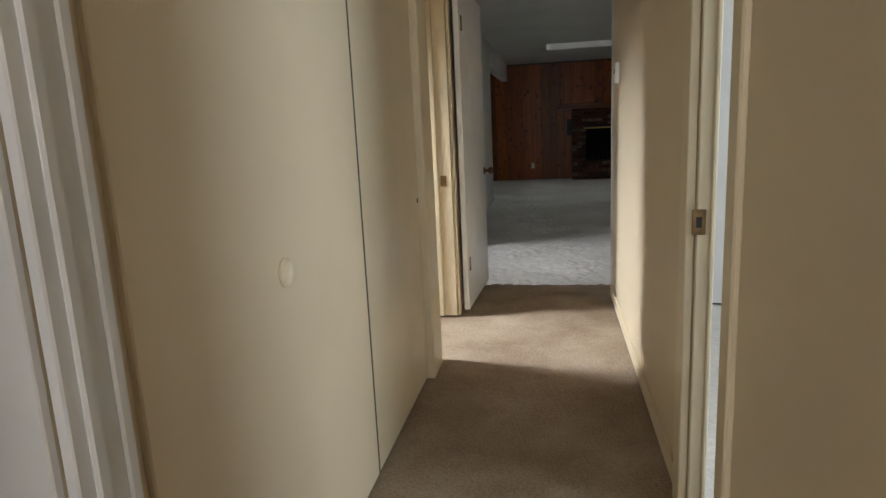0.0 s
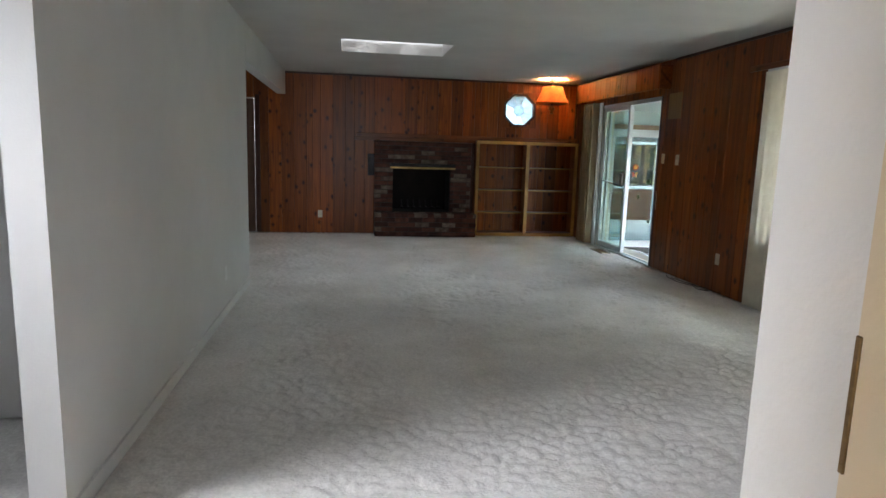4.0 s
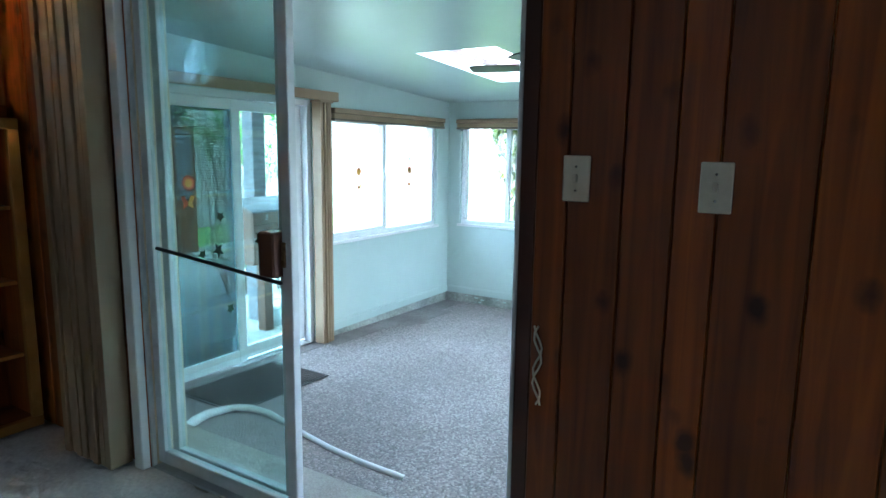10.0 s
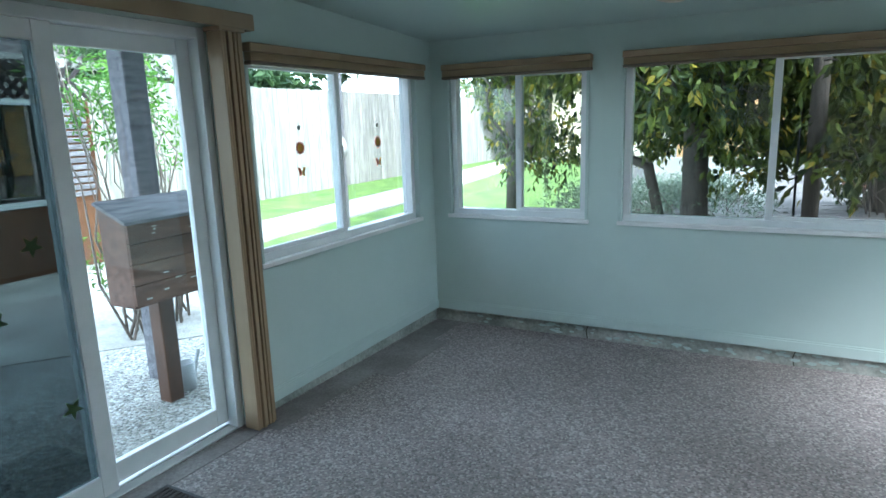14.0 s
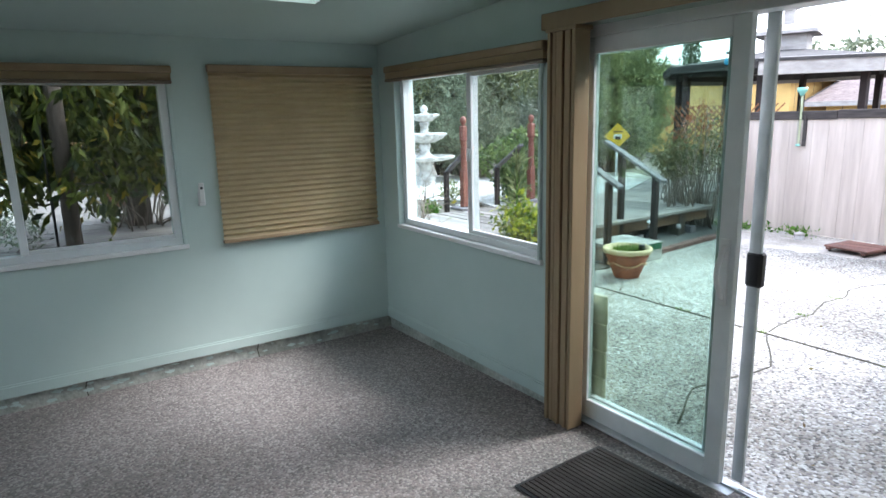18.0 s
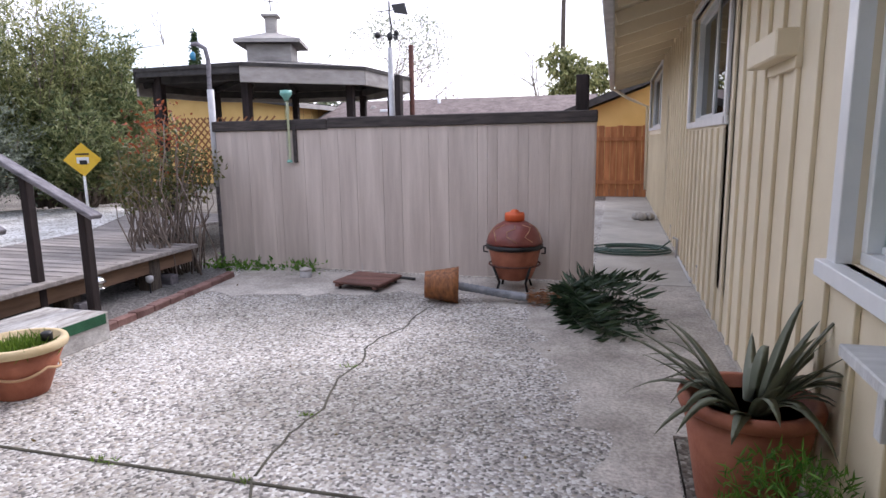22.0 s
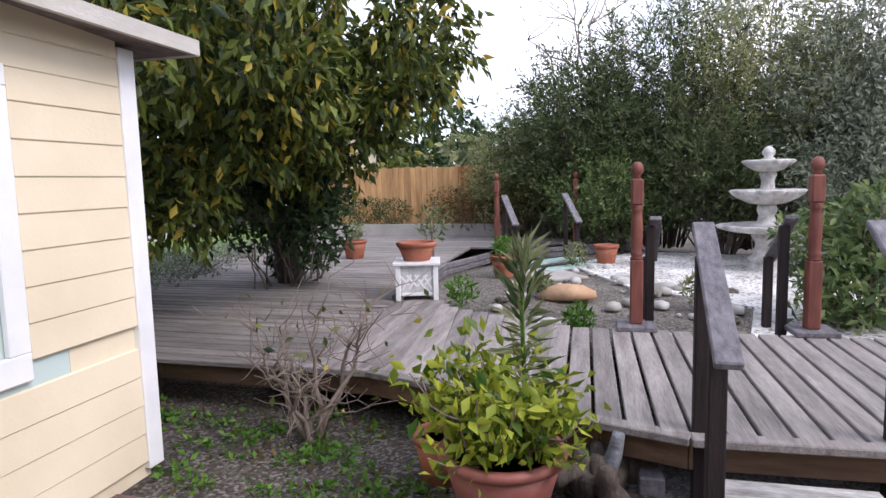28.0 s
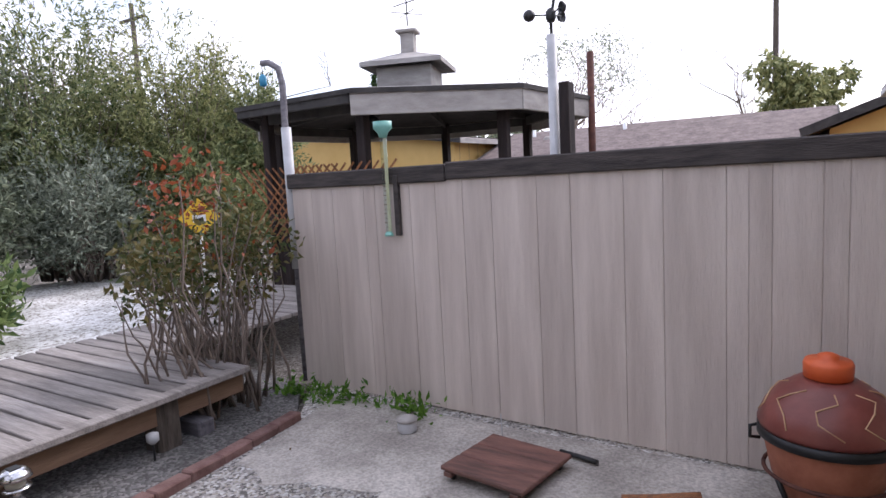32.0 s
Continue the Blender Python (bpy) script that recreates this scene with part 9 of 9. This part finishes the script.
for k in range(4):
    a = math.pi / 4 + math.pi / 2 * k
    tube("stand_leg", urn, "black_iron", [(0.20 * math.cos(a), 0.20 * math.sin(a), 0.0), (0.17 * math.cos(a), 0.17 * math.sin(a), 0.08), (0.24 * math.cos(a), 0.24 * math.sin(a), 0.24)], 0.012, 7)
for s in (-1, 1):
    tube("side_handle", urn, "black_iron", [(0.255 * s, 0.0, 0.40), (0.285 * s, 0.03, 0.40), (0.285 * s, 0.03, 0.35), (0.25 * s, 0.0, 0.34)], 0.008, 6)

# toppled artificial palm in a bark planter
plt_ = thing("toppled_palm", "toppled artificial palm in a bark-covered planter", "artificial plant", (5.83, 3.93, GZ + 0.165))
tub = lathe("planter", plt_, "rust_bark", [(0.115, -0.02), (0.118, 0.0), (0.135, 0.12), (0.150, 0.20), (0.162, 0.27), (0.152, 0.27), (0.138, 0.20), (0.12, 0.10)], 30, (0.16, 0.05, -0.01), (0, -92, 14), "ribbed bark planter", wave=lambda t, r: 1 + 0.02 * math.sin(9 * t))
lathe("planter_fill", plt_, "black_iron", [(0.05, 0.17), (0.135, 0.175), (0.13, 0.18)], 24, (0.16, 0.05, -0.01), (0, -92, 14))
trk = [(0.0, 0.0, -0.01), (-0.2, -0.06, -0.05), (-0.45, -0.08, -0.09), (-0.70, -0.05, -0.11)]
ring_ = []
for k in range(33):
    t = k / 32 * 3
    i = min(2, int(t))
    p = [trk[i][c] + (trk[i + 1][c] - trk[i][c]) * (t - i) for c in range(3)]
    ring_.append((tuple(p), 0.033 + (0.006 if k % 2 else 0.0)))
tubes("trunk", plt_, "trunk_grey", [([p for p, _ in ring_], [r for _, r in ring_])], 10, "grey ringed trunk")
fb = np.random.default_rng(31)
foliage("fibre_sleeve", plt_, "rust_bark", np.column_stack([fb.uniform(-0.95, -0.68, 420), fb.normal(-0.04, 0.045, 420), fb.normal(-0.105, 0.03, 420)]), 0.06, 0.12, 0.0, 32, "brown fibre sleeve", aim=np.tile((-1.0, 0.2, 0), (420, 1)))
for k in range(17):
    a = 2 * math.pi * k / 17
    d = np.array([-0.45 + 0.28 * math.cos(a), 0.55 * math.sin(a) + 0.25, max(-0.25, 0.42 * math.sin(2.3 * k) + 0.12)])
    base = np.array([-0.96, -0.02, -0.09])
    pts = [base + d * t + np.array([0, 0, -0.32 * t * t]) for t in (0, 0.25, 0.5, 0.75, 1.0)]
    pts = [np.array((p[0], p[1], max(p[2], -0.15))) for p in pts]
    fr = solid("frond", *tube_data([tuple(p) for p in pts], [0.006, 0.005, 0.004, 0.003, 0.002], 5), "leaf_palm", plt_)
    spn, am = [], []
    for t in np.linspace(0.15, 1.0, 26):
        i = min(3, int(t * 4))
        p = pts[i] + (pts[i + 1] - pts[i]) * (t * 4 - i)
        side = np.cross(d, (0, 0, 1))
        side /= np.linalg.norm(side)
        for s in (-1, 1):
            spn.append(p)
            am.append(side * s * 1.6 + d * 1.2 + np.array([0, 0, 0.2]))
    lf = foliage("frond", fr, "leaf_palm", spn, 0.17, 0.17, 0.05, 300 + k, aim=np.array(am))

# wooden pallet plate
pal = thing("plant_trolley", "low square plant trolley of reddish boards", "plant trolley", (6.73, 3.52, GZ), (0, 0, -8))
for k in range(3):
    box("board", pal, "trolley_wood", (-0.25, -0.24 + 0.16 * k, 0.055), (0.25, -0.24 + 0.16 * k + 0.154, 0.08), 0.006)
for x in (-0.2, 0.2):
    box("runner", pal, "trolley_wood", (x - 0.025, -0.24, 0.03), (x + 0.025, 0.24, 0.055), 0.004)
    for y in (-0.19, 0.19):
        lathe("caster", pal, "black_plastic", [(0.008, -0.012), (0.016, -0.01), (0.016, 0.01), (0.008, 0.012)], 14, (x, y, 0.016), (90, 0, 0))
stk = thing("metal_rod", "thin metal rod leaning by the trolley", "rod", (6.95, 3.12, GZ))
tube("rod", stk, "pipe_grey", [(0, 0, 0), (0.01, -0.01, 0.14)], 0.003, 5)
hs = thing("hose_end", "short black hose end at the wall foot", "hose", (6.44, 3.22, GZ + 0.015))
tube("hose", hs, "black_plastic", [(0.12, -0.02, 0.01), (0.0, 0.0, 0.01), (-0.10, 0.02, 0.008)], 0.014, 8)
jr = thing("glass_jar_lamp", "small grey jar lantern by the wall foot", "jar", (7.52, 3.28, GZ))
lathe("jar", jr, "pipe_grey", [(0.055, 0.0), (0.06, 0.01), (0.06, 0.06), (0.05, 0.075)], 18)
lathe("lid", jr, "fascia_grey", [(0.065, 0.07), (0.068, 0.085), (0.03, 0.10), (0.008, 0.11)], 18)

# hose coil on the side path
hc = thing("garden_hose", "coiled dark green garden hose on the path", "hose", (4.22, 1.2, GZ + 0.012))
coil = []
for k in range(150):
    a = k * 0.26
    r = 0.34 + 0.07 * math.sin(a * 0.37) + 0.03 * math.sin(a * 1.7)
    coil.append((r * 1.15 * math.cos(a), r * 0.75 * math.sin(a), 0.012 + 0.03 * (0.5 + 0.5 * math.sin(a * 0.23))))
coil += [(0.40, 0.05, 0.02), (-0.30, 0.10, 0.05), (-0.43, 0.12, 0.16)]
tube("hose", hc, "hose_green", coil, 0.010, 7)
bib = thing("hose_bib", "grey pipe and tap low on the house wall", "tap", (OUT + 0.005, 1.5, GZ))
tube("pipe", bib, "pipe_grey", [(0.03, 0, 0.0), (0.03, 0, 0.22), (0.08, 0, 0.24)], 0.014, 8)
tube("conduit", bib, "pipe_grey", [(0.02, 0.0, 0.02), (0.02, 1.3, 0.02), (0.02, 1.3, 0.0)], 0.012, 8)
for y in (0.3, 3.1):
    fv = thing("foundation_vent", "small screened foundation vent in the house wall", "vent", (OUT + 0.001, y, GZ + 0.08))
    box("grille", fv, "fascia_grey", (0.0, -0.09, 0.0), (0.012, 0.09, 0.14), 0.003)
    for k in range(5):
        box("slat", fv, "house_cream", (0.012, -0.08, 0.015 + 0.025 * k), (0.017, 0.08, 0.025 + 0.025 * k), 0.001)
rk = thing("corner_stones", "small heap of grey stones at the path corner", "stones", (3.95, -2.0, GZ))
for k in range(5):
    ob = lathe("stone", rk, "concrete", [(0.02, 0.0), (0.07, 0.03), (0.075, 0.08), (0.04, 0.12), (0.01, 0.13)], 9, (0.12 * math.cos(k * 1.3), 0.12 * math.sin(k * 1.3), 0.0), (0, 0, 50 * k), wave=lambda t, r: 1 + 0.15 * math.sin(3 * t + r * 40))

# aloe in a big pot and ferny plants along the house
flower_pot("flower_pot", "big terracotta pot holding an aloe by the house wall", (3.955, 6.60, GZ), 0.235, 0.165, 0.43, "terracotta", None, 0.05)


def strap_leaf(rng, base, way, length, wide, bend, seg=7):
    """A thick tapering leaf that arches over."""
    base, way = np.asarray(base, float), np.asarray(way, float)
    way = way / np.linalg.norm(way)
    side = np.cross(way, (0, 0, 1))
    side = side / (np.linalg.norm(side) + 1e-9)
    v, f = [], []
    for k in range(seg + 1):
        t = k / seg
        p = base + way * length * t + np.array([0, 0, -bend * length * t * t])
        w = wide * (1 - t) ** 0.7 * (0.7 + 0.6 * min(1, 3 * t)) * 0.6
        v += [p + side * w, p + np.array([0, 0, -0.25 * wide * (1 - t)]), p - side * w]
        if k:
            i = 3 * k
            f += [(i - 3, i, i + 1, i - 2), (i - 2, i + 1, i + 2, i - 1), (i - 3, i - 1, i + 2, i)]
    return v, f


alo = thing("aloe_plant", "grey-green aloe with long arching leaves", "plant", (3.955, 6.60, GZ + 0.37))
ar = np.random.default_rng(71)
for k in range(52):
    a = ar.uniform(0, 6.28)
    e = ar.uniform(0.45, 2.2)
    if math.cos(a) < -0.3:
        e += 0.7
    v, f = strap_leaf(ar, (0.06 * math.cos(a), 0.06 * math.sin(a), 0), (math.cos(a), math.sin(a), e), ar.uniform(0.36, 0.64), 0.046, ar.uniform(0.15, 0.85))
    solid("leaf", v, f, "leaf_aloe", alo, smooth=True)
fe = np.random.default_rng(72)
for k, (x, y, r, m, s) in enumerate(((3.92, 7.05, 0.22, "leaf_fern", 0.05), (3.9, 7.35, 0.16, "leaf_fern", 0.05), (3.96, 7.75, 0.14, "leaf_fern", 0.06), (3.9, 8.2, 0.14, "leaf_fern", 0.06), (3.92, 5.9, 0.08, "leaf_fern", 0.04))):
    fp = thing("feathery_plant", "bright green feathery plant in the bed by the house", "plant", (x, y, GZ))
    foliage("leaves", fp, m, cloud(fe, (0, 0, r * 0.9), (r, r, r * 1.1), 1100, 0.3), s, 0.14, -0.2, 80 + k, up=0.6)

# white planter box with bowl, other pots on the deck
pbx = thing("planter_stand", "white wooden planter box with lattice sides", "planter", (11.78, 8.42, DZ), (0, 0, 14))
for x in (-0.19, 0.19):
    for y in (-0.19, 0.19):
        box("leg", pbx, "white_paint", (x - 0.025, y - 0.025, 0.0), (x + 0.025, y + 0.025, 0.36), 0.004)
box("top_tray", pbx, "white_paint", (-0.24, -0.24, 0.36), (0.24, 0.24, 0.39), 0.004)
for s in (-1, 1):
    for ax in (0, 1):
        lo, hi = ((-0.165, 0.19 * s - 0.01, 0.05), (0.165, 0.19 * s + 0.01, 0.08)) if ax == 0 else ((0.19 * s - 0.01, -0.165, 0.05), (0.19 * s + 0.01, 0.165, 0.08))
        box("side_rail", pbx, "white_paint", lo, hi, 0.003)
        for k in range(4):
            u0 = -0.16 + 0.08 * k
            for q in (-1, 1):
                a, b = (u0, 0.1 + 0.02 * k), (u0 + 0.10, 0.26)
                if q < 0:
                    a, b = (-u0, a[1]), (-u0 - 0.10, b[1])
                p0, p1 = ((a[0], 0.19 * s, a[1]), (b[0], 0.19 * s, b[1])) if ax == 0 else ((0.19 * s, a[0], a[1]), (0.19 * s, b[0], b[1]))
                beam("lattice_bar", pbx, "white_paint", p0, p1, 0.012, 0.02, 0.002)
        lo, hi = ((-0.165, 0.185 * s - 0.004, 0.08), (0.165, 0.185 * s + 0.004, 0.36)) if ax == 0 else ((0.185 * s - 0.004, -0.165, 0.08), (0.185 * s + 0.004, 0.165, 0.36))
        box("side_panel", pbx, "plank_white", lo, hi, 0.002)
flower_pot("flower_pot", "shallow terracotta bowl on the white planter box", (11.78, 8.42, DZ + 0.39), 0.20, 0.14, 0.19, "terracotta")
flower_pot("flower_pot", "terracotta pot on the far deck", (14.9, 10.36, DZ), 0.19, 0.14, 0.29, "terracotta", group="deck pots")
flower_pot("flower_pot", "terracotta pot beside the far steps", (13.98, 7.83, -0.05), 0.18, 0.12, 0.30, "terracotta", group="deck pots")
flower_pot("flower_pot", "tilted terracotta pot in the stone bed", (15.4, 6.45, -0.05), 0.18, 0.13, 0.30, "terracotta", group="deck pots")
for k, (x, y, z, r) in enumerate(((14.9, 10.36, 0.34, 0.16), (13.98, 7.83, 0.22, 0.14), (14.9, 6.9, -0.05, 0.2), (12.0, 8.0, -0.05, 0.16), (12.6, 7.2, -0.05, 0.12), (10.9, 6.75, -0.05, 0.13), (12.1, 5.6, -0.05, 0.2))):
    gp_ = thing("garden_plant", "small leafy garden plant among stones and pots", "plant", (x, y, z))
    foliage("leaves", gp_, "leaf_fern" if k % 2 else "leaf_hedge", cloud(fe, (0, 0, r), (r, r, r), 220, 0.2), 0.08, 0.3, -0.1, 90 + k, up=0.6)
rock = thing("boulder", "flat tan boulder in the stone bed", "rock", (12.45, 6.92, -0.06))
lathe("stone", rock, "terracotta_pale", [(0.16, 0.0), (0.25, 0.03), (0.24, 0.10), (0.15, 0.17), (0.03, 0.19)], 11, (0, 0, 0), (0, 9, 20), wave=lambda t, r: 1 + 0.28 * math.sin(2 * t) + 0.14 * math.sin(5 * t + r * 30))
rs = random.Random(44)
stn = thing("bed_stones", "scattered white and grey stones in the bed", "stones", (12.3, 6.0, -0.055))
for k in range(60):
    r = rs.uniform(0.03, 0.10)
    lathe("stone", stn, rs.choice(("stone_white", "stone_white", "concrete", "soil")), [(r * 0.5, 0.0), (r, r * 0.3), (r * 0.8, r * 0.8), (r * 0.2, r)], 8, (rs.uniform(-1.7, 2.6), rs.uniform(-1.0, 1.7), 0), (0, 0, rs.uniform(0, 180)), wave=lambda t, q: 1 + 0.2 * math.sin(2 * t + 40 * q))
slabst = thing("stepping_slab", "pale concrete stepping slab in the bed", "slab", (14.2, 7.25, -0.055), (0, 0, 30))
box("slab", slabst, "concrete", (-0.5, -0.35, 0.0), (0.5, 0.35, 0.035), 0.008)
bl = thing("cinder_block", "grey concrete block in the stone bed", "block", (12.9, 6.05, -0.055), (0, 0, 12))
box("block", bl, "concrete", (-0.2, -0.1, 0.0), (0.2, 0.1, 0.17), 0.008)
ss = thing("sapling", "thin staked sapling beside the planter", "sapling", (12.75, 8.5, -0.05))
tubes("stem", ss, "twig", [([(0, 0, 0), (0.02, 0, 0.5), (0, 0.02, 0.95)], [0.018, 0.014, 0.006])], 6)
foliage("leaves", ss, "leaf_hedge", cloud(fe, (0, 0, 0.85), (0.18, 0.18, 0.22), 120, 0.2), 0.12, 0.2, 0.0, 99, up=0.3)

# three-tier stone fountain
fo = thing("garden_fountain", "three-tier white stone garden fountain with scalloped bowls", "fountain", (14.95, 4.33, -0.14))
scal = lambda t, r: 1 + (0.06 * math.sin(14 * t) if r > 0.3 else 0.02 * math.sin(14 * t) if r > 0.2 else 0)
lathe("base", fo, "stone_white", [(0.30, 0.0), (0.31, 0.07), (0.21, 0.11), (0.19, 0.20), (0.23, 0.25), (0.15, 0.31), (0.13, 0.46), (0.19, 0.56), (0.18, 0.61)], 28)
lathe("lower_bowl", fo, "stone_white", [(0.17, 0.59), (0.36, 0.61), (0.55, 0.65), (0.60, 0.68), (0.615, 0.71), (0.58, 0.72), (0.50, 0.69), (0.15, 0.67)], 96, wave=scal)
lathe("middle_stem", fo, "stone_white", [(0.19, 0.67), (0.20, 0.71), (0.12, 0.76), (0.10, 0.84), (0.13, 0.92), (0.11, 1.0)], 24)
lathe("middle_bowl", fo, "stone_white", [(0.10, 0.99), (0.22, 1.01), (0.36, 1.08), (0.43, 1.14), (0.46, 1.18), (0.43, 1.20), (0.36, 1.16), (0.1, 1.13)], 96, wave=scal)
lathe("upper_stem", fo, "stone_white", [(0.14, 1.12), (0.15, 1.17), (0.09, 1.22), (0.08, 1.32), (0.11, 1.40), (0.09, 1.45)], 24)
lathe("upper_bowl", fo, "stone_white", [(0.08, 1.43), (0.18, 1.46), (0.27, 1.52), (0.325, 1.58), (0.30, 1.60), (0.24, 1.57), (0.06, 1.55)], 96, wave=scal)
lathe("finial", fo, "stone_white", [(0.07, 1.54), (0.10, 1.60), (0.05, 1.64), (0.08, 1.68), (0.08, 1.72), (0.04, 1.77), (0.005, 1.785)], 20)

# yellow diamond sign
sg = thing("diamond_sign", "yellow diamond sign on a white post with dark figures", "sign", (13.0, 0.52, 0.0), (0, 0, -130))
tube("sign_post", sg, "white_paint", [(0, 0, -0.1), (0, 0, 0.75)], 0.022, 8)
prism("sign_plate", sg, "sign_yellow", [(0.28, 0), (0, 0.28), (-0.28, 0), (0, -0.28)], 0.0, 0.008, "yellow plate", (0, -0.03, 0.88), (90, 0, 0))
box("legend_bar", sg, "black_plastic", (-0.10, -0.043, 0.96), (0.10, -0.039, 0.985), 0.001)
box("legend_mark", sg, "white_paint", (-0.09, -0.043, 0.82), (0.09, -0.039, 0.92), 0.001)
box("legend_mark", sg, "black_plastic", (-0.05, -0.047, 0.80), (0.06, -0.0435, 0.87), 0.001)

for j, (gx, gy, gr) in enumerate(((12.4, 12.9, 0.55), (13.2, 12.5, 0.6), (12.1, 13.7, 0.55), (13.6, 13.4, 0.6), (14.6, 12.6, 0.6))):
    shrub("silver_shrub", "low silvery ground-cover shrub beside the deck", (gx, gy, GZ), [((0, 0, 0.35), (gr, gr, 0.28)), ((0.25, -0.2, 0.42), (gr * 0.7, gr * 0.7, 0.25))], 1500, 0.07, "leaf_silver", 260 + j, 5)
# side yard seen through the north door: feed box on a post, watering can, tall post
fbx = thing("feed_box", "old brown wooden box with a slanted grey lid on a post", "wooden box", (5.75, 14.58, GZ))
box("post", fbx, "wood_dark", (-0.05, 0.02, 0.0), (0.05, 0.12, 0.70), 0.006)
for k in range(4):
    box("front_board", fbx, "feed_brown", (-0.275, -0.11, 0.68 + 0.114 * k), (0.275, -0.09, 0.68 + 0.114 * k + 0.111), 0.004)
for s in (-1, 1):
    solid("side_panel", [(0.275 * s, -0.09, 0.68), (0.275 * s, 0.12, 0.68), (0.275 * s, 0.12, 1.22), (0.275 * s, -0.09, 1.13), (0.255 * s, -0.09, 0.68), (0.255 * s, 0.12, 0.68), (0.255 * s, 0.12, 1.22), (0.255 * s, -0.09, 1.13)], [(0, 1, 2, 3), (7, 6, 5, 4), (0, 4, 5, 1), (1, 5, 6, 2), (2, 6, 7, 3), (3, 7, 4, 0)], "feed_brown", fbx)
box("bottom_board", fbx, "feed_brown", (-0.275, -0.09, 0.665), (0.275, 0.12, 0.68), 0.003)
box("lid", fbx, "rail_grey", (-0.31, -0.15, 1.175), (0.31, 0.12, 1.197), 0.005, "slanted grey lid", turn=(22, 0, 0))
box("back_panel", fbx, "feed_brown", (-0.255, 0.10, 0.68), (0.255, 0.118, 1.20), 0.003)
rsc = random.Random(77)
for k in range(14):
    u, zz = rsc.uniform(-0.22, 0.22), 0.70 + 0.114 * rsc.randint(0, 3) + rsc.uniform(0.0, 0.09)
    box("scuff", fbx, "stone_white", (u, -0.1125, zz), (u + rsc.uniform(0.012, 0.05), -0.110, zz + rsc.uniform(0.004, 0.009)), 0.0008)
wc = thing("watering_can", "small grey metal watering can", "watering can", (5.90, 14.70, GZ + 0.004))
lathe("can", wc, "pipe_grey", [(0.06, 0.0), (0.06, 0.17), (0.052, 0.17), (0.052, 0.02)], 20)
tube("spout", wc, "pipe_grey", [(0.05, 0, 0.05), (0.11, 0.02, 0.16), (0.13, 0.02, 0.21)], [0.016, 0.013, 0.016], 10)
tps = thing("carport_post", "tall weathered post carrying a beam in the side yard", "post", (5.98, 15.0, GZ))
box("post", tps, "rail_grey", (-0.075, -0.075, 0.0), (0.075, 0.075, 2.12), 0.008)
box("beam", tps, "rail_dark", (-3.0, -0.07, 2.12), (0.5, 0.07, 2.30), 0.008)
tube("hook", tps, "black_iron", [(0.075, 0, 1.16), (0.13, -0.02, 1.14), (0.14, -0.02, 1.20)], 0.012, 6)
cov = thing("side_cover", "low roof over the side yard on a dark beam", "roof", (4.4, 14.8, GZ + 2.30), kind="structure")
for k in range(7):
    box("rafter", cov, "rail_dark", (-1.9 + 0.6 * k, -0.50, 0.002), (-1.86 + 0.6 * k, 0.48, 0.09), 0.004)
box("roof_sheet", cov, "roof_brown", (-2.1, -0.51, 0.092), (2.1, 0.55, 0.12), 0.004)
pw = thing("side_post", "weathered grey post with a woven bird nest by the lawn", "post", (11.12, 17.36, GZ))
box("post", pw, "rail_grey", (-0.075, -0.075, 0.0), (0.075, 0.075, 3.2), 0.008)
lathe("nest", pw, "plank_worn", [(0.02, 0.0), (0.10, 0.05), (0.12, 0.14), (0.10, 0.24), (0.05, 0.34), (0.015, 0.42)], 14, (-0.10, -0.10, 1.10), label="woven straw nest")
shd = thing("lattice_gate", "dark side-yard screen with lattice top and a window", "screen", (6.80, 18.9, GZ))
box("panel", shd, "wood_dark", (-2.4, 0.0, 0.0), (1.45, 0.05, 0.80), 0.006)
box("panel", shd, "wood_dark", (1.02, 0.0, 0.80), (1.45, 0.05, 2.0), 0.006)
for k in range(14):
    box("louvre", shd, "rail_grey", (1.10, -0.02, 0.86 + 0.08 * k), (1.38, 0.0, 0.86 + 0.08 * k + 0.055), 0.003, turn=(12, 0, 0))
for u0, u1, za, zb in ((-2.4, 1.02, 0.80, 0.87), (-2.4, 1.02, 1.93, 2.0), (0.95, 1.02, 0.87, 1.93), (-0.75, -0.68, 0.87, 1.93)):
    box("frame", shd, "plank_white", (u0, -0.02, za), (u1, 0.06, zb), 0.004)
box("pane", shd, "pane_dark", (-0.68, 0.02, 0.87), (0.95, 0.026, 1.93), 0.001)
for s in (1, -1):
    for k in range(16):
        a = -0.85 + 0.14 * k
        beam("lattice_strip", shd, "rail_dark", (a - 0.2 * s, 0.02 * s, 2.0), (a + 0.2 * s, 0.02 * s, 2.42), 0.01, 0.05, 0.001)
shrub("climbing_vine", "green climbing vine on the side-yard fence", (6.75, 16.0, GZ), [((rh.normal(0, 0.22), rh.normal(0, 0.1), rh.uniform(0.5, 2.2)), (0.26, 0.2, 0.35)) for j in range(10)], 2800, 0.06, "leaf_fern", 170, 4, 0.2)
shrub("border_shrub", "dark green shrub behind the old fence", (11.5, 23.2, GZ), [((rh.normal(0, 1.2), rh.normal(0, 0.5), rh.uniform(1.8, 3.4)), (0.8, 0.7, 0.7)) for j in range(9)], 4200, 0.16, "leaf_dark", 171, 4)
shrub("border_shrub", "dark green shrub behind the old fence", (6.0, 22.8, GZ), [((rh.normal(0, 1.2), rh.normal(0, 0.5), rh.uniform(1.9, 3.2)), (0.8, 0.7, 0.7)) for j in range(7)], 3600, 0.16, "leaf_dark", 172, 4)
